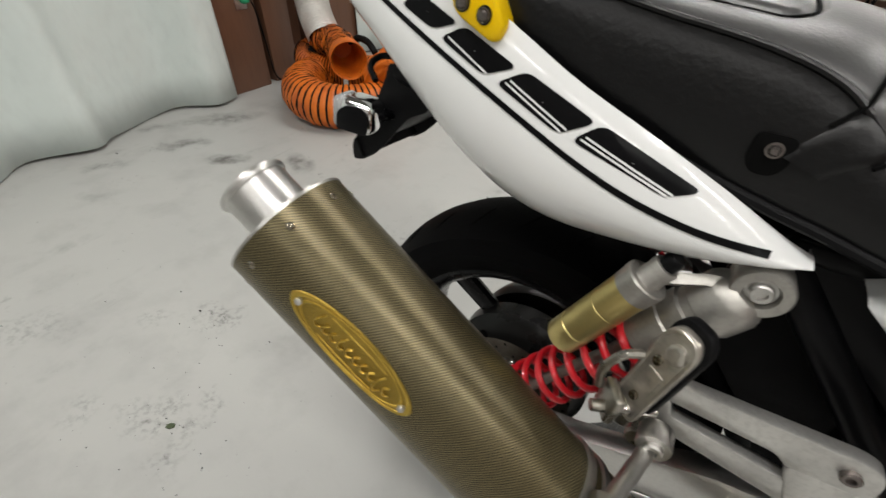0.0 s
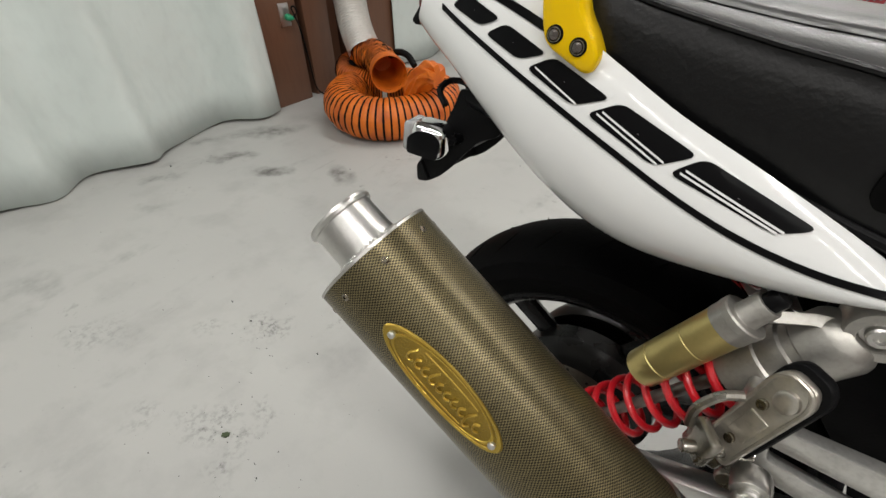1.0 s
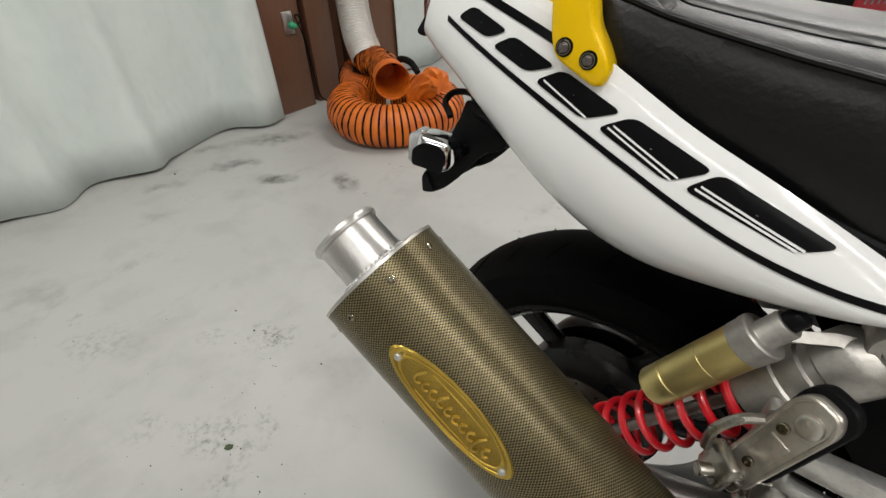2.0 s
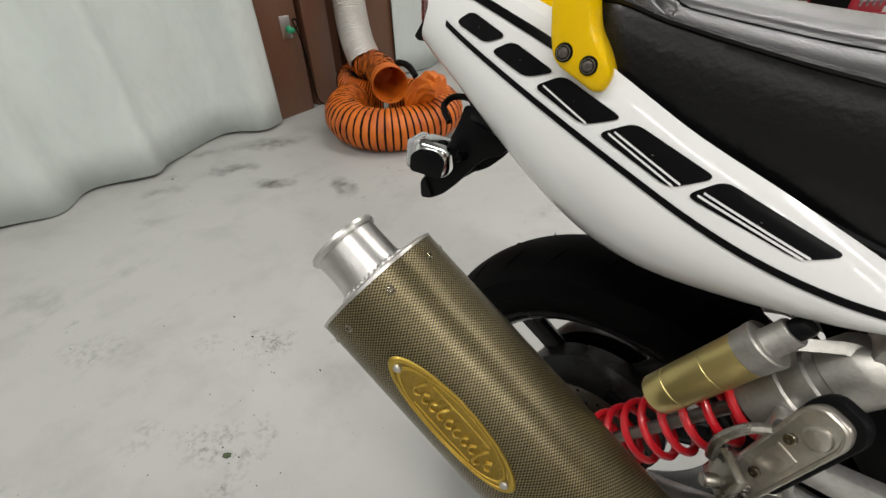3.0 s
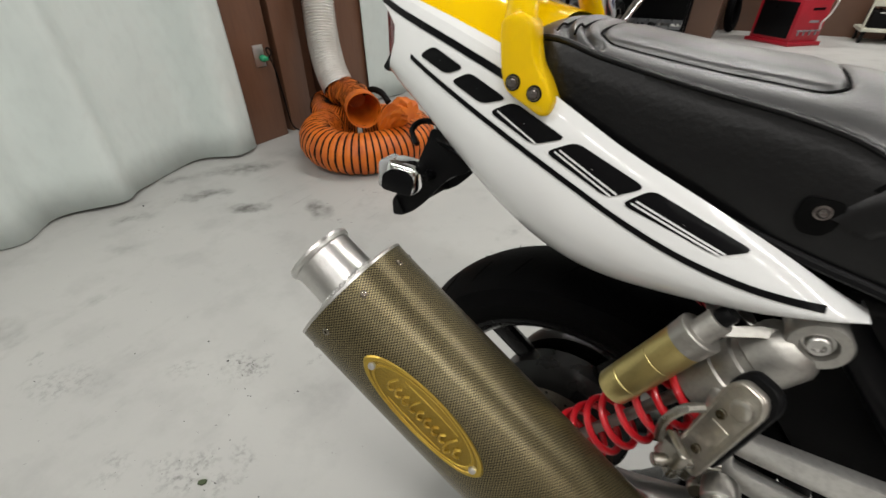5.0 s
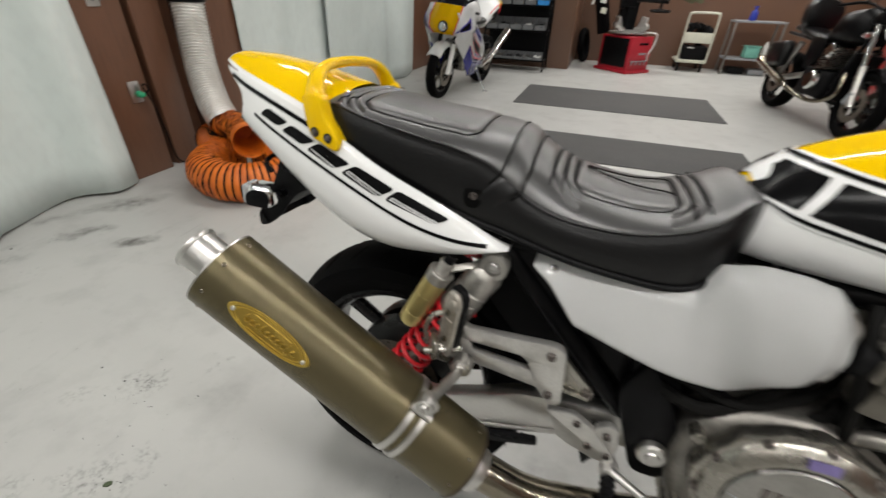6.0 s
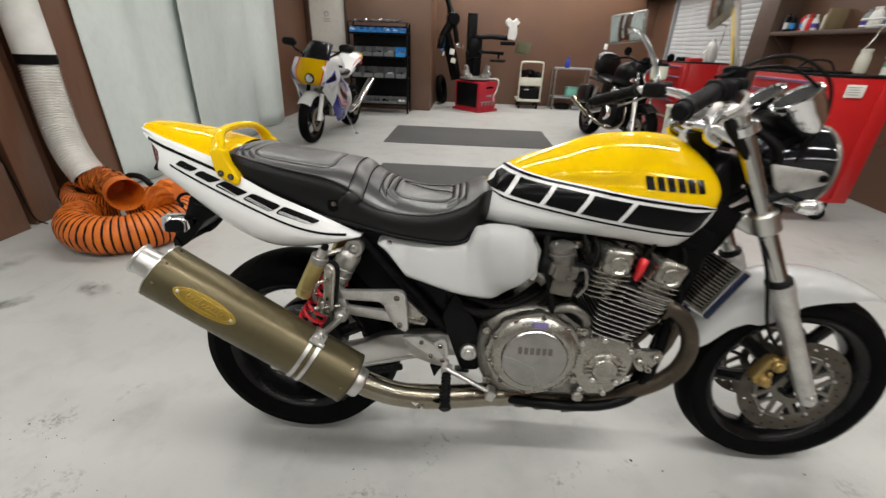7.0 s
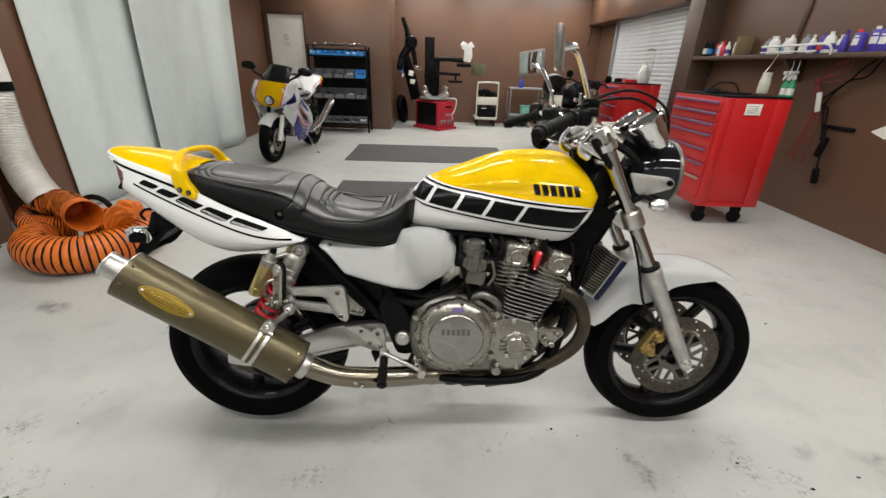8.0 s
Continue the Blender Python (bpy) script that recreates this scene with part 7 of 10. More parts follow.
    add_plate(bm, round_poly([(-0.021, -0.045), (0.023, -0.045), (0.025, 0.056), (0.014, 0.070), (-0.014, 0.070), (-0.023, 0.056)], 0.008), -0.022 * s, -0.006 * s, 0.003)
    part("peg_rubber", move(bm, peg_m), M_PLASTIC, peg, "black ribbed rubber pad")
    for dx, dz, r in ((-0.006, 0.022, 0.0055), (0.0, -0.030, 0.0055)):
        bm = bmesh.new()
        bolt(bm, (dx, 0.0055 * s, dz), r, (0, s, 0), 0.004)
        part("peg_bolt", move(bm, peg_m), M_STEEL, peg)
    bm = bmesh.new()
    add_box(bm, (0.146, 0.190 * s, 0.556), (0.030, 0.034, 0.036), (0, 8, 0), 0.006, 3)
    add_box(bm, (0.133, 0.210 * s, 0.572), (0.012, 0.034, 0.036), (0, 8, -30 * s), 0.004, 3)
    add_tube(bm, smooth_path([(0.118, 0.205 * s, 0.580), (0.116, 0.206 * s, 0.606), (0.127, 0.204 * s, 0.630), (0.142, 0.198 * s, 0.636)]), 0.0048, 8)
    add_cyl(bm, (0.118, 0.222 * s, 0.566), (0.176, 0.190 * s, 0.566), 0.0065, seg=14, edge=0.001)
    add_lathe(bm, [(0, -0.012), (0.011, -0.012), (0.0125, -0.009), (0.0125, 0.009), (0.011, 0.012), (0, 0.012)], (0.172, 0.190 * s, 0.528), (0, 1, 0), 18)
    part("peg_clevis", bm, M_CAST, peg)

# ---- rear shocks ----
for s in (-1, 1):
    top, low = Vector((0.205, 0.128 * s, 0.706)), Vector((-0.006, 0.122 * s, 0.345))
    d = (low - top).normalized()
    L = (low - top).length
    up2 = Vector((-d.z, 0, d.x))
    bm = bmesh.new()
    add_lathe(bm, [(0, -0.010), (0.0135, -0.010), (0.0145, -0.018), (0.0225, -0.018), (0.0245, -0.015), (0.0245, 0.015), (0.0225, 0.018), (0.0145, 0.018), (0.0135, 0.010), (0, 0.010)], top, (0, 1, 0), 36)
    add_lathe(bm, [(0, 0.010), (0.022, 0.012), (0.0285, 0.020), (0.0310, 0.026), (0.0310, 0.050), (0.0290, 0.052), (0.0290, 0.060), (0.0320, 0.062), (0.0320, 0.080), (0.0310, 0.083), (0.0335, 0.085), (0.0335, 0.124), (0.020, 0.126), (0, 0.126)], top, d, 32)
    shock = part("rear_shock", bm, M_SATIN, bike, "silver rear shock with a red spring and gold reservoir")
    bm = bmesh.new()
    add_lathe(bm, [(0, 0.004), (0.0045, 0.004), (0.0050, 0.008), (0.0080, 0.008), (0.0095, 0.006), (0.0095, 0.001), (0.0125, 0.001), (0.0130, -0.002), (0, -0.002)], top + Vector((0, 0.011 * s, 0)), (0, s, 0), 22)
    part("top_bolt", bm, M_ALU, shock)
    bm = bmesh.new()
    turns, h0, h1, r = 9.5, 0.112, L - 0.045, 0.0335
    pts = []
    for i in range(int(turns * 26) + 1):
        a = 2 * math.pi * i / 26
        h = h0 + (h1 - h0) * i / (turns * 26)
        pts.append(top + d * h + (up2 * math.cos(a) + Vector((0, 1, 0)) * math.sin(a)) * r)
    add_tube(bm, pts, 0.0046, 10)
    part("spring", bm, M_RED, shock, "red coil spring")
    bm = bmesh.new()
    add_cyl(bm, top + d * 0.12, top + d * (L - 0.04), 0.0075, seg=16)
    part("damper_rod", bm, M_DULL, shock)
    bm = bmesh.new()
    add_lathe(bm, [(0, L - 0.050), (0.030, L - 0.050), (0.031, L - 0.042), (0.020, L - 0.032), (0.014, L - 0.010), (0, L)], top, d, 24)
    add_lathe(bm, [(0, -0.016), (0.020, -0.016), (0.020, 0.016), (0, 0.016)], low, (0, 1, 0), 22)
    part("lower_mount", bm, M_BLACK, shock)
    # piggyback reservoir behind the shock
    r_top, r_low = Vector((0.1275, 0.150 * s, 0.699)), Vector((0.0625, 0.152 * s, 0.567))
    rd = (r_low - r_top).normalized()
    RL = (r_low - r_top).length
    bm = bmesh.new()
    add_lathe(bm, [(0, 0.028), (0.0217, 0.028), (0.0217, 0.070), (0.0212, 0.0706), (0.0212, 0.0718), (0.0217, 0.0724), (0.0217, RL - 0.032), (0.0209, RL - 0.031), (0.0209, RL - 0.029), (0.0217, RL - 0.028), (0.0215, RL - 0.004), (0.0198, RL - 0.001), (0, RL)], r_top, rd, 32)
    reservoir = part("reservoir", bm, M_GOLD, shock, "gold anodised piggyback reservoir")
    bm = bmesh.new()
    add_lathe(bm, [(0, -0.006), (0.0124, -0.006), (0.0133, -0.004), (0.0133, 0.0155), (0.0140, 0.0165), (0.0216, 0.0165), (0.0230, 0.0180), (0.0230, 0.0245), (0.0223, 0.0250), (0.0223, 0.0370), (0.0211, 0.0385), (0.0211, 0.026)], r_top, rd, 32)
    part("reservoir_head", bm, M_SATIN, reservoir)
    bm = bmesh.new()
    add_lathe(bm, [(0, -0.019), (0.008, -0.019), (0.0097, -0.016), (0.0097, -0.006), (0, -0.006)], r_top, rd, 10)
    part("adjuster", bm, M_BLACK, reservoir, "black adjuster knob")
    bm = bmesh.new()
    add_tube(bm, [r_top + rd * 0.016, r_top.lerp(top, 0.5) + rd * 0.006, top + d * 0.012], [0.0070, 0.0075, 0.0090], 4)
    part("bridge", bm, M_SATIN, shock)

# ---- rider footrest plates, pegs, brake pedal ----
for s in (-1, 1):
    bm = bmesh.new()
    add_plate(bm, round_poly([(0.335, 0.461), (0.384, 0.467), (0.425, 0.440), (0.470, 0.386), (0.458, 0.374), (0.429, 0.377), (0.381, 0.394), (0.361, 0.406)], 0.006, 3), 0.150 * s, 0.166 * s, 0.004)
    add_plate(bm, round_poly([(0.420, 0.446), (0.440, 0.461), (0.458, 0.457), (0.466, 0.420), (0.462, 0.385), (0.44, 0.40)], 0.006, 3), 0.146 * s, 0.1635 * s, 0.003)
    plate = part("footrest_plate", bm, M_SILVER, bike, "silver alloy heel plate with bolts")
    for x, z in ((0.390, 0.451), (0.416, 0.408), (0.450, 0.396), (0.442, 0.441)):
        bm = bmesh.new()
        bolt(bm, (x, 0.166 * s, z), 0.0068, (0, s, 0), 0.005)
        part("plate_bolt", bm, M_SMOKED, plate)
    bm = bmesh.new()
    add_lathe(bm, [(0, 0), (0.013, 0), (0.013, 0.016)] + [(0.0145 if i % 2 else 0.0115, 0.018 + 0.0055 * i + 0.001 * (i % 2)) for i in range(15)] + [(0.016, 0.104), (0.017, 0.110), (0.012, 0.114), (0, 0.114)], (0.462, 0.166 * s, 0.362), (0.02, s, -0.42), 18)
    part("footpeg", bm, M_PLASTIC, plate, "black ribbed rubber footpeg")
    bm = bmesh.new()
    add_box(bm, (0.462, 0.166 * s, 0.365), (0.030, 0.030, 0.028), bevel=0.006)
    part("peg_mount", bm, M_SILVER, plate)
    bm = bmesh.new()
    add_tube(bm, smooth_path([(0.462, 0.178 * s, 0.378), (0.500, 0.190 * s, 0.366), (0.545, 0.196 * s, 0.345), (0.575, 0.198 * s, 0.330)]), [0.008] * 8 + [0.0075] * 8 + [0.007] * 8 + [0.007], 12, flat=0.8)
    add_box(bm, (0.585, 0.206 * s, 0.328), (0.024, 0.036, 0.030), (0, 20, 0), 0.005)
    part("pedal", bm, M_ALU, plate, "polished brake pedal")
bm = bmesh.new()
add_plate(bm, round_poly([(0.41, 0.345), (0.425, 0.30), (0.44, 0.33), (0.46, 0.345)], 0.006), -0.12, -0.11, 0.001)
add_cyl(bm, (0.43, -0.12, 0.35), (0.43, -0.12, 0.43), 0.012, seg=12)
part("brake_cylinder", bm, M_BLACK, bike)
bm = bmesh.new()
add_tube(bm, [(0.60, 0.13, 0.29), (0.55, 0.23, 0.15), (0.52, 0.285, 0.032)], 0.011, 12)
add_box(bm, (0.515, 0.29, 0.026), (0.06, 0.04, 0.008), (-5, 0, 0), 0.003)
part("side_stand", bm, M_BLACK, bike, "black side stand")


# ---- floor things: mats, debris ----
for x0, x1, y0, y1 in ((-0.62, 1.66, 4.49, 5.74), (-0.42, 1.57, 2.67, 3.42)):
    bm = bmesh.new()
    add_box(bm, ((x0 + x1) / 2, (y0 + y1) / 2, 0.004), (x1 - x0, y1 - y0, 0.008), bevel=0.003)
    tagged(part("floor_mat", bm, M_MAT), "flat dark grey rubber mat on the concrete floor", "mat", "rubber mats")

bm = bmesh.new()
rng = random.Random(4)
spots = [(1.077, -0.084, 0.011), (1.165, -0.114, 0.006), (1.70, -0.226, 0.010), (2.087, -0.279, 0.008), (1.89, -0.322, 0.010), (2.453, 0.649, 0.012), (1.622, -0.088, 0.006), (-2.176, 0.253, 0.009), (-0.945, -0.117, 0.006), (-0.68, -0.078, 0.005), (-1.067, -0.103, 0.005)]
for x, y, r in ((-0.88, -0.11, 0.10), (-0.74, -0.38, 0.10), (-0.60, -0.38, 0.12), (1.34, -0.26, 0.08), (1.70, -0.25, 0.09), (0.22, -0.28, 0.08)):
    for _ in range(16):
        spots.append((x + rng.gauss(0, r * 0.6), y + rng.gauss(0, r * 0.6), rng.uniform(0.0006, 0.0019)))
for _ in range(45):
    spots.append((rng.uniform(-1.9, 2.6), rng.uniform(-0.6, 1.6), rng.uniform(0.0006, 0.0018)))
for x, y, r in [(x, y, r if r < 0.004 else r * 0.55) for x, y, r in spots]:
    k = rng.randint(5, 7)
    a0 = rng.uniform(0, 6)
    long = rng.uniform(1.0, 2.2)
    base = [(x + r * long * math.cos(a0 + 6.283 * i / k) * rng.uniform(0.6, 1), y + r * math.sin(a0 + 6.283 * i / k) * rng.uniform(0.6, 1)) for i in range(k)]
    lo = [bm.verts.new((px, py, 0.0002)) for px, py in base]
    hi = [bm.verts.new((x + (px - x) * 0.7, y + (py - y) * 0.7, 0.0014 + r * 0.12)) for px, py in base]
    bm.faces.new(hi)
    for i in range(k):
        bm.faces.new((lo[i], lo[(i + 1) % k], hi[(i + 1) % k], hi[i]))
tagged(part("floor_grit", bm, M_SHADOW), "small dark chips and grit scattered on the floor", "grit", kind="stuff")
bm = bmesh.new()
pts = [(0, 0), (0.012, 0.004), (0.016, 0.012), (0.010, 0.019), (0.002, 0.015), (-0.004, 0.007)]
lo = [bm.verts.new((-0.680 + x, -0.378 + y, 0.0005)) for x, y in pts]
hi = [bm.verts.new((-0.679 + x * 0.9, -0.377 + y * 0.9, 0.004)) for x, y in pts]
bm.faces.new(hi)
for i in range(6):
    bm.faces.new((lo[i], lo[(i + 1) % 6], hi[(i + 1) % 6], hi[i]))
tagged(part("leaf_scrap", bm, material("green_scrap", (0.05, 0.07, 0.03), 0.7, spot=0.4, spot_scale=80)), "small crumpled dark green leaf scrap lying on the floor", "leaf")

# ---- socket and switch on the brown panel ----
sock = thing("wall_socket", pose(-2.399, 1.262, 0.518), "metal wall socket plate with a green plug in it", "socket")
bm = bmesh.new()
add_box(bm, (0.003, 0, 0), (0.008, 0.072, 0.125), bevel=0.003)
part("plate", bm, M_ALU, sock)
bm = bmesh.new()
add_lathe(bm, [(0, 0.035), (0.012, 0.034), (0.019, 0.026), (0.020, 0.004), (0, 0.002)], (0.006, 0.012, -0.012), (1, 0.1, -0.1), 18)
add_box(bm, (0.030, 0.022, -0.016), (0.03, 0.030, 0.024), bevel=0.006)
plug = part("plug", bm, M_GREEN, sock, "green plug")
bm = bmesh.new()
add_tube(bm, smooth_path([(0.04, 0.03, -0.015), (0.05, 0.055, 0.01), (0.045, 0.05, 0.04), (0.04, 0.03, 0.035), (0.05, 0.045, -0.03), (0.03, 0.075, -0.10), (0.02, 0.10, -0.25), (0.02, 0.12, -0.45), (0.05, 0.16, -0.509)]), 0.005, 8)
part("cord", bm, M_WIRE, sock)
sw = thing("wall_switch", pose(-2.399, 1.20, 1.04), "small metal switch plate on the brown panel", "switch")
bm = bmesh.new()
add_box(bm, (0.003, 0, 0), (0.008, 0.075, 0.12), bevel=0.003)
part("plate", bm, M_ALU, sw)
bm = bmesh.new()
for dz in (-0.022, 0.022):
    add_lathe(bm, [(0, 0.006), (0.010, 0.006), (0.013, 0.003), (0.013, 0), (0, 0)], (0.006, 0, dz), (1, 0, 0), 16)
part("rocker", bm, M_GREYPL, sw)


# ---- exhaust extraction duct and orange hose ----
def ribbed(path, r, pitch, depth, black, seg=26):
    """A ribbed hose along a path: radius and material follow the ribs; black: share of each rib that is cord."""
    pts = [Vector(p) for p in path]
    run = [0.0]
    for a, b in zip(pts, pts[1:]):
        run.append(run[-1] + (b - a).length)
    n = int(run[-1] / pitch) * 6
    out, rad, mats = [], [], []
    for i in range(n + 1):
        s = run[-1] * i / n
        k = min(len(pts) - 2, max(0, int(np.searchsorted(run, s)) - 1))
        f = (s - run[k]) / max(1e-6, run[k + 1] - run[k])
        out.append(pts[k].lerp(pts[k + 1], f))
        ph = i % 6
        rad.append(r + depth * (1.0, 0.55, 0.1, 0.0, 0.1, 0.55)[ph])
        mats.append(1 if black and ph in (0, 5) else 0)
    bm = bmesh.new()
    add_tube(bm, out, rad, seg, caps=False, mats=mats)
    return bm


def puffed(path, r, pitch, puff, seed, seg=44, per=9):
    """A fabric hose drawn in by cords: puffed, wrinkled cloth between them."""
    rnd = random.Random(seed)
    pts = [Vector(p) for p in path]
    run = [0.0]
    for a, b in zip(pts, pts[1:]):
        run.append(run[-1] + (b - a).length)
    n = int(run[-1] / pitch) * per
    ring_c, tang = [], []
    for i in range(n + 1):
        s = run[-1] * i / n
        k = min(len(pts) - 2, max(0, int(np.searchsorted(run, s)) - 1))
        f = (s - run[k]) / max(1e-6, run[k + 1] - run[k])
        ring_c.append(pts[k].lerp(pts[k + 1], f))
    bm = bmesh.new()
    rings = []
    waves = None
    for i in range(n + 1):
        t = (ring_c[min(n, i + 2)] - ring_c[max(0, i - 2)]).normalized()
        side = t.cross(Vector((0, 0, 1))).normalized()
        up = side.cross(t)
        ph = (i % per) / per
        if i % per == 0 or waves is None:
            waves = [(rnd.uniform(0.0005, 0.0020), rnd.choice((5, 7, 9, 12, 15)), rnd.uniform(0, 6.28)) for _ in range(3)]
            sag = rnd.uniform(0.75, 1.25)
        swell = math.sin(math.pi * ph) ** 0.7
        ring = []
        for j in range(seg):
            a = 2 * math.pi * j / seg
            w = sum(amp * math.sin(m * a + q + 2.5 * ph) for amp, m, q in waves) * swell
            rr = r + puff * sag * swell + w + (0.0060 if i % per == 0 else 0)
            ring.append(bm.verts.new(ring_c[i] + rr * (math.cos(a) * side + math.sin(a) * up)))
        rings.append(ring)
    for i in range(n):
        for j in range(seg):
            f = bm.faces.new((rings[i][j], rings[i][(j + 1) % seg], rings[i + 1][(j + 1) % seg], rings[i + 1][j]))
            f.material_index = 1 if i % per in (0, per - 1) else 0
    return bm


duct = thing("extraction_duct", pose(0, 0, 0), "white ribbed exhaust extraction duct hanging down the wall", "duct")
bm = ribbed(smooth_path([(-2.29, 1.72, 1.00), (-2.27, 1.69, 0.80), (-2.22, 1.64, 0.59), (-2.13, 1.58, 0.43), (-2.02, 1.53, 0.315)], 12), 0.092, 0.018, 0.012, False)
part("flexible_hose", bm, M_DUCT, duct)
bm = bmesh.new()
add_lathe(bm, [(0.104, 0), (0.111, 0.002), (0.111, 0.058), (0.104, 0.06)], (-2.29, 1.72, 1.00), (0, 0.02, 1), 36, True)
part("band", bm, M_BLACK, duct, "black joint band")
bm = bmesh.new()
add_lathe(bm, [(0.106, 0), (0.106, 0.5), (0.109, 0.505), (0.109, 0.515), (0.106, 0.52), (0.106, 1.69), (0.09, 1.69), (0.09, 0)], (-2.29, 1.722, 1.058), (0, 0, 1), 36, True)
part("rigid_pipe", bm, M_WHITEPL, duct)

hose = thing("orange_hose", pose(0, 0, 0), "coiled orange fabric air hose with black cord ribs", "hose")
C = Vector((-1.675, 1.375, 0))
ring = []
for i in range(80):
    a = radians(150 + 345 * i / 79)
    rr = 0.285 + 0.012 * math.sin(3 * a)
    ring.append(C + Vector((rr * 1.03 * math.cos(a), rr * math.sin(a), 0.122 + 0.012 * math.sin(2 * a))))
part("lower_coil", puffed(ring, 0.108, 0.031, 0.007, 3, per=7), [M_ORANGE, M_WIRE], hose, angle=60)
upper = smooth_path([(-2.04, 1.545, 0.300), (-1.96, 1.535, 0.300), (-1.85, 1.480, 0.300), (-1.74, 1.405, 0.297), (-1.63, 1.320, 0.293)], 12)
part("upper_length", puffed(upper, 0.090, 0.026, 0.005, 5, per=7), [M_ORANGE, M_WIRE], hose, angle=60)
bm = ribbed(smooth_path([(-2.05, 1.56, 0.285), (-2.12, 1.47, 0.235), (-2.06, 1.40, 0.200), (-1.95, 1.41, 0.180), (-1.86, 1.46, 0.165)], 10), 0.062, 0.014, 0.010, True)
part("gathered_length", bm, [M_ORANGE, M_WIRE], hose, "gathered hose, its cords close together", 60)
end_d = (Vector(upper[-1]) - Vector(upper[-3])).normalized()
bm = bmesh.new()
add_lathe(bm, [(0.092, -0.075), (0.099, -0.066), (0.1005, -0.03), (0.100, 0.0), (0.103, 0.012), (0.100, 0.022), (0.096, 0.016), (0.088, -0.03), (0.084, -0.16), (0.06, -0.25), (0, -0.26)], upper[-1], end_d, 36)
part("open_end", bm, M_ORANGE, hose, "open orange mouth of the hose")
bm = bmesh.new()
n, k = 60, 26
grid = []
for i in range(k + 1):
    f = i / k
    row = []
    for j in range(n):
        a = 2 * math.pi * j / n
        r = (0.086 - 0.042 * f) * (1 + 0.26 * math.sin(5 * a + 6 * f) * f + 0.14 * math.sin(9 * a - 4 * f) * f + 0.05 * math.sin(14 * a + 11 * f))
        c = Vector((-1.46 + 0.17 * f, 1.36 - 0.03 * f, 0.225 + 0.115 * math.sin(f * 1.9)))
        row.append(bm.verts.new(c + Vector((0.3 * r * math.cos(a) - 0.2 * r * math.sin(a), r * math.cos(a), r * math.sin(a)))))
    grid.append(row)
for p, q in zip(grid, grid[1:]):
    for j in range(n):
        bm.faces.new((p[j], p[(j + 1) % n], q[(j + 1) % n], q[j]))
bm.faces.new(grid[-1])
part("crumpled_end", bm, M_ORANGE, hose, "crumpled loose orange fabric")
bm = bmesh.new()
add_tube(bm, smooth_path([(-1.74, 1.46, 0.345), (-1.66, 1.45, 0.376), (-1.585, 1.44, 0.368), (-1.53, 1.43, 0.325)]), 0.018, 12)
part("carry_strap", bm, M_WIRE, hose, "black carry strap")
bm = bmesh.new()
add_box(bm, (-1.36, 1.315, 0.330), (0.03, 0.02, 0.014), (10, 20, 30), 0.003)
part("buckle", bm, M_ALU, hose)

# ---- framed notice and back corner ----
notice = thing("framed_notice", pose(-2.17, 7.499, 1.50), "pale framed notice in a dark brown wooden frame", "frame")
bm = bmesh.new()
for c, s in (((-0.345, -0.02, 0), (0.055, 0.04, 1.10)), ((0.345, -0.02, 0), (0.055, 0.04, 1.10)), ((0, -0.02, 0.5225), (0.634, 0.04, 0.055)), ((0, -0.02, -0.5225), (0.634, 0.04, 0.055))):
    add_box(bm, c, s, bevel=0.004)
part("frame", bm, M_WOOD, notice)
bm = bmesh.new()
add_box(bm, (0, -0.010, 0), (0.635, 0.012, 0.99))
part("sheet", bm, M_PAPER, notice)
bm = bmesh.new()
add_lathe(bm, [(0.03, 0), (0.042, 0), (0.042, 0.001), (0.03, 0.001)], (-0.02, -0.0165, 0.12), (0, -1, 0), 24, True)
part("seal", bm, M_GREYPL, notice)
for i, w in enumerate((0.12, 0.10, 0.12)):
    bm = bmesh.new()
    add_box(bm, (-0.02, -0.0168, 0.045 - 0.022 * i), (w, 0.001, 0.007))
    part("text_bar", bm, M_GREYPL, notice)


# ---- storage rack with bins ----
def bin_box(bm, c, w, d, h):
    """An open-fronted storage bin."""
    x, y, z = c
    t = 0.004
    add_box(bm, (x, y, z + t / 2), (w, d, t))
    for sx in (-1, 1):
        add_plate(bm, [(-d / 2, 0), (d / 2, 0), (d / 2, h), (-d / 4, h), (-d / 2, h * 0.45)], -t / 2, t / 2, 0, Matrix.Translation((x + sx * (w / 2 - t / 2), y, z)) @ pose(0, 0, 0, 0, 0, 90))
    add_box(bm, (x, y + d / 2 - t / 2, z + h / 2), (w, t, h))
    add_box(bm, (x, y - d / 2 + t / 2, z + h * 0.22), (w, t, h * 0.44))


rack = thing("storage_rack", pose(-1.145, 7.13, 0), "black steel storage rack on castors with parts bins", "rack")
for sx in (-1, 1):
    for sy in (-1, 1):
        bm = bmesh.new()
        add_box(bm, (0.51 * sx, 0.19 * sy, 0.78), (0.03, 0.03, 1.44), bevel=0.003)
        part("upright", bm, M_BLACK, rack)
        bm = bmesh.new()
        add_lathe(bm, [(0, -0.012), (0.03, -0.012), (0.032, -0.008), (0.032, 0.008), (0.03, 0.012), (0, 0.012)], (0.51 * sx, 0.19 * sy, 0.032), (1, 0, 0), 18)
        part("castor", bm, M_PLASTIC, rack)
for z in (0.16, 0.60, 0.95, 1.32):
    bm = bmesh.new()
    add_box(bm, (0, 0, z), (1.0, 0.37, 0.022), bevel=0.003)
    add_box(bm, (0, -0.185, z + 0.015), (1.0, 0.012, 0.05), bevel=0.002)
    part("shelf", bm, M_BLACK, rack)
bm = bmesh.new()
add_box(bm, (0, 0.19, 0.80), (1.0, 0.006, 1.3))
part("back_panel", bm, M_BLACK, rack)
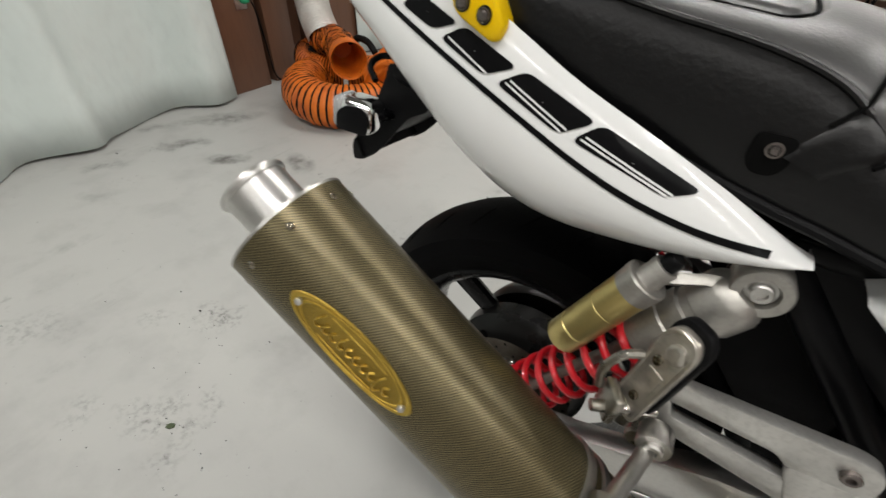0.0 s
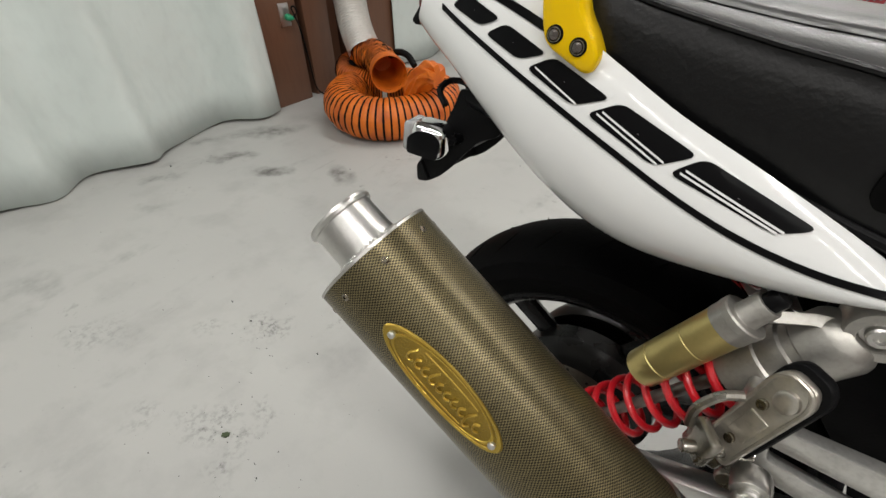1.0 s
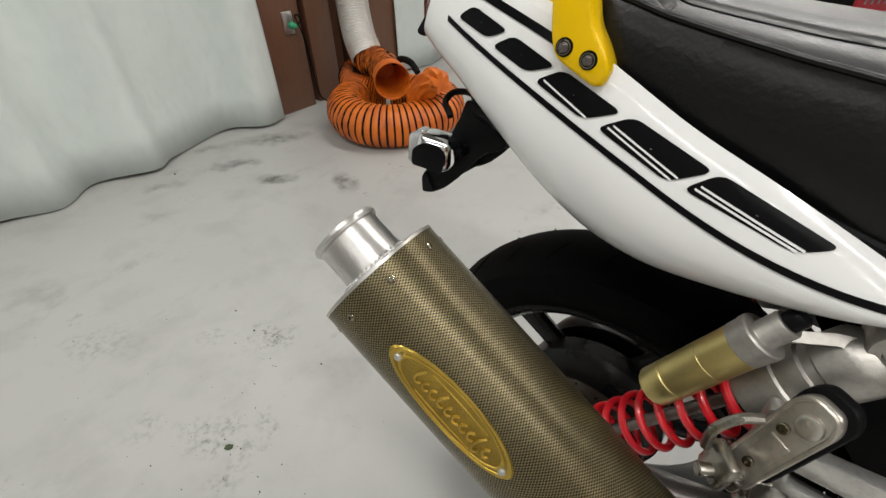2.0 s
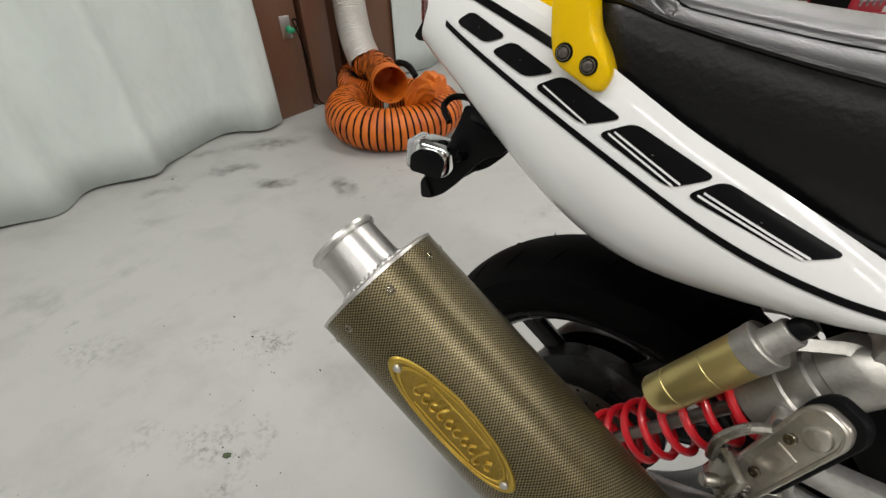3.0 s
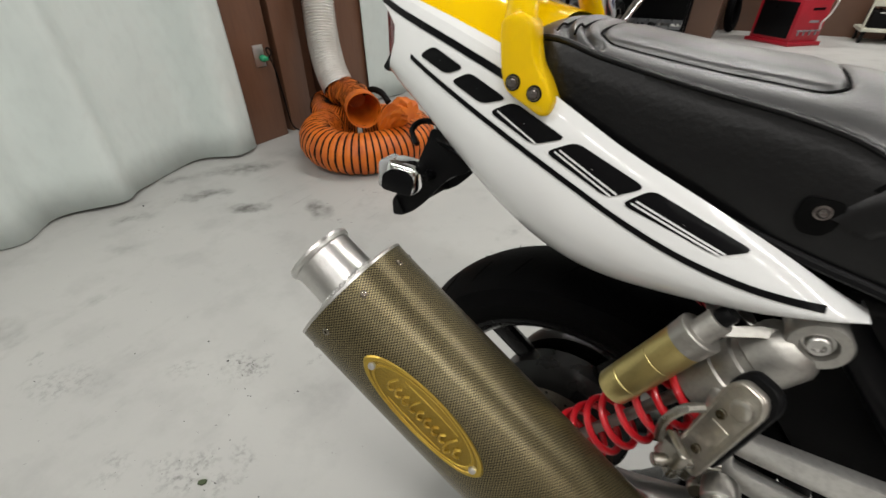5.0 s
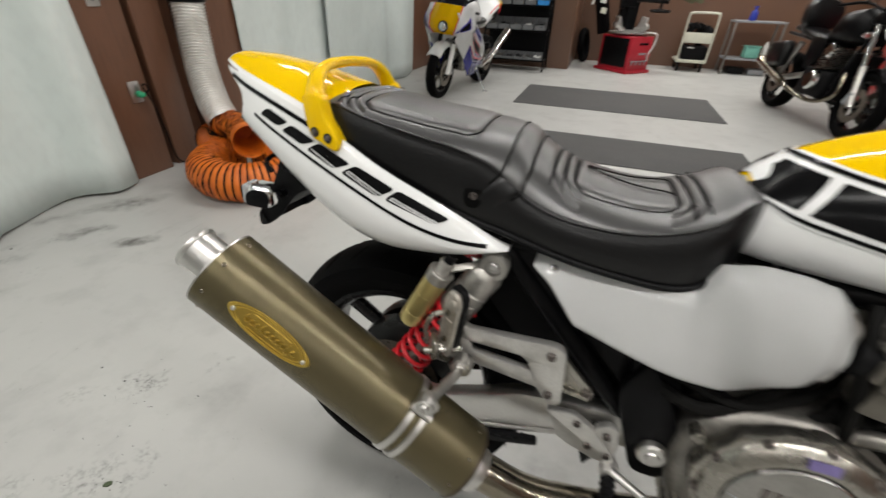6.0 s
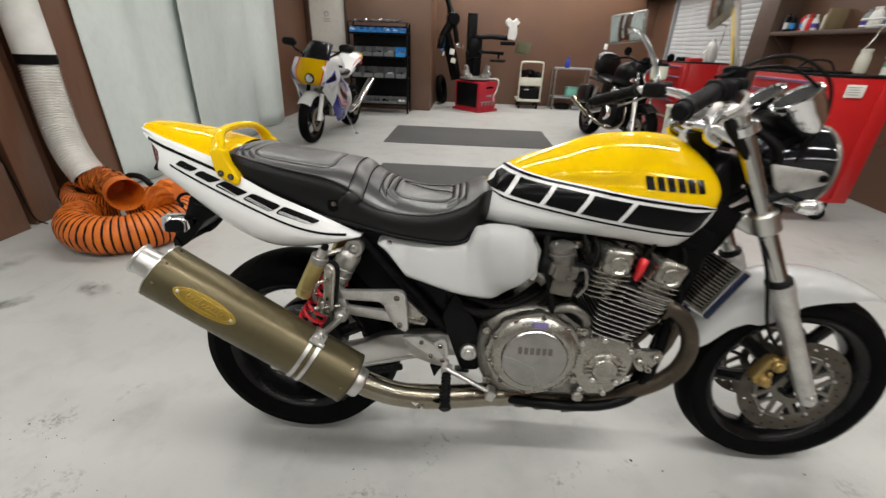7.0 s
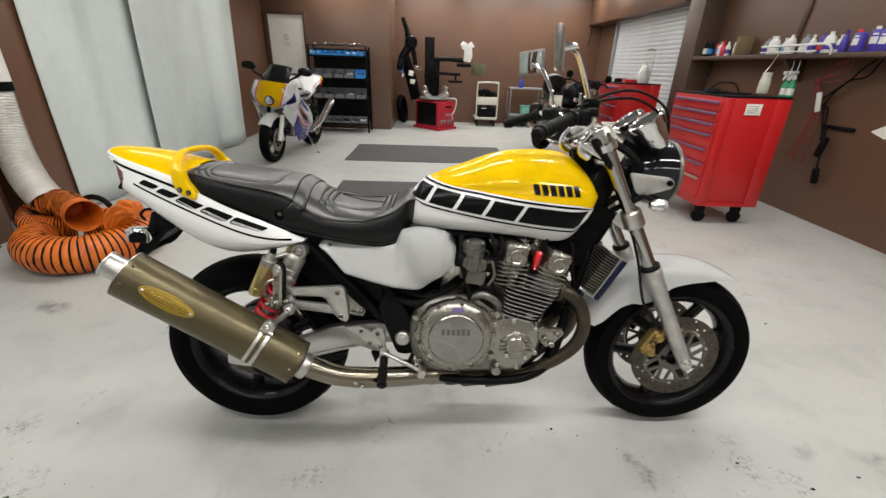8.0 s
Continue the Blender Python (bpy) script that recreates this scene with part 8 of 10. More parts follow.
M_BINGREY = material("grey_bin_plastic", (0.135, 0.14, 0.145), 0.45, spot=0.3, spot_scale=12)
rows = ((1.335, 8, 0.118, 0.085, M_BLUEPL), (0.965, 5, 0.19, 0.15, M_BINGREY), (0.615, 5, 0.19, 0.17, M_BINGREY), (0.175, 6, 0.16, 0.10, M_BINGREY))
rng = random.Random(21)
for z, count, w, h, mat in rows:
    for i in range(count):
        bm = bmesh.new()
        x = -1.145 + (i - (count - 1) / 2) * (0.98 / count)
        bin_box(bm, (x, 7.06, z), w * 0.94, 0.28, h)
        m = M_BLUEPL if (z > 0.9 and z < 1 and i == count - 1) else mat
        tagged(part("storage_bin", bm, m), "blue plastic parts bin on the black rack" if m is M_BLUEPL else "grey plastic parts bin with small parts", "bin", "parts bins")
        bm = bmesh.new()
        for k in range(7):
            add_box(bm, (x + rng.uniform(-0.3, 0.3) * w, 7.04 + rng.uniform(-0.09, 0.09), z + h * rng.uniform(0.2, 0.5)), (rng.uniform(0.02, 0.06), rng.uniform(0.03, 0.08), rng.uniform(0.01, 0.03)), (rng.uniform(0, 50), rng.uniform(0, 50), rng.uniform(0, 180)), 0.003, 1)
        tagged(part("loose_parts", bm, rng.choice((M_PLASTIC, M_DULL, M_PLASTIC, M_WHITEPL))), "small loose parts lying in a storage bin", "parts", kind="stuff")
bm = bmesh.new()
for i, x in enumerate((-1.5, -1.32, -1.22, -1.05, -0.92, -0.82)):
    add_tube(bm, [(x, 7.0, 1.515), (x + 0.08, 7.03, 1.53 + 0.01 * (i % 2))], 0.012, 8)
    add_box(bm, (x - 0.03, 7.0, 1.525), (0.05, 0.03, 0.03), (0, 20 * i, 30 * i), 0.006)
tool = part("tool_heap", bm, M_CHROME)
tagged(tool, "chrome hand tools lying along the rack top rail", "tools", kind="stuff")
bm = bmesh.new()
add_box(bm, (-1.145, 7.0, 1.495), (1.05, 0.06, 0.012), bevel=0.002)
part("rail", bm, M_BLACK, rack).matrix_parent_inverse = rack.matrix_basis.inverted()


def loose_tyre(m, R, w, label):
    bm = bmesh.new()
    add_lathe(bm, tyre_profile(R, w, R * 0.70), (0, 0, 0), (0, 1, 0), 48, True)
    ob = part("tyre", bm, M_RUBBER)
    ob.matrix_basis = m
    return tagged(ob, label, "tyre")


loose_tyre(pose(-0.12, 8.70, 0.300, -8, 0, 80), 0.30, 0.06, "black motorcycle tyre leaning against the brown wall")

# ---- tyre changer ----
ch = thing("tyre_changer", pose(0.575, 7.945, 0, 0, 0, 18), "red and black tyre changer with a grey turntable and arms", "tyre changer")
TURN = pose(0.03, -0.05, 0, 0, 0, 28)
bm = bmesh.new()
add_box(bm, (0, 0, 0.30), (0.50, 0.66, 0.52), bevel=0.012)
add_box(bm, (0, 0, 0.025), (0.56, 0.74, 0.05), bevel=0.006)
body = part("cabinet", move(bm, TURN), material("crimson_enamel", (0.36, 0.007, 0.020), 0.38, spot=0.4, spot_scale=5, grain=0.15), ch)
bm = bmesh.new()
add_box(bm, (-0.252, 0, 0.31), (0.006, 0.56, 0.44), bevel=0.002)
part("side_panel", move(bm, TURN), M_BLACK, body, "black side panel")
for i in range(4):
    bm = bmesh.new()
    add_box(bm, (-0.15 + 0.10 * i, -0.345, 0.19), (0.06, 0.05, 0.018), (0, 0, 0), 0.004)
    add_box(bm, (-0.15 + 0.10 * i, -0.335, 0.16), (0.02, 0.02, 0.06), (0, 0, 0), 0.003)
    part("pedal", move(bm, TURN), M_GREYPL, body)
for z, w, m in ((0.30, 0.16, M_GREYPL), (0.45, 0.20, M_DECAL)):
    bm = bmesh.new()
    add_box(bm, (0.05, -0.3315, z), (w, 0.004, 0.030))
    part("lettering_bar", move(bm, TURN), m, body)
bm = bmesh.new()
add_lathe(bm, [(0, 0), (0.30, 0), (0.32, 0.012), (0.32, 0.03), (0.10, 0.05), (0, 0.05)], (0.02, -0.05, 0.585), (0, 0, 1), 40)
table = part("turntable", bm, M_ALU, ch, "grey steel turntable")
for k in range(4):
    bm = bmesh.new()
    add_box(bm, (0.23, 0, 0.655), (0.17, 0.09, 0.06), (0, -12, 0), 0.012)
    add_plate(bm, round_poly([(0.20, 0.67), (0.36, 0.67), (0.35, 0.73), (0.31, 0.75), (0.32, 0.83), (0.28, 0.84), (0.25, 0.76)], 0.012), -0.032, 0.032, 0.004)
    part("jaw", move(bm, pose(0.02, -0.05, 0, 0, 0, 90 * k + 30)), M_ALU, table)
bm = bmesh.new()
add_box(bm, (0.02, 0.36, 1.14), (0.17, 0.14, 1.22), bevel=0.01)
add_box(bm, (0.13, 0.34, 0.98), (0.17, 0.18, 0.80), bevel=0.015)
add_box(bm, (-0.06, 0.30, 1.02), (0.08, 0.10, 0.16), bevel=0.015)
add_box(bm, (0.06, 0.27, 1.24), (0.20, 0.08, 0.14), bevel=0.02)
part("column", bm, M_BLACK, ch)
bm = bmesh.new()
add_tube(bm, [(0.06, 0.30, 1.33), (0.35, 0.14, 1.35), (0.66, -0.02, 1.33)], 0.046, 12)
add_tube(bm, [(0.06, 0.28, 1.08), (0.60, 0.02, 1.06)], 0.030, 12)
add_lathe(bm, [(0, 0), (0.15, 0), (0.17, 0.02), (0.15, 0.045), (0, 0.06)], (0.50, 0.05, 0.90), (0, 0, 1), 28)
add_box(bm, (0.05, 0.30, 1.12), (0.20, 0.16, 0.30), bevel=0.02)
add_cyl(bm, (0.50, 0.05, 0.93), (0.50, 0.05, 1.08), 0.022, seg=12)
add_box(bm, (0.64, -0.04, 1.24), (0.30, 0.07, 0.07), (0, 0, -25), 0.012)
part("press_arm", bm, M_BLACK, ch)
bm = bmesh.new()
add_plate(bm, round_poly([(0.62, 1.32), (0.76, 1.30), (0.80, 1.42), (0.78, 1.56), (0.84, 1.60), (0.76, 1.68), (0.70, 1.62), (0.60, 1.68), (0.54, 1.62), (0.58, 1.54), (0.63, 1.52)], 0.012), -0.10, -0.04, 0.008)
part("press_head", bm, M_WHITEPL, ch)
bm = bmesh.new()
add_box(bm, (0.88, -0.10, 1.15), (0.17, 0.03, 0.18), (0, 20, -20), 0.02)
add_plate(bm, round_poly([(0.78, 1.30), (1.10, 1.26), (1.06, 1.04), (0.86, 1.10)], 0.03), -0.16, -0.145, 0.003)
part("guard", bm, material("olive_cloth", (0.10, 0.10, 0.055), 0.8, spot=0.4), ch)
bm = bmesh.new()
add_tube(bm, [(-0.26, 0.40, 0.55), (-0.36, 0.42, 0.95), (-0.50, 0.44, 1.38)], [0.110, 0.115, 0.100], 4)
add_tube(bm, smooth_path([(-0.56, 0.44, 1.30), (-0.50, 0.43, 1.42), (-0.40, 0.42, 1.58), (-0.36, 0.42, 1.66)]), 0.085, 10)
add_lathe(bm, [(0, -0.09), (0.10, -0.09), (0.125, -0.06), (0.125, 0.06), (0.10, 0.09), (0, 0.09)], (-0.37, 0.40, 1.64), (0, 1, 0), 22)
add_box(bm, (-0.60, 0.40, 1.22), (0.12, 0.14, 0.22), (0, 14, 0), 0.03)
add_tube(bm, [(-0.38, 0.42, 1.62), (-0.44, 0.44, 1.85), (-0.52, 0.46, 2.08)], [0.085, 0.052, 0.045], 10)
add_tube(bm, [(-0.36, 0.40, 1.62), (-0.30, 0.40, 1.38), (-0.28, 0.38, 1.22)], 0.050, 10)
part("tilt_arm", bm, M_BLACK, ch)
for c, s, m in (((-0.57, 0.39, 1.15), (0.05, 0.03, 0.16), M_BLUEPL), ((-0.24, 0.33, 1.17), (0.15, 0.07, 0.06), M_CHROME), ((-0.40, 0.285, 1.06), (0.10, 0.012, 0.10), M_WHITEPL), ((-0.37, 0.285, 0.90), (0.10, 0.012, 0.09), M_IVORY), ((-0.55, 0.39, 1.02), (0.03, 0.03, 0.08), M_WHITEPL)):
    bm = bmesh.new()
    add_box(bm, c, s, (0, 12, 0), 0.005)
    part("tag" if s[1] < 0.02 else "air_gun", bm, m, ch)
bm = bmesh.new()
add_tube(bm, smooth_path([(0.22, -0.30, 0.62), (0.36, -0.40, 0.60), (0.34, -0.42, 0.42), (0.28, -0.42, 0.30), (0.30, -0.40, 0.22)]), 0.014, 8)
part("hose_lever", bm, M_ALU, ch)

# ---- platform trolley ----
tr = thing("platform_trolley", pose(1.76, 8.60, 0) @ Matrix.Diagonal((0.84, 1, 1, 1)), "cream platform trolley with a tube handle by the wall", "trolley")
bm = bmesh.new()
add_box(bm, (0, 0.05, 0.17), (0.58, 0.60, 0.045), bevel=0.01)
part("deck", bm, M_IVORY, tr)
bm = bmesh.new()
add_tube(bm, smooth_path([(-0.27, -0.24, 0.17), (-0.27, -0.25, 0.85), (-0.235, -0.25, 0.905), (-0.18, -0.25, 0.92), (0.18, -0.25, 0.92), (0.235, -0.25, 0.905), (0.27, -0.25, 0.85), (0.27, -0.24, 0.17)], 6), 0.018, 10)
part("handle", bm, M_IVORY, tr)
bm = bmesh.new()
add_box(bm, (0, -0.25, 0.545), (0.51, 0.012, 0.16), bevel=0.003)
part("panel", bm, M_IVORY, tr)
bm = bmesh.new()
add_box(bm, (-0.08, -0.258, 0.39), (0.12, 0.004, 0.016))
part("lettering_bar", bm, M_WHITEPL, tr)
for sx in (-1, 1):
    for sy in (-0.17, 0.27):
        bm = bmesh.new()
        add_lathe(bm, [(0, -0.02), (0.055, -0.02), (0.06, -0.014), (0.06, 0.014), (0.055, 0.02), (0, 0.02)], (0.22 * sx, sy, 0.06), (1, 0, 0), 20)
        add_box(bm, (0.22 * sx, sy, 0.125), (0.06, 0.06, 0.045), bevel=0.006)
        part("wheel", bm, M_PLASTIC, tr)
bm = bmesh.new()
rng = random.Random(7)
for i in range(26):
    add_box(bm, (1.78 + rng.uniform(-0.2, 0.2), 8.62 + rng.uniform(-0.12, 0.22), 0.24 + rng.uniform(0, 0.50)), (rng.uniform(0.05, 0.16), rng.uniform(0.05, 0.16), rng.uniform(0.04, 0.1)), (rng.uniform(0, 90), rng.uniform(0, 90), rng.uniform(0, 90)), 0.008)
add_box(bm, (1.78, 8.62, 0.30), (0.40, 0.44, 0.21), bevel=0.02)
tagged(part("spare_parts", bm, M_PLASTIC), "dark heap of spare parts on the trolley", "parts", kind="stuff")

# ---- work stand with lower shelf ----
st = thing("work_stand", pose(2.63, 8.62, 0), "grey steel work stand with a lower shelf", "stand")
for z in (0.815, 0.25):
    bm = bmesh.new()
    add_box(bm, (0, 0, z), (0.74, 0.42, 0.03), bevel=0.004)
    part("shelf", bm, M_GREYPL, st)
for sx in (-1, 1):
    for sy in (-1, 1):
        bm = bmesh.new()
        add_box(bm, (0.355 * sx, 0.195 * sy, 0.40), (0.03, 0.03, 0.80), bevel=0.003)
        part("leg", bm, M_DULL, st)
bm = bmesh.new()
add_box(bm, (2.66, 8.55, 0.355), (0.22, 0.20, 0.18), (0, 0, 4), 0.03, 3)
add_box(bm, (2.66, 8.55, 0.45), (0.24, 0.22, 0.020), (0, 0, 4), 0.01)
tagged(part("tool_box", bm, M_MINT), "mint green plastic box on the lower shelf", "box")
bm = bmesh.new()
add_lathe(bm, [(0, 0), (0.05, 0), (0.055, 0.01), (0.05, 0.12), (0.02, 0.16), (0.02, 0.19), (0.03, 0.195), (0.03, 0.21), (0, 0.21)], (2.50, 8.50, 0.83), (0, 0, 1), 20)
tagged(part("bottle", bm, material("deep_blue_plastic", (0.012, 0.03, 0.30), 0.4, spot=0.3)), "blue plastic bottle standing on the grey stand", "bottle")
for x, w, m, lab in ((2.86, 0.07, M_WHITEPL, "white plastic canister on the lower shelf"), (2.945, 0.06, M_CAST, "grey metal can on the lower shelf")):
    bm = bmesh.new()
    add_lathe(bm, [(0, 0), (w / 2, 0), (w / 2, 0.20), (w / 3, 0.23), (w / 4, 0.26), (0, 0.26)], (x, 8.55, 0.266), (0, 0, 1), 18)
    tagged(part("canister", bm, m), lab, "canister")
bm = bmesh.new()
add_box(bm, (2.52, 8.6, 0.06), (0.28, 0.22, 0.10), bevel=0.015)
tagged(part("low_box", bm, M_PLASTIC), "dark box on the floor under the stand", "box")
bm = bmesh.new()
add_box(bm, (2.84, 8.6, 0.05), (0.24, 0.22, 0.09), bevel=0.015)
tagged(part("low_box", bm, M_GREYPL), "grey box on the floor under the stand", "box")

# ---- roller shutter ----
sh = thing("roller_shutter", pose(4.215, 6.60, 0), "grey metal roller shutter, closed", "shutter", kind="structure")
bm = bmesh.new()
poly = [(-0.012, 0.0), (0.004, 0.004), (0.010, 0.020), (0.010, 0.046), (0.004, 0.062), (-0.012, 0.064)]
for a, b in ((-1.33, 1.33),):
    lo = [bm.verts.new((-x, a, z)) for x, z in poly]
    hi = [bm.verts.new((-x, b, z)) for x, z in poly]
    bm.faces.new(lo)
    bm.faces.new(hi)
    for i in range(6):
        bm.faces.new((lo[i], lo[(i + 1) % 6], hi[(i + 1) % 6], hi[i]))
slat_mesh = mesh_of("slat", bm, M_SHUTTER)
for i in range(33):
    ob = new("slat", slat_mesh)
    ob.parent = sh
    ob.matrix_basis = pose(0, 0, 0.01 + 0.0645 * i)
for y in (-1.345, 1.30):
    bm = bmesh.new()
    add_box(bm, (-0.03, y, 1.06), (0.07, 0.05, 2.12), bevel=0.004)
    part("guide_rail", bm, M_GREYPL, sh)


# ---- tool chests ----
def drawer_front(bm, y, z, w, h):
    add_box(bm, (0, y, z), (0.018, w, h), bevel=0.004)


def tool_chest(name, m, w, d, z0, z1, drawers, label, group=""):
    """A roll cabinet: drawers face -x, w along y, d along x."""
    root = thing(name, m, label, "tool chest", group)
    bm = bmesh.new()
    add_box(bm, (d / 2, 0, (z0 + z1) / 2), (d, w, z1 - z0), bevel=0.008)
    body = part("body", bm, M_REDBOX, root)
    for sy in (-1, 1):
        bm = bmesh.new()
        add_box(bm, (d * 0.885, sy * (w / 2 + 0.005), (z0 + z1) / 2), (d * 0.23, 0.012, (z1 - z0) * 0.985), bevel=0.004)
        add_box(bm, (d * 0.06, sy * (w / 2 + 0.005), (z0 + z1) / 2), (d * 0.12, 0.012, (z1 - z0) * 0.985), bevel=0.004)
        add_box(bm, (d * 0.445, sy * (w / 2 + 0.004), z0 + 0.02), (d * 0.66, 0.010, 0.035), bevel=0.003)
        part("side_rib", bm, M_REDBOX, body)
    z = z1 - 0.03
    total = sum(drawers)
    unit = (z1 - z0 - 0.09) / total
    for hgt in drawers:
        h = hgt * unit
        bm = bmesh.new()
        drawer_front(bm, 0, z - h / 2, w - 0.06, h - 0.008)
        dr = part("drawer", move(bm, pose(-0.006, 0, 0)), M_REDBOX, root)
        bm = bmesh.new()
        add_box(bm, (-0.026, 0, z - 0.016), (0.020, w - 0.10, 0.020), bevel=0.006)
        part("handle", bm, M_PLUM if hgt < 2 else M_ALU, dr, "plum-coloured drawer pull" if hgt < 2 else "bare metal drawer pull")
        z -= h
    bm = bmesh.new()
    add_box(bm, (d / 2, 0, z1 + 0.006), (d + 0.01, w + 0.01, 0.014), bevel=0.004)
    part("top", bm, M_PLASTIC, root, "black rubber top")
    for sx in (0.10, d - 0.10):
        for sy in (-1, 1):
            bm = bmesh.new()
            add_lathe(bm, [(0, -0.018), (0.05, -0.018), (0.056, -0.012), (0.056, 0.012), (0.05, 0.018), (0, 0.018)], (sx, sy * (w / 2 - 0.09), 0.056), (0.3, 1, 0), 22)
            add_box(bm, (sx, sy * (w / 2 - 0.09), 0.125), (0.07, 0.06, 0.05), bevel=0.006)
            part("castor", bm, M_PLASTIC, root)
    return root


cart = tool_chest("tool_chest", pose(2.94, 2.61, 0), 0.76, 0.53, 0.17, 1.078, (1, 1, 1, 1.4, 1.4, 1.4, 2.2), "red steel tool chest on castors with seven drawers", "red tool chests")
bm = bmesh.new()
add_box(bm, (0.235, -0.3865, 0.990), (0.13, 0.003, 0.085), bevel=0.001)
part("paper_label", bm, M_PAPER, cart)
for i in range(4):
    bm = bmesh.new()
    add_box(bm, (0.225, -0.3885, 1.015 - 0.016 * i), (0.09 - 0.01 * (i % 2), 0.001, 0.005))
    part("text_bar", bm, M_GREYPL, cart)
chest = tool_chest("tool_chest", pose(3.09, 5.10, 0), 0.90, 0.53, 0.15, 1.08, (1, 1, 1.3, 1.6, 2), "red tool chest standing before the roller shutter", "red tool chests")
bm = bmesh.new()
add_box(bm, (3.28, 4.86, 1.110), (0.17, 0.13, 0.055), bevel=0.015)
tagged(part("tool_case", bm, M_REDBOX), "red tool case on the chest", "case")
bm = bmesh.new()
add_box(bm, (3.30, 5.20, 1.112), (0.16, 0.10, 0.06), (0, 0, 20), 0.015)
tagged(part("parts_tray", bm, M_PLASTIC), "small dark tray on the red chest", "tray")
bm = bmesh.new()
add_lathe(bm, [(0, 0), (0.06, 0), (0.065, 0.01), (0.065, 0.16), (0.045, 0.21), (0.025, 0.23), (0.025, 0.26), (0, 0.26)], (3.50, 4.95, 1.095), (0, 0, 1), 22)
tagged(part("spray_bottle", bm, M_WHITEPL), "white plastic bottle on the red chest", "bottle")
bm = bmesh.new()
add_tube(bm, smooth_path([(3.37, 4.92, 1.10), (3.39, 4.92, 1.20), (3.46, 4.92, 1.27), (3.55, 4.94, 1.21), (3.57, 4.94, 1.10)]), 0.007, 8)
add_tube(bm, smooth_path([(3.59, 4.96, 1.10), (3.60, 4.96, 1.40), (3.60, 4.96, 1.50), (3.54, 4.94, 1.515), (3.47, 4.92, 1.51)]), 0.008, 8)
tagged(part("wire_rack", bm, M_ALU), "bent wire drip rack on the red chest", "rack")

# cream waste bin behind the front chest
bin_root = thing("waste_bin", pose(2.575, 3.08, 0), "cream plastic waste bin with a rolled rim, standing open", "bin")
bm = bmesh.new()
rings = []
for z, k, inset in ((0.0, 0.82, 0), (0.01, 0.84, 0), (0.70, 1.0, 0), (0.745, 1.01, 0), (0.745, 0.97, 0), (0.70, 0.965, 0), (0.02, 0.81, 0)):
    rings.append([bm.verts.new((x * k, y * k, z)) for x, y in round_poly([(-0.22, -0.15), (0.22, -0.15), (0.22, 0.15), (-0.22, 0.15)], 0.06, 5)])
for p, q in zip(rings, rings[1:]):
    for i in range(len(p)):
        bm.faces.new((p[i], p[(i + 1) % len(p)], q[(i + 1) % len(p)], q[i]))
bm.faces.new(rings[0][::-1])
bm.faces.new(rings[-1])
part("bin_body", bm, M_IVORY, bin_root)
bm = bmesh.new()
rim_line = [(x, y, 0.742) for x, y in round_poly([(-0.225, -0.155), (0.225, -0.155), (0.225, 0.155), (-0.225, 0.155)], 0.06, 5)]
add_tube(bm, rim_line + rim_line[:1], 0.010, 8)
part("bin_rim", bm, M_IVORY, bin_root)
# things on the front chest
bm = bmesh.new()
add_box(bm, (3.05, 2.55, 1.104), (0.16, 0.10, 0.022), (0, 0, 15), 0.006)
add_box(bm, (3.10, 2.70, 1.110), (0.10, 0.14, 0.03), (0, 0, -20), 0.006)
add_tube(bm, [(3.0, 2.42, 1.104), (3.2, 2.34, 1.104)], 0.009, 8)
add_tube(bm, smooth_path([(3.10, 2.78, 1.10), (3.18, 2.76, 1.17), (3.28, 2.70, 1.17), (3.32, 2.66, 1.10)]), 0.008, 8)
tagged(part("hand_tools", bm, M_PLASTIC), "dark hand tools lying on the chest top", "tools", kind="stuff")
jar = thing("plastic_jar", pose(3.80, 3.03, 1.085), "yellowed plastic jar hanging on a bent wire hook", "jar")
bm = bmesh.new()
add_lathe(bm, [(0, 0), (0.042, 0), (0.047, 0.008), (0.047, 0.11), (0.040, 0.14), (0.038, 0.165), (0.041, 0.168), (0.041, 0.185), (0.036, 0.187), (0, 0.18)], (0, 0, 0), (0, 0, 1), 26)
part("jar_body", bm, M_IVORY, jar)
bm = bmesh.new()
add_tube(bm, smooth_path([(-0.04, 0, 0.17), (0.0, 0.0, 0.24), (0.05, 0.02, 0.33), (0.08, 0.02, 0.40), (0.085, 0.03, 0.425), (0.07, 0.04, 0.43)]), 0.004, 8)
part("wire_hook", bm, M_ALU, jar)
# ---- wall shelf with bottles ----
shelf = thing("wall_shelf", pose(4.15, 0, 1.435), "long dark brown wall shelf crowded with bottles", "shelf")
bm = bmesh.new()
add_box(bm, (-0.135, 2.91, -0.02), (0.27, 3.22, 0.04), bevel=0.004)
part("board", bm, M_WOOD, shelf)
for y in (1.6, 3.05, 4.5):
    bm = bmesh.new()
    add_plate(bm, [(0, 0), (-0.22, 0), (-0.20, -0.03), (-0.02, -0.20), (0, -0.20)], y - 0.012, y + 0.012, 0.002, Matrix.Translation((0, 0, -0.04)))
    part("bracket", bm, M_WOOD, shelf)
kinds = {
    "slim": ([(0, 0), (0.030, 0), (0.033, 0.006), (0.033, 0.13), (0.022, 0.165), (0.013, 0.175), (0.013, 0.20), (0.016, 0.205), (0.016, 0.22), (0, 0.22)], "bottle"),
    "can": ([(0, 0), (0.032, 0), (0.034, 0.004), (0.034, 0.15), (0.028, 0.165), (0.012, 0.17), (0.012, 0.19), (0, 0.19)], "can"),
    "jug": ([(0, 0), (0.048, 0), (0.052, 0.008), (0.052, 0.13), (0.04, 0.17), (0.02, 0.185), (0.02, 0.215), (0, 0.215)], "bottle"),
}
rng = random.Random(11)
row = []
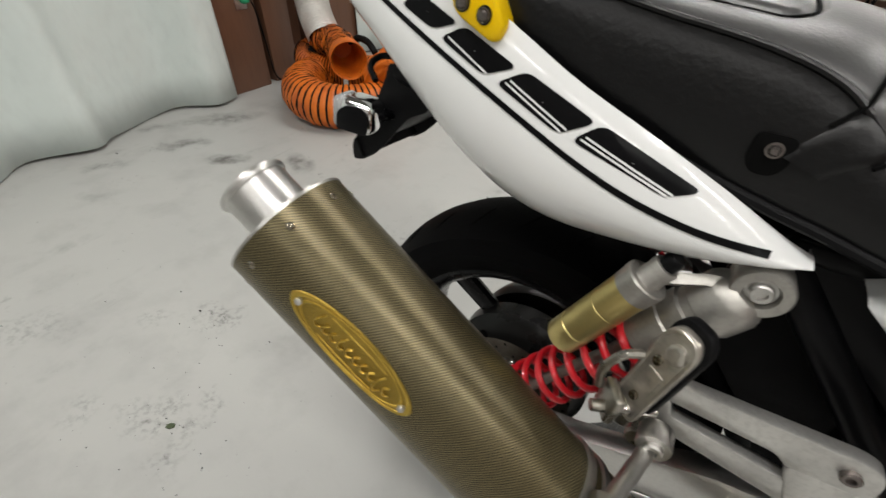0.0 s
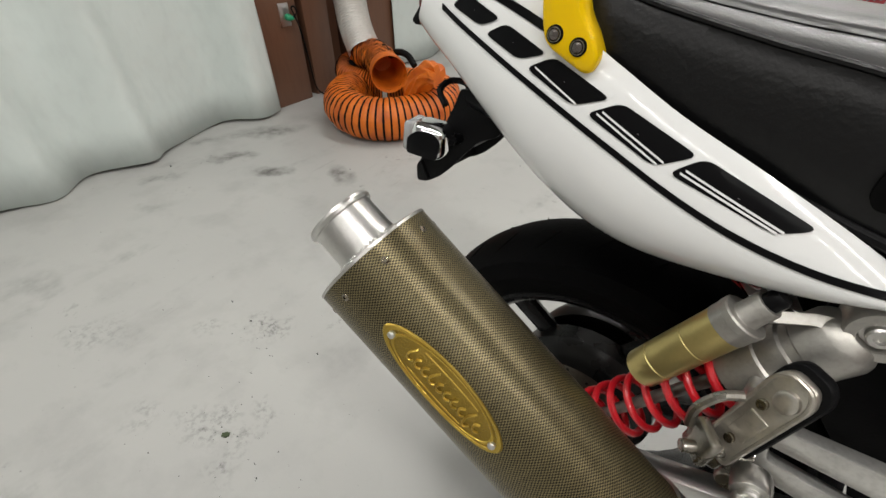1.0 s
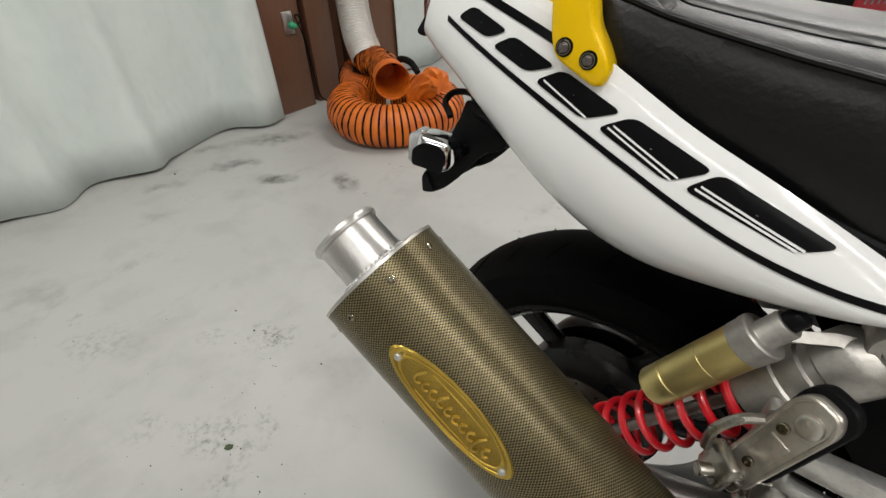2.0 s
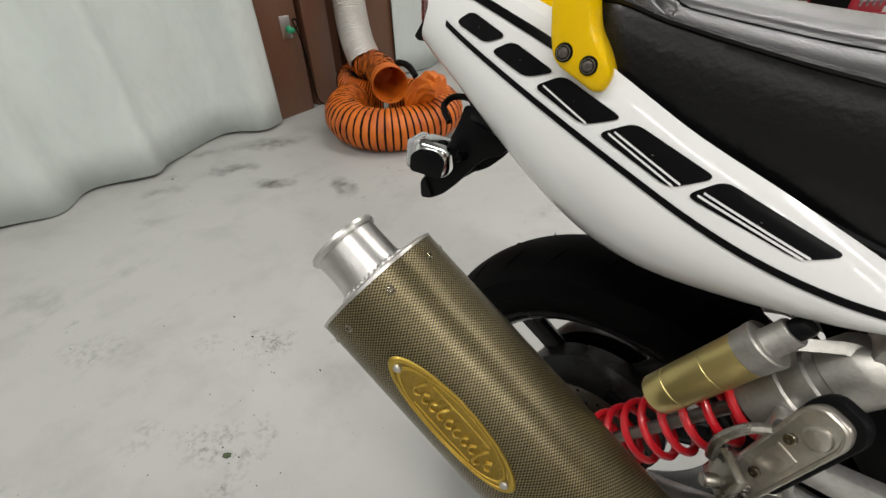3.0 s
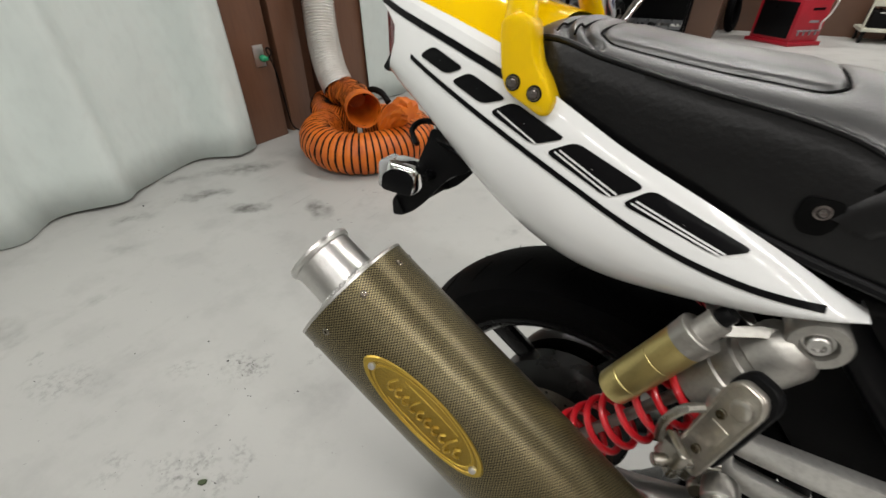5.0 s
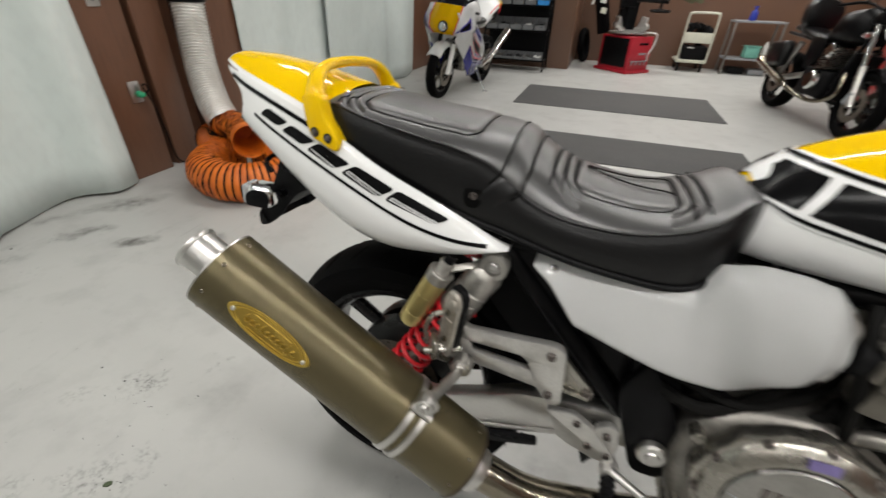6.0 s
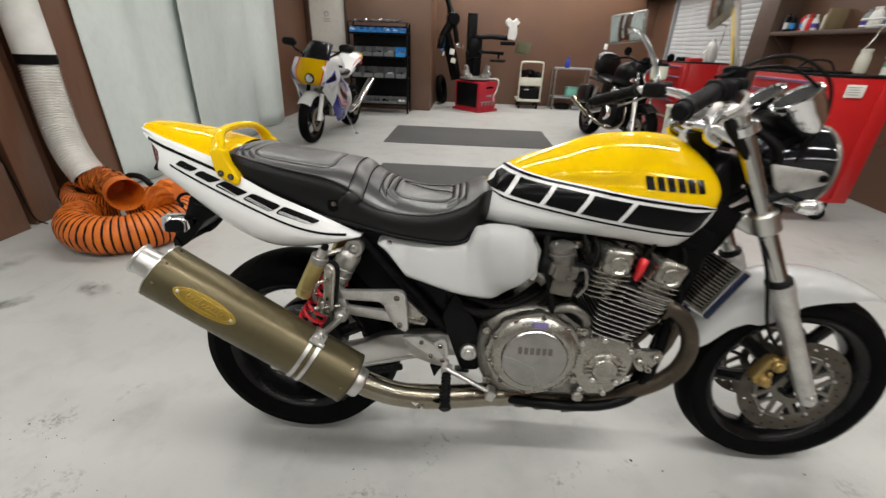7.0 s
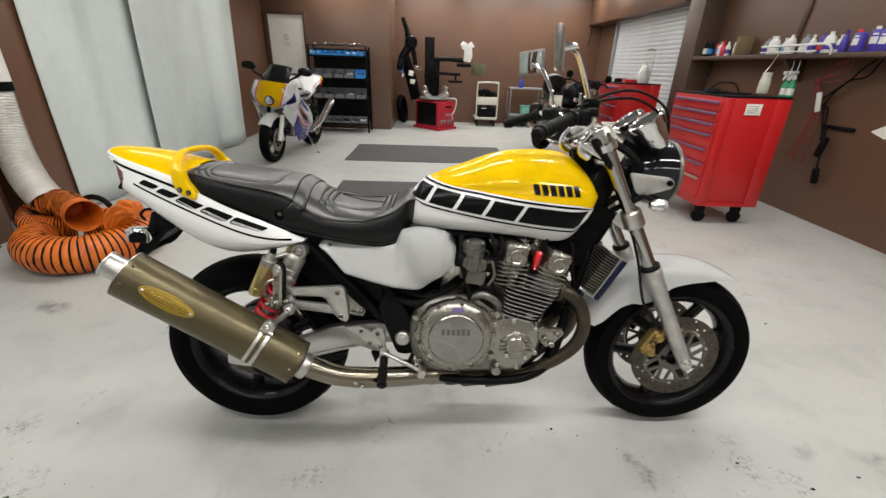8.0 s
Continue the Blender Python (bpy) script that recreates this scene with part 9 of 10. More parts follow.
for y in np.arange(1.62, 2.50, 0.098):
    row.append((y, "pack", M_PURPLE if rng.random() < 0.75 else M_BLUEPL))
for y, kind, m in ((2.54, "slim", M_PURPLE), (2.61, "slim", M_WHITEPL), (2.69, "jug", M_WHITEPL), (2.77, "can", M_PURPLE), (2.84, "slim", M_WHITEPL), (2.91, "jug", M_GREYPL), (2.99, "slim", M_PURPLE)):
    row.append((y, kind, m))
for y, kind in ((3.12, "jug"), (3.20, "slim"), (3.28, "jug"), (3.35, "slim"), (3.45, "jug")):
    row.append((y, kind, M_WHITEPL if y < 3.4 else M_GREYPL))
for y, kind, m in ((3.95, "can", M_IVORY), (4.03, "slim", M_WHITEPL), (4.10, "slim", M_RED), (4.17, "slim", M_WHITEPL), (4.25, "can", M_RED), (4.36, "can", M_PLASTIC), (4.44, "can", M_PLASTIC), (4.52, "can", M_GREYPL)):
    row.append((y, kind, m))
shared = {}
for y, kind, m in row:
    x = 4.15 - 0.15 + rng.uniform(-0.03, 0.03)
    h = rng.uniform(0.9, 1.1) * (0.9 if kind in ("pack", "can") else 0.72)
    name = "ivory" if m is M_IVORY else "white" if m is M_WHITEPL else "grey" if m is M_GREYPL else "red" if m is M_RED else "black" if m is M_PLASTIC else "blue and violet"
    if kind == "pack":
        ob = thing("chemical_bottle", pose(x, y, 1.435, 0, 0, rng.uniform(-8, 8)), name + " flat bottle of workshop fluid on the shelf", "bottle", "shelf bottles")
        bm = bmesh.new()
        add_box(bm, (0, 0, 0.085 * h), (0.055, 0.088, 0.17 * h), bevel=0.014, seg=3)
        part("bottle_body", bm, m, ob)
        bm = bmesh.new()
        add_lathe(bm, [(0, 0), (0.016, 0), (0.016, 0.022), (0, 0.024)], (0, 0.02, 0.17 * h), (0, 0, 1), 14)
        part("cap", bm, M_WHITEPL if rng.random() < 0.5 else M_RED, ob)
        bm = bmesh.new()
        add_box(bm, (-0.0285, 0, 0.09 * h), (0.0012, 0.06, 0.05))
        add_box(bm, (-0.0285, 0, 0.135 * h), (0.0012, 0.045, 0.012))
        part("label_patch", bm, M_WHITEPL, ob)
    else:
        prof, cat = kinds[kind]
        ob = thing("chemical_bottle", pose(x, y, 1.435, 0, 0, rng.uniform(0, 90)), name + " workshop fluid " + cat + " standing on the shelf", cat, "shelf bottles")
        bm = bmesh.new()
        add_lathe(bm, [(r * 0.82, z * h) for r, z in prof], (0, 0, 0), (0, 0, 1), 18)
        part("bottle_body", bm, m, ob)
        bm = bmesh.new()
        r = prof[3][0] * 0.82 + 0.0008
        add_lathe(bm, [(r, 0.03), (r + 0.0004, 0.03), (r + 0.0004, 0.10 * h), (r, 0.10 * h)], (0, 0, 0), (0, 0, 1), 18, True)
        part("label_band", bm, rng.choice((M_PURPLE, M_BLUEPL, M_RED, M_WHITEPL, M_PAPER)), ob)
bm = bmesh.new()
add_box(bm, (4.05, 3.86, 1.525), (0.17, 0.035, 0.21), (4, 0, 0), 0.003)
tagged(part("cardboard_file", bm, material("card", (0.20, 0.15, 0.08), 0.8, spot=0.3)), "brown cardboard file leaning on the shelf", "file")
bm = bmesh.new()
add_box(bm, (4.03, 3.72, 1.427), (0.16, 0.18, 0.012), (0, 0, 4), 0.002)
tagged(part("paper_stack", bm, M_PAPER), "flat stack of papers on the shelf", "paper")

# wire rail and hooks below and before the shelf
bm = bmesh.new()
add_tube(bm, smooth_path([(3.86, 3.30, 1.50), (3.84, 2.80, 1.50), (3.84, 2.55, 1.50), (3.86, 2.50, 1.47), (3.90, 2.52, 1.40)]), 0.010, 8)
add_tube(bm, [(3.86, 3.30, 1.45), (3.84, 2.62, 1.45)], 0.007, 8)
tagged(part("wire_rail", bm, M_WHITEPL), "white wire rail hooked before the wall shelf", "rail")
bm = bmesh.new()
add_box(bm, (4.142, 2.44, 0.845), (0.03, 0.30, 0.030), bevel=0.004)
tagged(part("wall_ledge", bm, M_PLASTIC), "dark narrow ledge fixed on the brown wall", "ledge")
bm = bmesh.new()
add_box(bm, (4.142, 3.20, 2.05), (0.02, 0.05, 1.30), (6, 0, 0), 0.004)
tagged(part("wall_strap", bm, M_WOOD), "dark strap running up the brown wall", "strap")
bm = bmesh.new()
add_plate(bm, [(-0.10, -0.03), (0.02, -0.07), (0.10, -0.06), (0.05, 0.06)], -0.002, 0.0, 0, Matrix.Translation((4.149, 2.06, 0.885)) @ pose(0, 0, 0, 0, 0, -90))
tagged(part("paper_sheet", bm, M_PAPER), "white sheet of paper stuck on the brown wall", "paper")


sway = random.Random(9)


def cable(pts, r, m, label, n=8):
    bm = bmesh.new()
    pts = [pts[0]] + [(x, y + sway.uniform(-0.028, 0.028), z + sway.uniform(-0.02, 0.02)) for x, y, z in pts[1:]]
    add_tube(bm, smooth_path(pts, n), r, 8)
    return tagged(part("hanging_cable", bm, m), label, "cable", "hanging cables")


for dy, dz in ((0, 0), (0.05, 0.02), (-0.05, -0.01), (0.02, 0.05)):
    cable([(4.0, 2.44 + dy, 1.385), (4.05, 2.58 + dy, 1.29 + dz), (4.08, 2.76, 1.20), (4.10, 2.70 + dy * 0.6, 1.02), (4.10, 2.68 + dy, 0.78 + dz), (4.10, 2.72 + dy * 1.6, 0.56), (4.10, 2.76 + dy * 2, 0.48 + dz)], 0.005, M_CORD, "thin red cable hanging from the wall shelf")
cable([(4.08, 2.76, 1.20), (4.08, 2.55, 1.24), (4.08, 2.40, 1.27)], 0.005, M_CORD, "thin red cable tied to the black one")
for dy, dz in ((0, 0), (0.05, 0.04)):
    cable([(4.06, 2.22 + dy, 1.385), (4.08, 2.34 + dy, 1.28), (4.08, 2.46, 1.20 + dz), (4.10, 2.62 + dy, 1.06), (4.10, 2.58, 0.92 + dz), (4.10, 2.50, 0.74)], 0.008, M_WIRE, "black cable hanging from the wall shelf")
for y, z, dz, tilt in ((2.49, 0.67, 0.18, 10), (2.44, 0.42, 0.14, -12)):
    bm = bmesh.new()
    add_box(bm, (4.10, y, z), (0.035, 0.06, dz), (tilt, 0, 0), 0.012)
    add_cyl(bm, (4.10, y + 0.01, z + dz / 2 - 0.02), (4.10, y + 0.03, z + dz / 2 + 0.10), 0.010, 0.007, 10)
    tagged(part("cable_plug", bm, M_PLASTIC), "black plug at the end of a hanging cable", "plug", "cable plugs")
bm = bmesh.new()
add_box(bm, (4.06, 2.65, 1.04), (0.02, 0.045, 0.17), (-16, 0, 0), 0.006)
tagged(part("cable_tag", bm, M_WHITEPL), "white tag on the red cables", "tag")
for y in (2.90, 2.97):
    can = thing("spray_bottle", pose(3.97, y, 1.04), "green spray bottle with a white trigger hung below the shelf", "bottle", "spray bottles")
    bm = bmesh.new()
    add_lathe(bm, [(0, -0.05), (0.030, -0.05), (0.033, -0.042), (0.033, 0.13), (0.016, 0.165), (0.014, 0.18), (0, 0.18)], (0, 0, 0), (0, 0, 1), 18)
    part("bottle_body", bm, M_GREEN, can)
    bm = bmesh.new()
    add_lathe(bm, [(0.0335, 0.04), (0.034, 0.04), (0.034, 0.10), (0.0335, 0.10)], (0, 0, 0), (0, 0, 1), 18, True)
    part("label_band", bm, M_WHITEPL, can)
    bm = bmesh.new()
    add_lathe(bm, [(0, 0.175), (0.018, 0.175), (0.018, 0.20), (0.012, 0.22), (0, 0.22)], (0, 0, 0), (0, 0, 1), 14)
    add_box(bm, (-0.02, 0, 0.235), (0.08, 0.024, 0.03), (0, -8, 0), 0.006)
    add_box(bm, (-0.035, 0, 0.195), (0.012, 0.018, 0.06), (0, 25, 0), 0.004)
    add_tube(bm, [(0, 0, 0.24), (0.004, 0, 0.30), (0, 0, 0.342)], 0.004, 8)
    part("trigger", bm, M_WHITEPL, can)
bm = bmesh.new()
add_tube(bm, smooth_path([(4.02, 8.995, 2.75), (3.99, 8.99, 2.4), (4.03, 8.99, 2.05), (4.0, 8.99, 1.7)]), 0.006, 6)
tagged(part("wall_cable", bm, M_WIRE), "thin dark cable running down the back wall", "cable")
bm = bmesh.new()
add_box(bm, (3.35, 8.996, 1.25), (0.07, 0.01, 0.11), bevel=0.003)
tagged(part("wall_switch", bm, M_WHITEPL), "white switch plate on the back wall", "switch")


# ---- the two other motorcycles ----
def loft(bm, stations, seg=24, power=2.6, caps=True):
    """Rounded sections along x: (x, z centre, half width, half height)."""
    rings = []
    for x, z, w, h in stations:
        ring = []
        for i in range(seg):
            a = 2 * math.pi * i / seg
            c, s = math.cos(a), math.sin(a)
            ring.append(bm.verts.new((x, w * math.copysign(abs(c) ** (2 / power), c), z + h * math.copysign(abs(s) ** (2 / power), s))))
        rings.append(ring)
    for p, q in zip(rings, rings[1:]):
        for i in range(seg):
            bm.faces.new((p[i], p[(i + 1) % seg], q[(i + 1) % seg], q[i]))
    if caps:
        bm.faces.new(rings[0])
        bm.faces.new(rings[-1][::-1])


def simple_wheel(root, x, R, w, name):
    bm = bmesh.new()
    bead = R - 0.085
    add_lathe(bm, [(bead + 0.004, -w * 0.7), (bead - 0.02, -w * 0.6), (bead - 0.02, w * 0.6), (bead + 0.004, w * 0.7)], (0, 0, 0), (0, 1, 0), 36, True)
    add_lathe(bm, [(0, -0.06), (0.045, -0.05), (0.045, 0.05), (0, 0.06)], (0, 0, 0), (0, 1, 0), 16)
    for k in range(3):
        add_tube(bm, [(0.03 * math.cos(2.1 * k), 0, 0.03 * math.sin(2.1 * k)), ((bead - 0.01) * math.cos(2.1 * k), 0, (bead - 0.01) * math.sin(2.1 * k))], 0.024, 8)
    rim = part(name, move(bm, pose(x, 0, R)), M_RIM, root)
    bm = bmesh.new()
    add_lathe(bm, tyre_profile(R, w, bead), (0, 0, 0), (0, 1, 0), 56, True)
    part("tyre", move(bm, pose(x, 0, R)), M_RUBBER, rim)
    for s in (-1, 1):
        bm = bmesh.new()
        add_lathe(bm, [(0.09, -0.002), (0.145, -0.002), (0.145, 0.002), (0.09, 0.002)], (x, s * (w + 0.012), R), (0, 1, 0), 40, True)
        for k in range(6):
            a = 2 * math.pi * k / 6
            add_bar(bm, (x + 0.04 * math.cos(a), R + 0.04 * math.sin(a)), (x + 0.095 * math.cos(a + 0.3), R + 0.095 * math.sin(a + 0.3)), 0.012, s * (w + 0.010), s * (w + 0.014), 0)
        part("brake_disc", bm, M_DISC, rim)
    return rim


M_SCREEN = material("smoked_screen", (0.012, 0.012, 0.014), 0.06, spot=0.1, coat=0.5)
M_ROYAL = material("royal_blue_paint", (0.02, 0.02, 0.28), 0.25, spot=0.2, spot_scale=10, coat=0.6)
sport = thing("sport_motorcycle", pose(-1.44, 4.98, 0, 0, 0, -95) @ pose(0, 0, 0, -5, 0, 0), "white and yellow faired sport motorcycle with blue lower panels", "motorcycle")
simple_wheel(sport, 0.70, 0.30, 0.058, "front_wheel")
simple_wheel(sport, -0.68, 0.31, 0.085, "rear_wheel")
for s in (-1, 1):
    bm = bmesh.new()
    add_cyl(bm, (0.71, 0.095 * s, 0.29), (0.60, 0.095 * s, 0.60), 0.028, seg=16)
    part("fork_leg", bm, M_WHITEPL, sport, "pale fork leg")
    bm = bmesh.new()
    add_box(bm, (0.655, 0.10 * s, 0.34), (0.05, 0.05, 0.11), (0, 20, 0), 0.01)
    part("brake_caliper", bm, M_ALU, sport)
    bm = bmesh.new()
    add_tube(bm, smooth_path([(0.52, 0.16 * s, 1.02), (0.55, 0.26 * s, 1.07), (0.53, 0.31 * s, 1.11)]), 0.014, 8)
    loft(bm, [(0.545, 1.135, 0.02, 0.02), (0.52, 1.14, 0.085, 0.045), (0.49, 1.14, 0.09, 0.05), (0.485, 1.14, 0.08, 0.045)], 16)
    for v in bm.verts:
        if v.co.z > 1.085 and abs(v.co.y) < 0.1:
            v.co.y += 0.36 * s
    part("mirror", bm, M_BLACK, sport, "black mirror")
bm = bmesh.new()
rows = []
for i in range(15):
    a = radians(40 + 105 * i / 14)
    rows.append([bm.verts.new((0.70 + (0.325 - 0.03 * abs(v) ** 2) * math.cos(a), v * 0.085, 0.30 + (0.335 - 0.05 * abs(v) ** 2.5) * math.sin(a))) for v in np.linspace(-1, 1, 11)])
for p, q in zip(rows, rows[1:]):
    for j in range(10):
        bm.faces.new((p[j], q[j], q[j + 1], p[j + 1]))
bmesh.ops.solidify(bm, geom=bm.faces[:], thickness=0.004)
part("front_fender", bm, M_WHITE, sport, "white front fender", 60)
bm = bmesh.new()
rows = []
for i in range(15):
    u = i / 14
    z, w = 0.715 + 0.285 * u, lerp(u, [0, 0.25, 0.6, 1], [0.120, 0.158, 0.172, 0.165])
    x = lerp(u, [0, 0.12, 0.3, 0.55, 1], [0.800, 0.842, 0.850, 0.820, 0.715])
    rows.append([bm.verts.new((x - 0.085 * abs(v) ** 2.6, v * w, z - 0.01 * v * v)) for v in np.linspace(-1, 1, 17)])
for p, q in zip(rows, rows[1:]):
    for j in range(16):
        bm.faces.new((p[j], q[j], q[j + 1], p[j + 1]))
bmesh.ops.solidify(bm, geom=bm.faces[:], thickness=0.006)
nose = part("nose_cowl", bm, M_YELLOW, sport, "square yellow nose panel round the headlight", 60)
for s in (-1, 1):
    bm = bmesh.new()
    edge = [(lerp(u, [0, 0.12, 0.3, 0.55, 1], [0.800, 0.842, 0.850, 0.820, 0.715]) - 0.083, s * (lerp(u, [0, 0.25, 0.6, 1], [0.120, 0.158, 0.172, 0.165]) + 0.002), 0.706 + 0.285 * u) for u in np.linspace(0, 1, 12)]
    add_tube(bm, edge, 0.006, 6)
    part("piping", bm, M_RED, nose, "thin red line beside the nose panel")
    bm = bmesh.new()
    rows = []
    for i, (x, y, z) in enumerate(edge):
        far = Vector((0.60 - 0.08 * i / 11, s * lerp(i / 11, [0, 0.5, 1], [0.235, 0.320, 0.270]), 0.62 + 0.36 * i / 11))
        near = Vector((x - 0.004, y, z))
        rows.append([bm.verts.new(near.lerp(far, f) + Vector((0, s * 0.035 * math.sin(math.pi * f), 0))) for f in np.linspace(0, 1, 8)])
    for p, q in zip(rows, rows[1:]):
        for j in range(7):
            bm.faces.new((p[j], q[j], q[j + 1], p[j + 1]))
    bmesh.ops.solidify(bm, geom=bm.faces[:], thickness=0.005)
    cheek = part("cheek_panel", bm, M_WHITE, nose, "white cheek panel beside the nose", 60)
    # black triangular duct in a thin violet outline, laid on the cheek
    for corners, lift, mat, name in ((((0.04, 0.10), (0.66, 0.40), (0.46, 0.74)), 0.005, M_PURPLE, "duct_outline"), (((0.12, 0.17), (0.58, 0.40), (0.44, 0.62)), 0.008, M_BLACK, "air_duct")):
        bm = bmesh.new()
        rows = []
        for i in range(7):
            row = []
            for j in range(7):
                f0 = corners[0][0] + (corners[1][0] - corners[0][0]) * j / 6
                u0 = corners[0][1] + (corners[1][1] - corners[0][1]) * j / 6
                f1, u1 = f0 + (corners[2][0] - f0) * i / 6.3, u0 + (corners[2][1] - u0) * i / 6.3
                k = min(10, int(u1 * 11))
                near = Vector(edge[k]).lerp(Vector(edge[k + 1]), u1 * 11 - k)
                far = Vector((0.60 - 0.08 * u1, s * lerp(u1, [0, 0.5, 1], [0.235, 0.320, 0.270]), 0.62 + 0.36 * u1))
                row.append(bm.verts.new(near.lerp(far, f1) + Vector((0.3 * lift, s * (0.035 * math.sin(math.pi * f1) + lift), 0))))
            rows.append(row)
        for p, q in zip(rows, rows[1:]):
            for j in range(6):
                bm.faces.new((p[j], q[j], q[j + 1], p[j + 1]))
        part(name, bm, mat, cheek)
bm = bmesh.new()
add_lathe(bm, [(0.046, -0.02), (0.050, 0.0), (0.044, 0.010), (0.028, 0.016), (0, 0.020)], (0.846, 0.045, 0.790), (1, 0, 0.05), 28)
part("headlight", bm, M_GLASS, nose, "round headlight")
bm = bmesh.new()
add_lathe(bm, [(0.048, -0.01), (0.058, -0.01), (0.058, 0.006), (0.048, 0.010)], (0.846, 0.045, 0.790), (1, 0, 0.05), 28, True)
part("headlight_surround", bm, M_BLACK, nose)
bm = bmesh.new()
rows = []
for i in range(9):
    f = i / 8
    x, z = 0.72 - 0.24 * f, 0.985 + 0.205 * f ** 0.8
    w = 0.185 - 0.03 * f
    rows.append([bm.verts.new((x - 0.10 * abs(v) ** 2, v * w, z - 0.03 * abs(v) ** 3)) for v in np.linspace(-1, 1, 13)])
for p, q in zip(rows, rows[1:]):
    for j in range(12):
        bm.faces.new((p[j], q[j], q[j + 1], p[j + 1]))
bmesh.ops.solidify(bm, geom=bm.faces[:], thickness=0.004)
part("windscreen", bm, M_SCREEN, sport, "dark smoked windscreen", 60)
for s in (-1, 1):
    bm = bmesh.new()

    def flank(x, f, lift=0.0):
        top = lerp(x, [-0.22, 0.1, 0.45, 0.74], [0.62, 0.76, 0.92, 0.93])
        low = lerp(x, [-0.22, 0.0, 0.35, 0.55, 0.74], [0.30, 0.22, 0.24, 0.46, 0.66])
        out = lerp(x, [-0.22, 0.2, 0.55, 0.74], [0.19, 0.25, 0.275, 0.20])
        return Vector((x, s * (out * (0.62 + 0.38 * math.sin(math.pi * (0.12 + 0.76 * f))) + lift), low + (top - low) * f))

    rows = [[bm.verts.new(flank(x, f)) for f in np.linspace(0, 1, 12)] for x in np.linspace(0.74, -0.22, 26)]
    for p, q in zip(rows, rows[1:]):
        for j in range(11):
            f = bm.faces.new((p[j], q[j], q[j + 1], p[j + 1]))
            f.material_index = 1 if (j < 4 and 0.12 < p[j].co.x < 0.56) or (j < 1 and p[j].co.x < 0.21) else 0
    bmesh.ops.solidify(bm, geom=bm.faces[:], thickness=0.005)
    panel = part("side_fairing", bm, [M_WHITE, M_ROYAL], sport, "white side fairing, blue below", 60)
    for x0, x1, f0, f1, slope, mat in ((0.54, -0.15, 0.33, 0.355, 0.04, M_RED), (0.50, -0.15, 0.20, 0.24, 0.05, M_ROYAL), (0.50, -0.15, 0.27, 0.29, 0.05, M_GREYPL), (0.46, 0.14, 0.52, 0.64, -0.06, M_BLACK), (0.48, 0.12, 0.48, 0.50, -0.06, M_RED), (0.48, 0.12, 0.66, 0.68, -0.06, M_RED), (0.34, 0.04, 0.40, 0.43, 0.02, M_ROYAL), (0.30, 0.02, 0.78, 0.90, -0.06, M_ROYAL)):
        bm = bmesh.new()
        rows = [[bm.verts.new(flank(x0 + (x1 - x0) * i / 12, f0 + (f1 - f0) * j / 3 + slope * i / 12, 0.008)) for j in range(4)] for i in range(13)]
        for p, q in zip(rows, rows[1:]):
            for j in range(3):
                bm.faces.new((p[j], q[j], q[j + 1], p[j + 1]))
        part("stripe", bm, mat, panel)
    bm = bmesh.new()
    add_plate(bm, round_poly([(0.60, 0.80), (0.45, 0.84), (0.40, 0.76), (0.55, 0.72)], 0.02), s * 0.262, s * 0.272, 0.002)
    part("air_duct", bm, M_BLACK, panel)
bm = bmesh.new()
loft(bm, [(0.46, 0.92, 0.10, 0.08), (0.35, 0.95, 0.16, 0.12), (0.10, 0.93, 0.17, 0.13), (-0.12, 0.87, 0.12, 0.09)], 24)
part("fuel_tank", bm, M_WHITE, sport, "white fuel tank with blue")
bm = bmesh.new()
loft(bm, [(0.50, 0.97, 0.05, 0.05), (0.42, 1.00, 0.12, 0.06), (0.25, 1.00, 0.13, 0.05)], 20)
part("tank_cover", bm, M_ROYAL, sport)
bm = bmesh.new()
loft(bm, [(-0.10, 0.80, 0.10, 0.04), (-0.35, 0.81, 0.14, 0.05), (-0.50, 0.86, 0.12, 0.05)], 20)
part("seat", bm, M_LEATHER, sport)
bm = bmesh.new()
loft(bm, [(-0.28, 0.78, 0.13, 0.06), (-0.45, 0.88, 0.16, 0.10), (-0.62, 0.96, 0.17, 0.09), (-0.80, 1.00, 0.14, 0.06), (-0.90, 1.00, 0.06, 0.03)], 24)
tail_b = part("tail_cowl", bm, M_WHITE, sport, "white tail cowl with yellow number panels")
for s in (-1, 1):
    bm = bmesh.new()
    loft(bm, [(-0.62, 0.965, 0.172, 0.060), (-0.74, 0.99, 0.162, 0.066), (-0.86, 1.005, 0.110, 0.045)], 20)
    for v in list(bm.verts):
        if v.co.y * s < 0.02:
            v.co.y = 0.02 * s
    part("number_panel", bm, M_YELLOW, tail_b)
    for k in range(2):
        bm = bmesh.new()
        add_plate(bm, round_poly([(-0.40, 0.875 - 0.05 * k), (-0.50, 0.915 - 0.05 * k), (-0.60, 0.945 - 0.05 * k), (-0.58, 0.915 - 0.05 * k), (-0.46, 0.865 - 0.05 * k)], 0.008), 0.162 * s, 0.177 * s, 0.002)
        part("air_duct", bm, M_BLACK, tail_b)
    bm = bmesh.new()
    add_tube(bm, smooth_path([(-0.36, 0.150 * s, 0.90), (-0.50, 0.168 * s, 0.972), (-0.63, 0.176 * s, 1.005), (-0.65, 0.177 * s, 0.96), (-0.62, 0.176 * s, 0.90)]), 0.006, 6)
    part("piping", bm, M_RED, tail_b)
bm = bmesh.new()
add_box(bm, (0.10, 0, 0.45), (0.46, 0.30, 0.34), bevel=0.03)
add_box(bm, (-0.30, 0, 0.50), (0.30, 0.16, 0.30), bevel=0.03)
add_tube(bm, [(-0.20, 0.10, 0.42), (-0.70, 0.12, 0.31)], 0.035, 10)
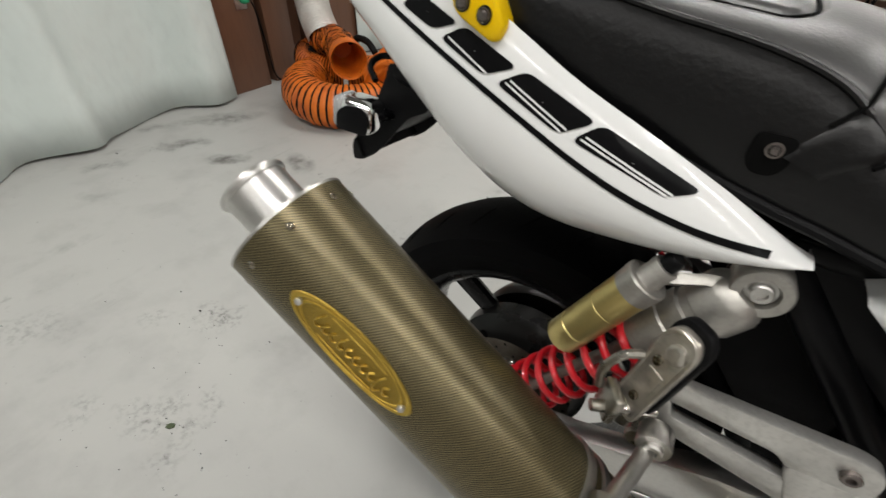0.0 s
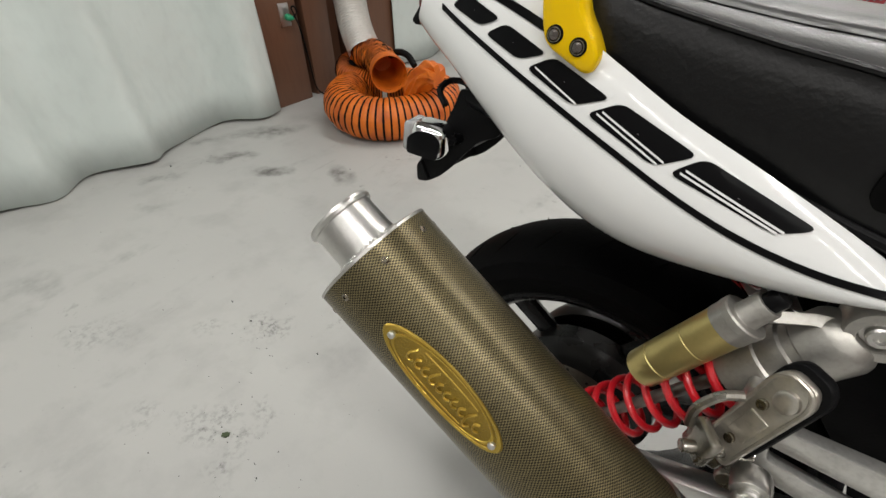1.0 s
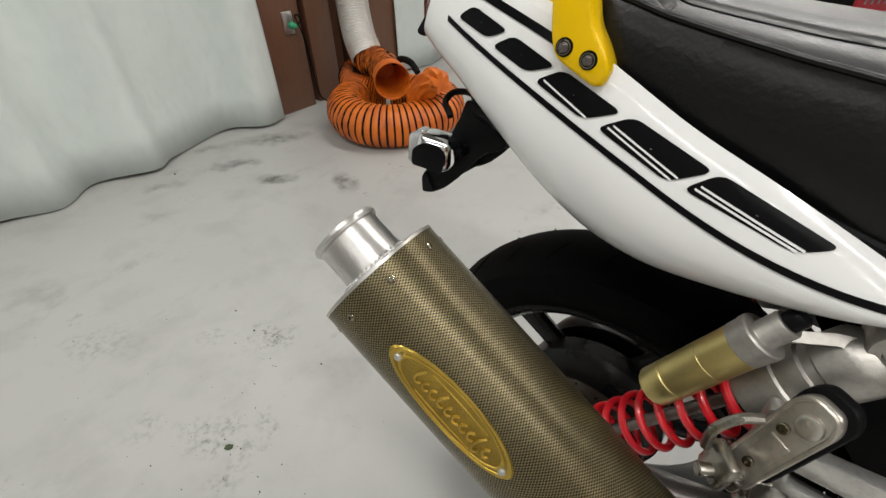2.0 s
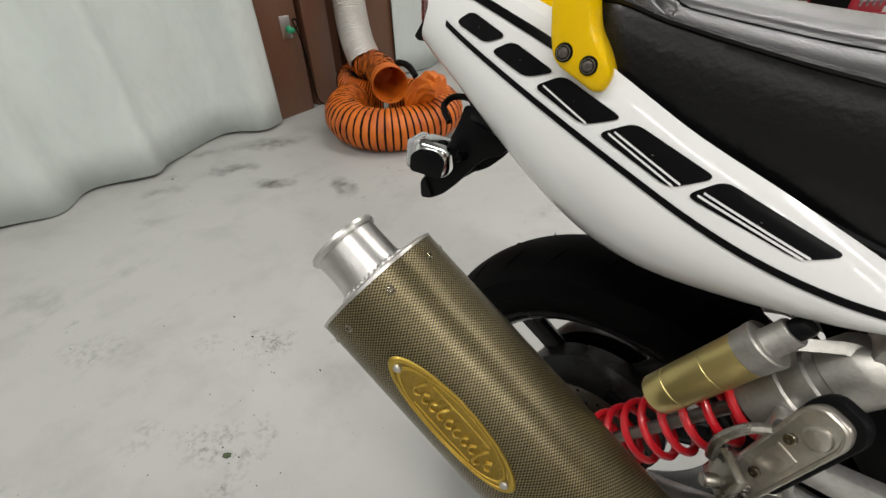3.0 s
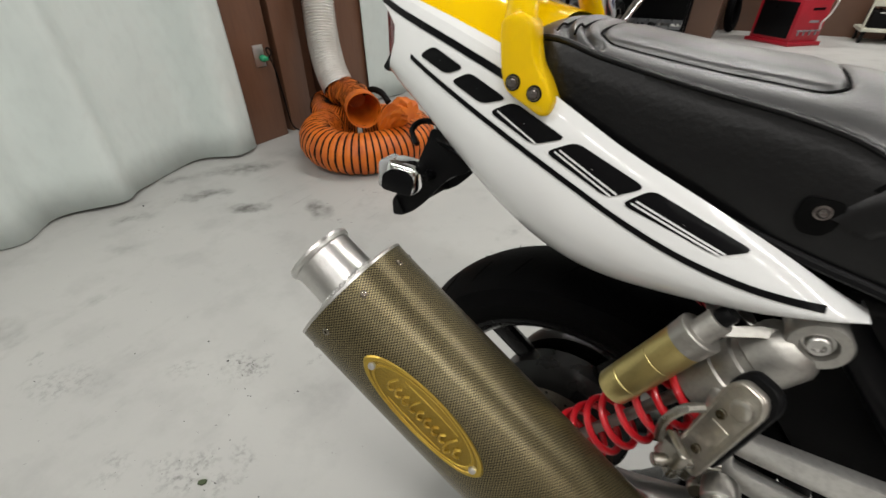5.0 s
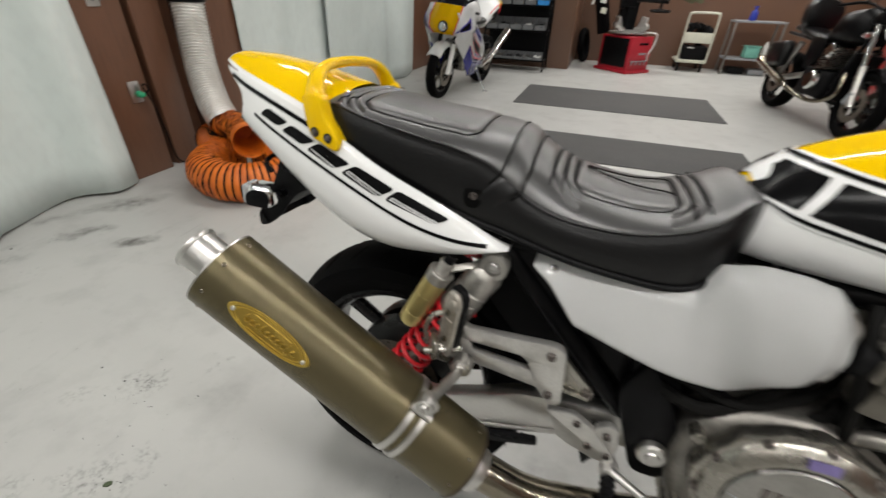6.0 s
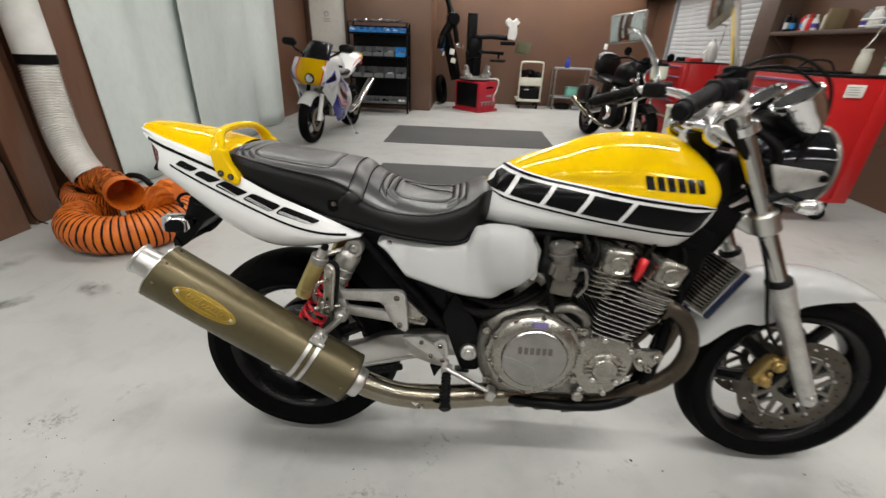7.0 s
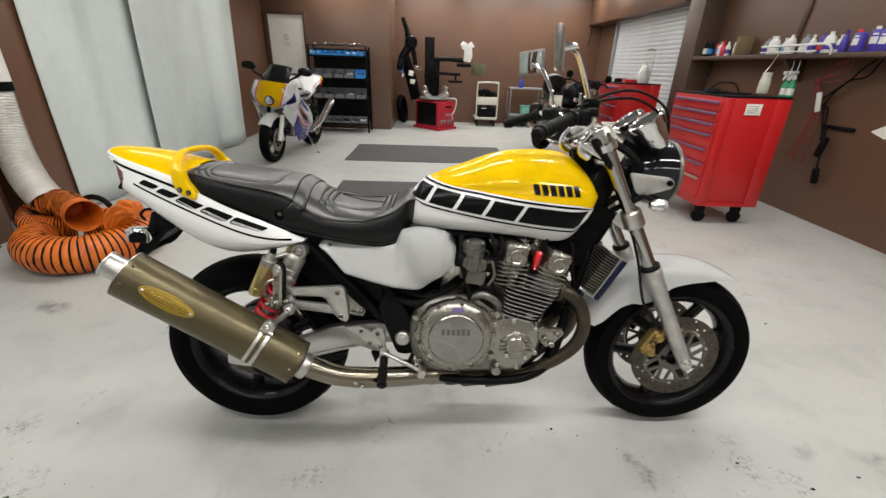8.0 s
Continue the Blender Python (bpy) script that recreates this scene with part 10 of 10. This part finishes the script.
add_tube(bm, [(-0.20, -0.10, 0.42), (-0.70, -0.12, 0.31)], 0.035, 10)
part("engine", bm, M_CAST, sport)
bm = bmesh.new()
add_tube(bm, [(-0.20, 0.17, 0.30), (-0.45, 0.20, 0.40), (-0.95, 0.24, 0.68)], [0.03, 0.045, 0.05], 18)
part("exhaust", bm, M_CHROME, sport, "bright silver silencer")
bm = bmesh.new()
add_tube(bm, [(0.60, 0.095, 0.55), (0.50, 0.095, 0.92), (0.50, -0.095, 0.92), (0.60, -0.095, 0.55)], 0.026, 10)
add_tube(bm, [(0.46, 0.30, 0.93), (0.49, 0.10, 0.95), (0.49, -0.10, 0.95), (0.46, -0.30, 0.93)], 0.014, 10)
part("handlebar", bm, M_BLACK, sport)
bm = bmesh.new()
add_tube(bm, [(-0.05, 0.16, 0.30), (-0.02, 0.28, 0.12), (0.0, 0.345, 0.035)], 0.012, 8)
add_box(bm, (0.0, 0.35, 0.038), (0.05, 0.05, 0.012), (-5, 0, 0), 0.003)
part("side_stand", bm, M_CHROME, sport)

dark = thing("black_motorcycle", pose(2.47, 5.06, 0, 0, 0, -82) @ pose(0, 0, 0, -6, 0, 0), "black naked motorcycle with chrome forks and exhaust", "motorcycle")
simple_wheel(dark, 0.74, 0.305, 0.06, "front_wheel")
simple_wheel(dark, -0.72, 0.31, 0.08, "rear_wheel")
for s in (-1, 1):
    bm = bmesh.new()
    add_cyl(bm, (0.75, 0.10 * s, 0.29), (0.62, 0.10 * s, 0.62), 0.030, seg=16)
    part("fork_lower", bm, M_ALU, dark)
    bm = bmesh.new()
    add_cyl(bm, (0.62, 0.10 * s, 0.60), (0.45, 0.10 * s, 1.05), 0.022, seg=16)
    part("fork_tube", bm, M_CHROME, dark, "chrome fork tube")
    bm = bmesh.new()
    add_box(bm, (0.69, 0.105 * s, 0.36), (0.06, 0.05, 0.12), (0, 20, 0), 0.012)
    part("brake_caliper", bm, M_GREYPL, dark)
    bm = bmesh.new()
    add_tube(bm, smooth_path([(0.44, 0.24 * s, 1.09), (0.43, 0.26 * s, 1.12), (0.42, 0.27 * s, 1.14)]), 0.008, 8)
    add_lathe(bm, [(0, -0.02), (0.04, -0.015), (0.05, 0.0), (0.048, 0.006), (0, 0.006)], (0.42, 0.28 * s, 1.165), (-1, 0, 0), 20)
    part("mirror", bm, M_BLACK, dark)
    bm = bmesh.new()
    add_tube(bm, smooth_path([(0.42, 0.10 * s, 0.55), (0.50, 0.12 * s, 0.35), (0.25, 0.16 * s, 0.24), (-0.20, 0.19 * s, 0.28), (-0.45, 0.22 * s, 0.35)]), 0.022, 10)
    add_tube(bm, [(-0.35, 0.21 * s, 0.32), (-0.95, 0.25 * s, 0.48)], [0.045, 0.05], 16)
    part("exhaust", bm, M_STEEL, dark, "dulled chrome exhaust pipe")
    bm = bmesh.new()
    add_tube(bm, [(-0.10, 0.11 * s, 0.45), (-0.72, 0.12 * s, 0.31)], 0.032, 10)
    add_cyl(bm, (-0.45, 0.15 * s, 0.72), (-0.62, 0.15 * s, 0.36), 0.03, seg=14)
    part("swingarm", bm, M_ALU, dark)
    bm = bmesh.new()
    add_lathe(bm, [(0, -0.03), (0.018, -0.028), (0.028, 0), (0.026, 0.03), (0, 0.036)], (0.56, 0.19 * s, 0.86), (1, 0, 0), 16)
    add_tube(bm, [(0.54, 0.18 * s, 0.86), (0.52, 0.10 * s, 0.86)], 0.009, 8)
    part("indicator", bm, M_CHROME, dark)
bm = bmesh.new()
rows = []
for i in range(11):
    a = radians(50 + 90 * i / 10)
    rows.append([bm.verts.new((0.74 + (0.33 - 0.03 * v * v) * math.cos(a), v * 0.075, 0.305 + (0.33 - 0.03 * v * v) * math.sin(a))) for v in np.linspace(-1, 1, 9)])
for p, q in zip(rows, rows[1:]):
    for j in range(8):
        bm.faces.new((p[j], q[j], q[j + 1], p[j + 1]))
bmesh.ops.solidify(bm, geom=bm.faces[:], thickness=0.004)
part("front_fender", bm, M_BLACK, dark, "", 60)
bm = bmesh.new()
add_lathe(bm, [(0, -0.12), (0.06, -0.11), (0.09, -0.06), (0.10, 0), (0.09, 0.015), (0, 0.03)], (0.62, 0, 0.93), (1, 0, 0), 28)
part("headlight", bm, M_CHROME, dark)
bm = bmesh.new()
add_tube(bm, smooth_path([(0.28, -0.38, 1.06), (0.40, -0.24, 1.10), (0.46, -0.10, 1.06), (0.46, 0.10, 1.06), (0.40, 0.24, 1.10), (0.28, 0.38, 1.06)]), 0.013, 10)
add_box(bm, (0.47, 0, 1.00), (0.10, 0.26, 0.10), bevel=0.02)
add_lathe(bm, [(0, 0), (0.05, 0), (0.05, 0.05), (0, 0.05)], (0.53, -0.07, 1.06), (-0.4, 0, 1), 20)
add_lathe(bm, [(0, 0), (0.05, 0), (0.05, 0.05), (0, 0.05)], (0.53, 0.07, 1.06), (-0.4, 0, 1), 20)
part("handlebar", bm, M_BLACK, dark)
bm = bmesh.new()
loft(bm, [(0.42, 0.88, 0.10, 0.10), (0.28, 0.93, 0.18, 0.16), (0.05, 0.91, 0.19, 0.15), (-0.12, 0.82, 0.12, 0.08)], 24)
part("fuel_tank", bm, M_BLACK, dark)
bm = bmesh.new()
loft(bm, [(-0.05, 0.78, 0.10, 0.04), (-0.30, 0.79, 0.14, 0.05), (-0.55, 0.83, 0.14, 0.05), (-0.80, 0.86, 0.10, 0.04), (-0.95, 0.86, 0.05, 0.03)], 20)
part("seat", bm, M_LEATHER, dark)
bm = bmesh.new()
loft(bm, [(-0.58, 0.98, 0.10, 0.06), (-0.60, 1.00, 0.17, 0.15), (-0.68, 1.01, 0.18, 0.165), (-0.74, 1.01, 0.15, 0.14)], 24)
add_tube(bm, smooth_path([(-0.55, 0.15, 0.80), (-0.66, 0.16, 0.95), (-0.70, 0.12, 1.12), (-0.70, -0.12, 1.12), (-0.66, -0.16, 0.95), (-0.55, -0.15, 0.80)]), 0.010, 8)
part("backrest", bm, M_LEATHER, dark, "black padded passenger backrest")
for s in (-1, 1):
    bm = bmesh.new()
    add_lathe(bm, [(0, 0.05), (0.07, 0.05), (0.09, 0.03), (0.095, 0), (0, 0)], (0.16, 0.185 * s, 0.42), (0, s, 0), 28)
    part("engine_cover", bm, M_CHROME, dark, "chrome engine cover")
    bm = bmesh.new()
    add_plate(bm, round_poly([(-0.05, 0.80), (-0.30, 0.80), (-0.26, 0.58), (-0.10, 0.52), (0.0, 0.60)], 0.03), 0.13 * s, 0.16 * s, 0.008)
    part("side_panel", bm, M_BLACK, dark)
    bm = bmesh.new()
    add_lathe(bm, [(0, 0.03), (0.05, 0.03), (0.065, 0.015), (0.065, -0.03), (0, -0.03)], (0.22, 0.20 * s, 0.70), (0, s, 0), 24)
    part("air_cleaner", bm, M_CHROME, dark, "round chrome air cleaner")
bm = bmesh.new()
add_box(bm, (0.42, 0, 0.55), (0.05, 0.26, 0.34), (0, 12, 0), 0.012)
part("radiator", bm, M_BLACK, dark)
for s in (-1, 1):
    bm = bmesh.new()
    add_box(bm, (-0.62, 0.235 * s, 0.58), (0.34, 0.11, 0.26), (0, -6, 0), 0.04, 3)
    part("saddle_bag", bm, M_LEATHER, dark, "black saddle bag")
bm = bmesh.new()
add_box(bm, (0.12, 0, 0.40), (0.44, 0.36, 0.26), bevel=0.03)
add_box(bm, (-0.15, 0, 0.62), (0.40, 0.20, 0.26), bevel=0.03)
part("engine", bm, M_PLASTIC, dark)
for i in range(9):
    bm = bmesh.new()
    add_box(bm, (0.20, 0, 0.54 + 0.022 * i), (0.22, 0.40, 0.008), (0, -8, 0))
    part("cylinder_fin", bm, M_CAST, dark)
bm = bmesh.new()
for s in (-1, 1):
    add_tube(bm, smooth_path([(0.44, 0.04 * s, 0.95), (0.40, 0.10 * s, 0.60), (0.36, 0.11 * s, 0.28), (-0.05, 0.12 * s, 0.26), (-0.15, 0.12 * s, 0.50), (-0.30, 0.10 * s, 0.74), (-0.90, 0.10 * s, 0.80)]), 0.018, 8)
part("frame", bm, M_BLACK, dark)
bm = bmesh.new()
add_tube(bm, [(0.0, 0.14, 0.26), (0.02, 0.28, 0.10), (0.03, 0.33, 0.04)], 0.012, 8)
add_box(bm, (0.03, 0.335, 0.042), (0.05, 0.05, 0.012), (-6, 0, 0), 0.003)
part("side_stand", bm, M_BLACK, dark)
bm = bmesh.new()
for k in range(5):
    add_tube(bm, smooth_path([(0.46, 0.12 - 0.06 * k, 1.05), (0.56, 0.10 - 0.05 * k, 1.12), (0.62, 0.06 - 0.03 * k, 1.02), (0.52, 0.05 - 0.03 * k, 0.90)]), 0.007, 6)
part("cable", bm, M_WIRE, dark)
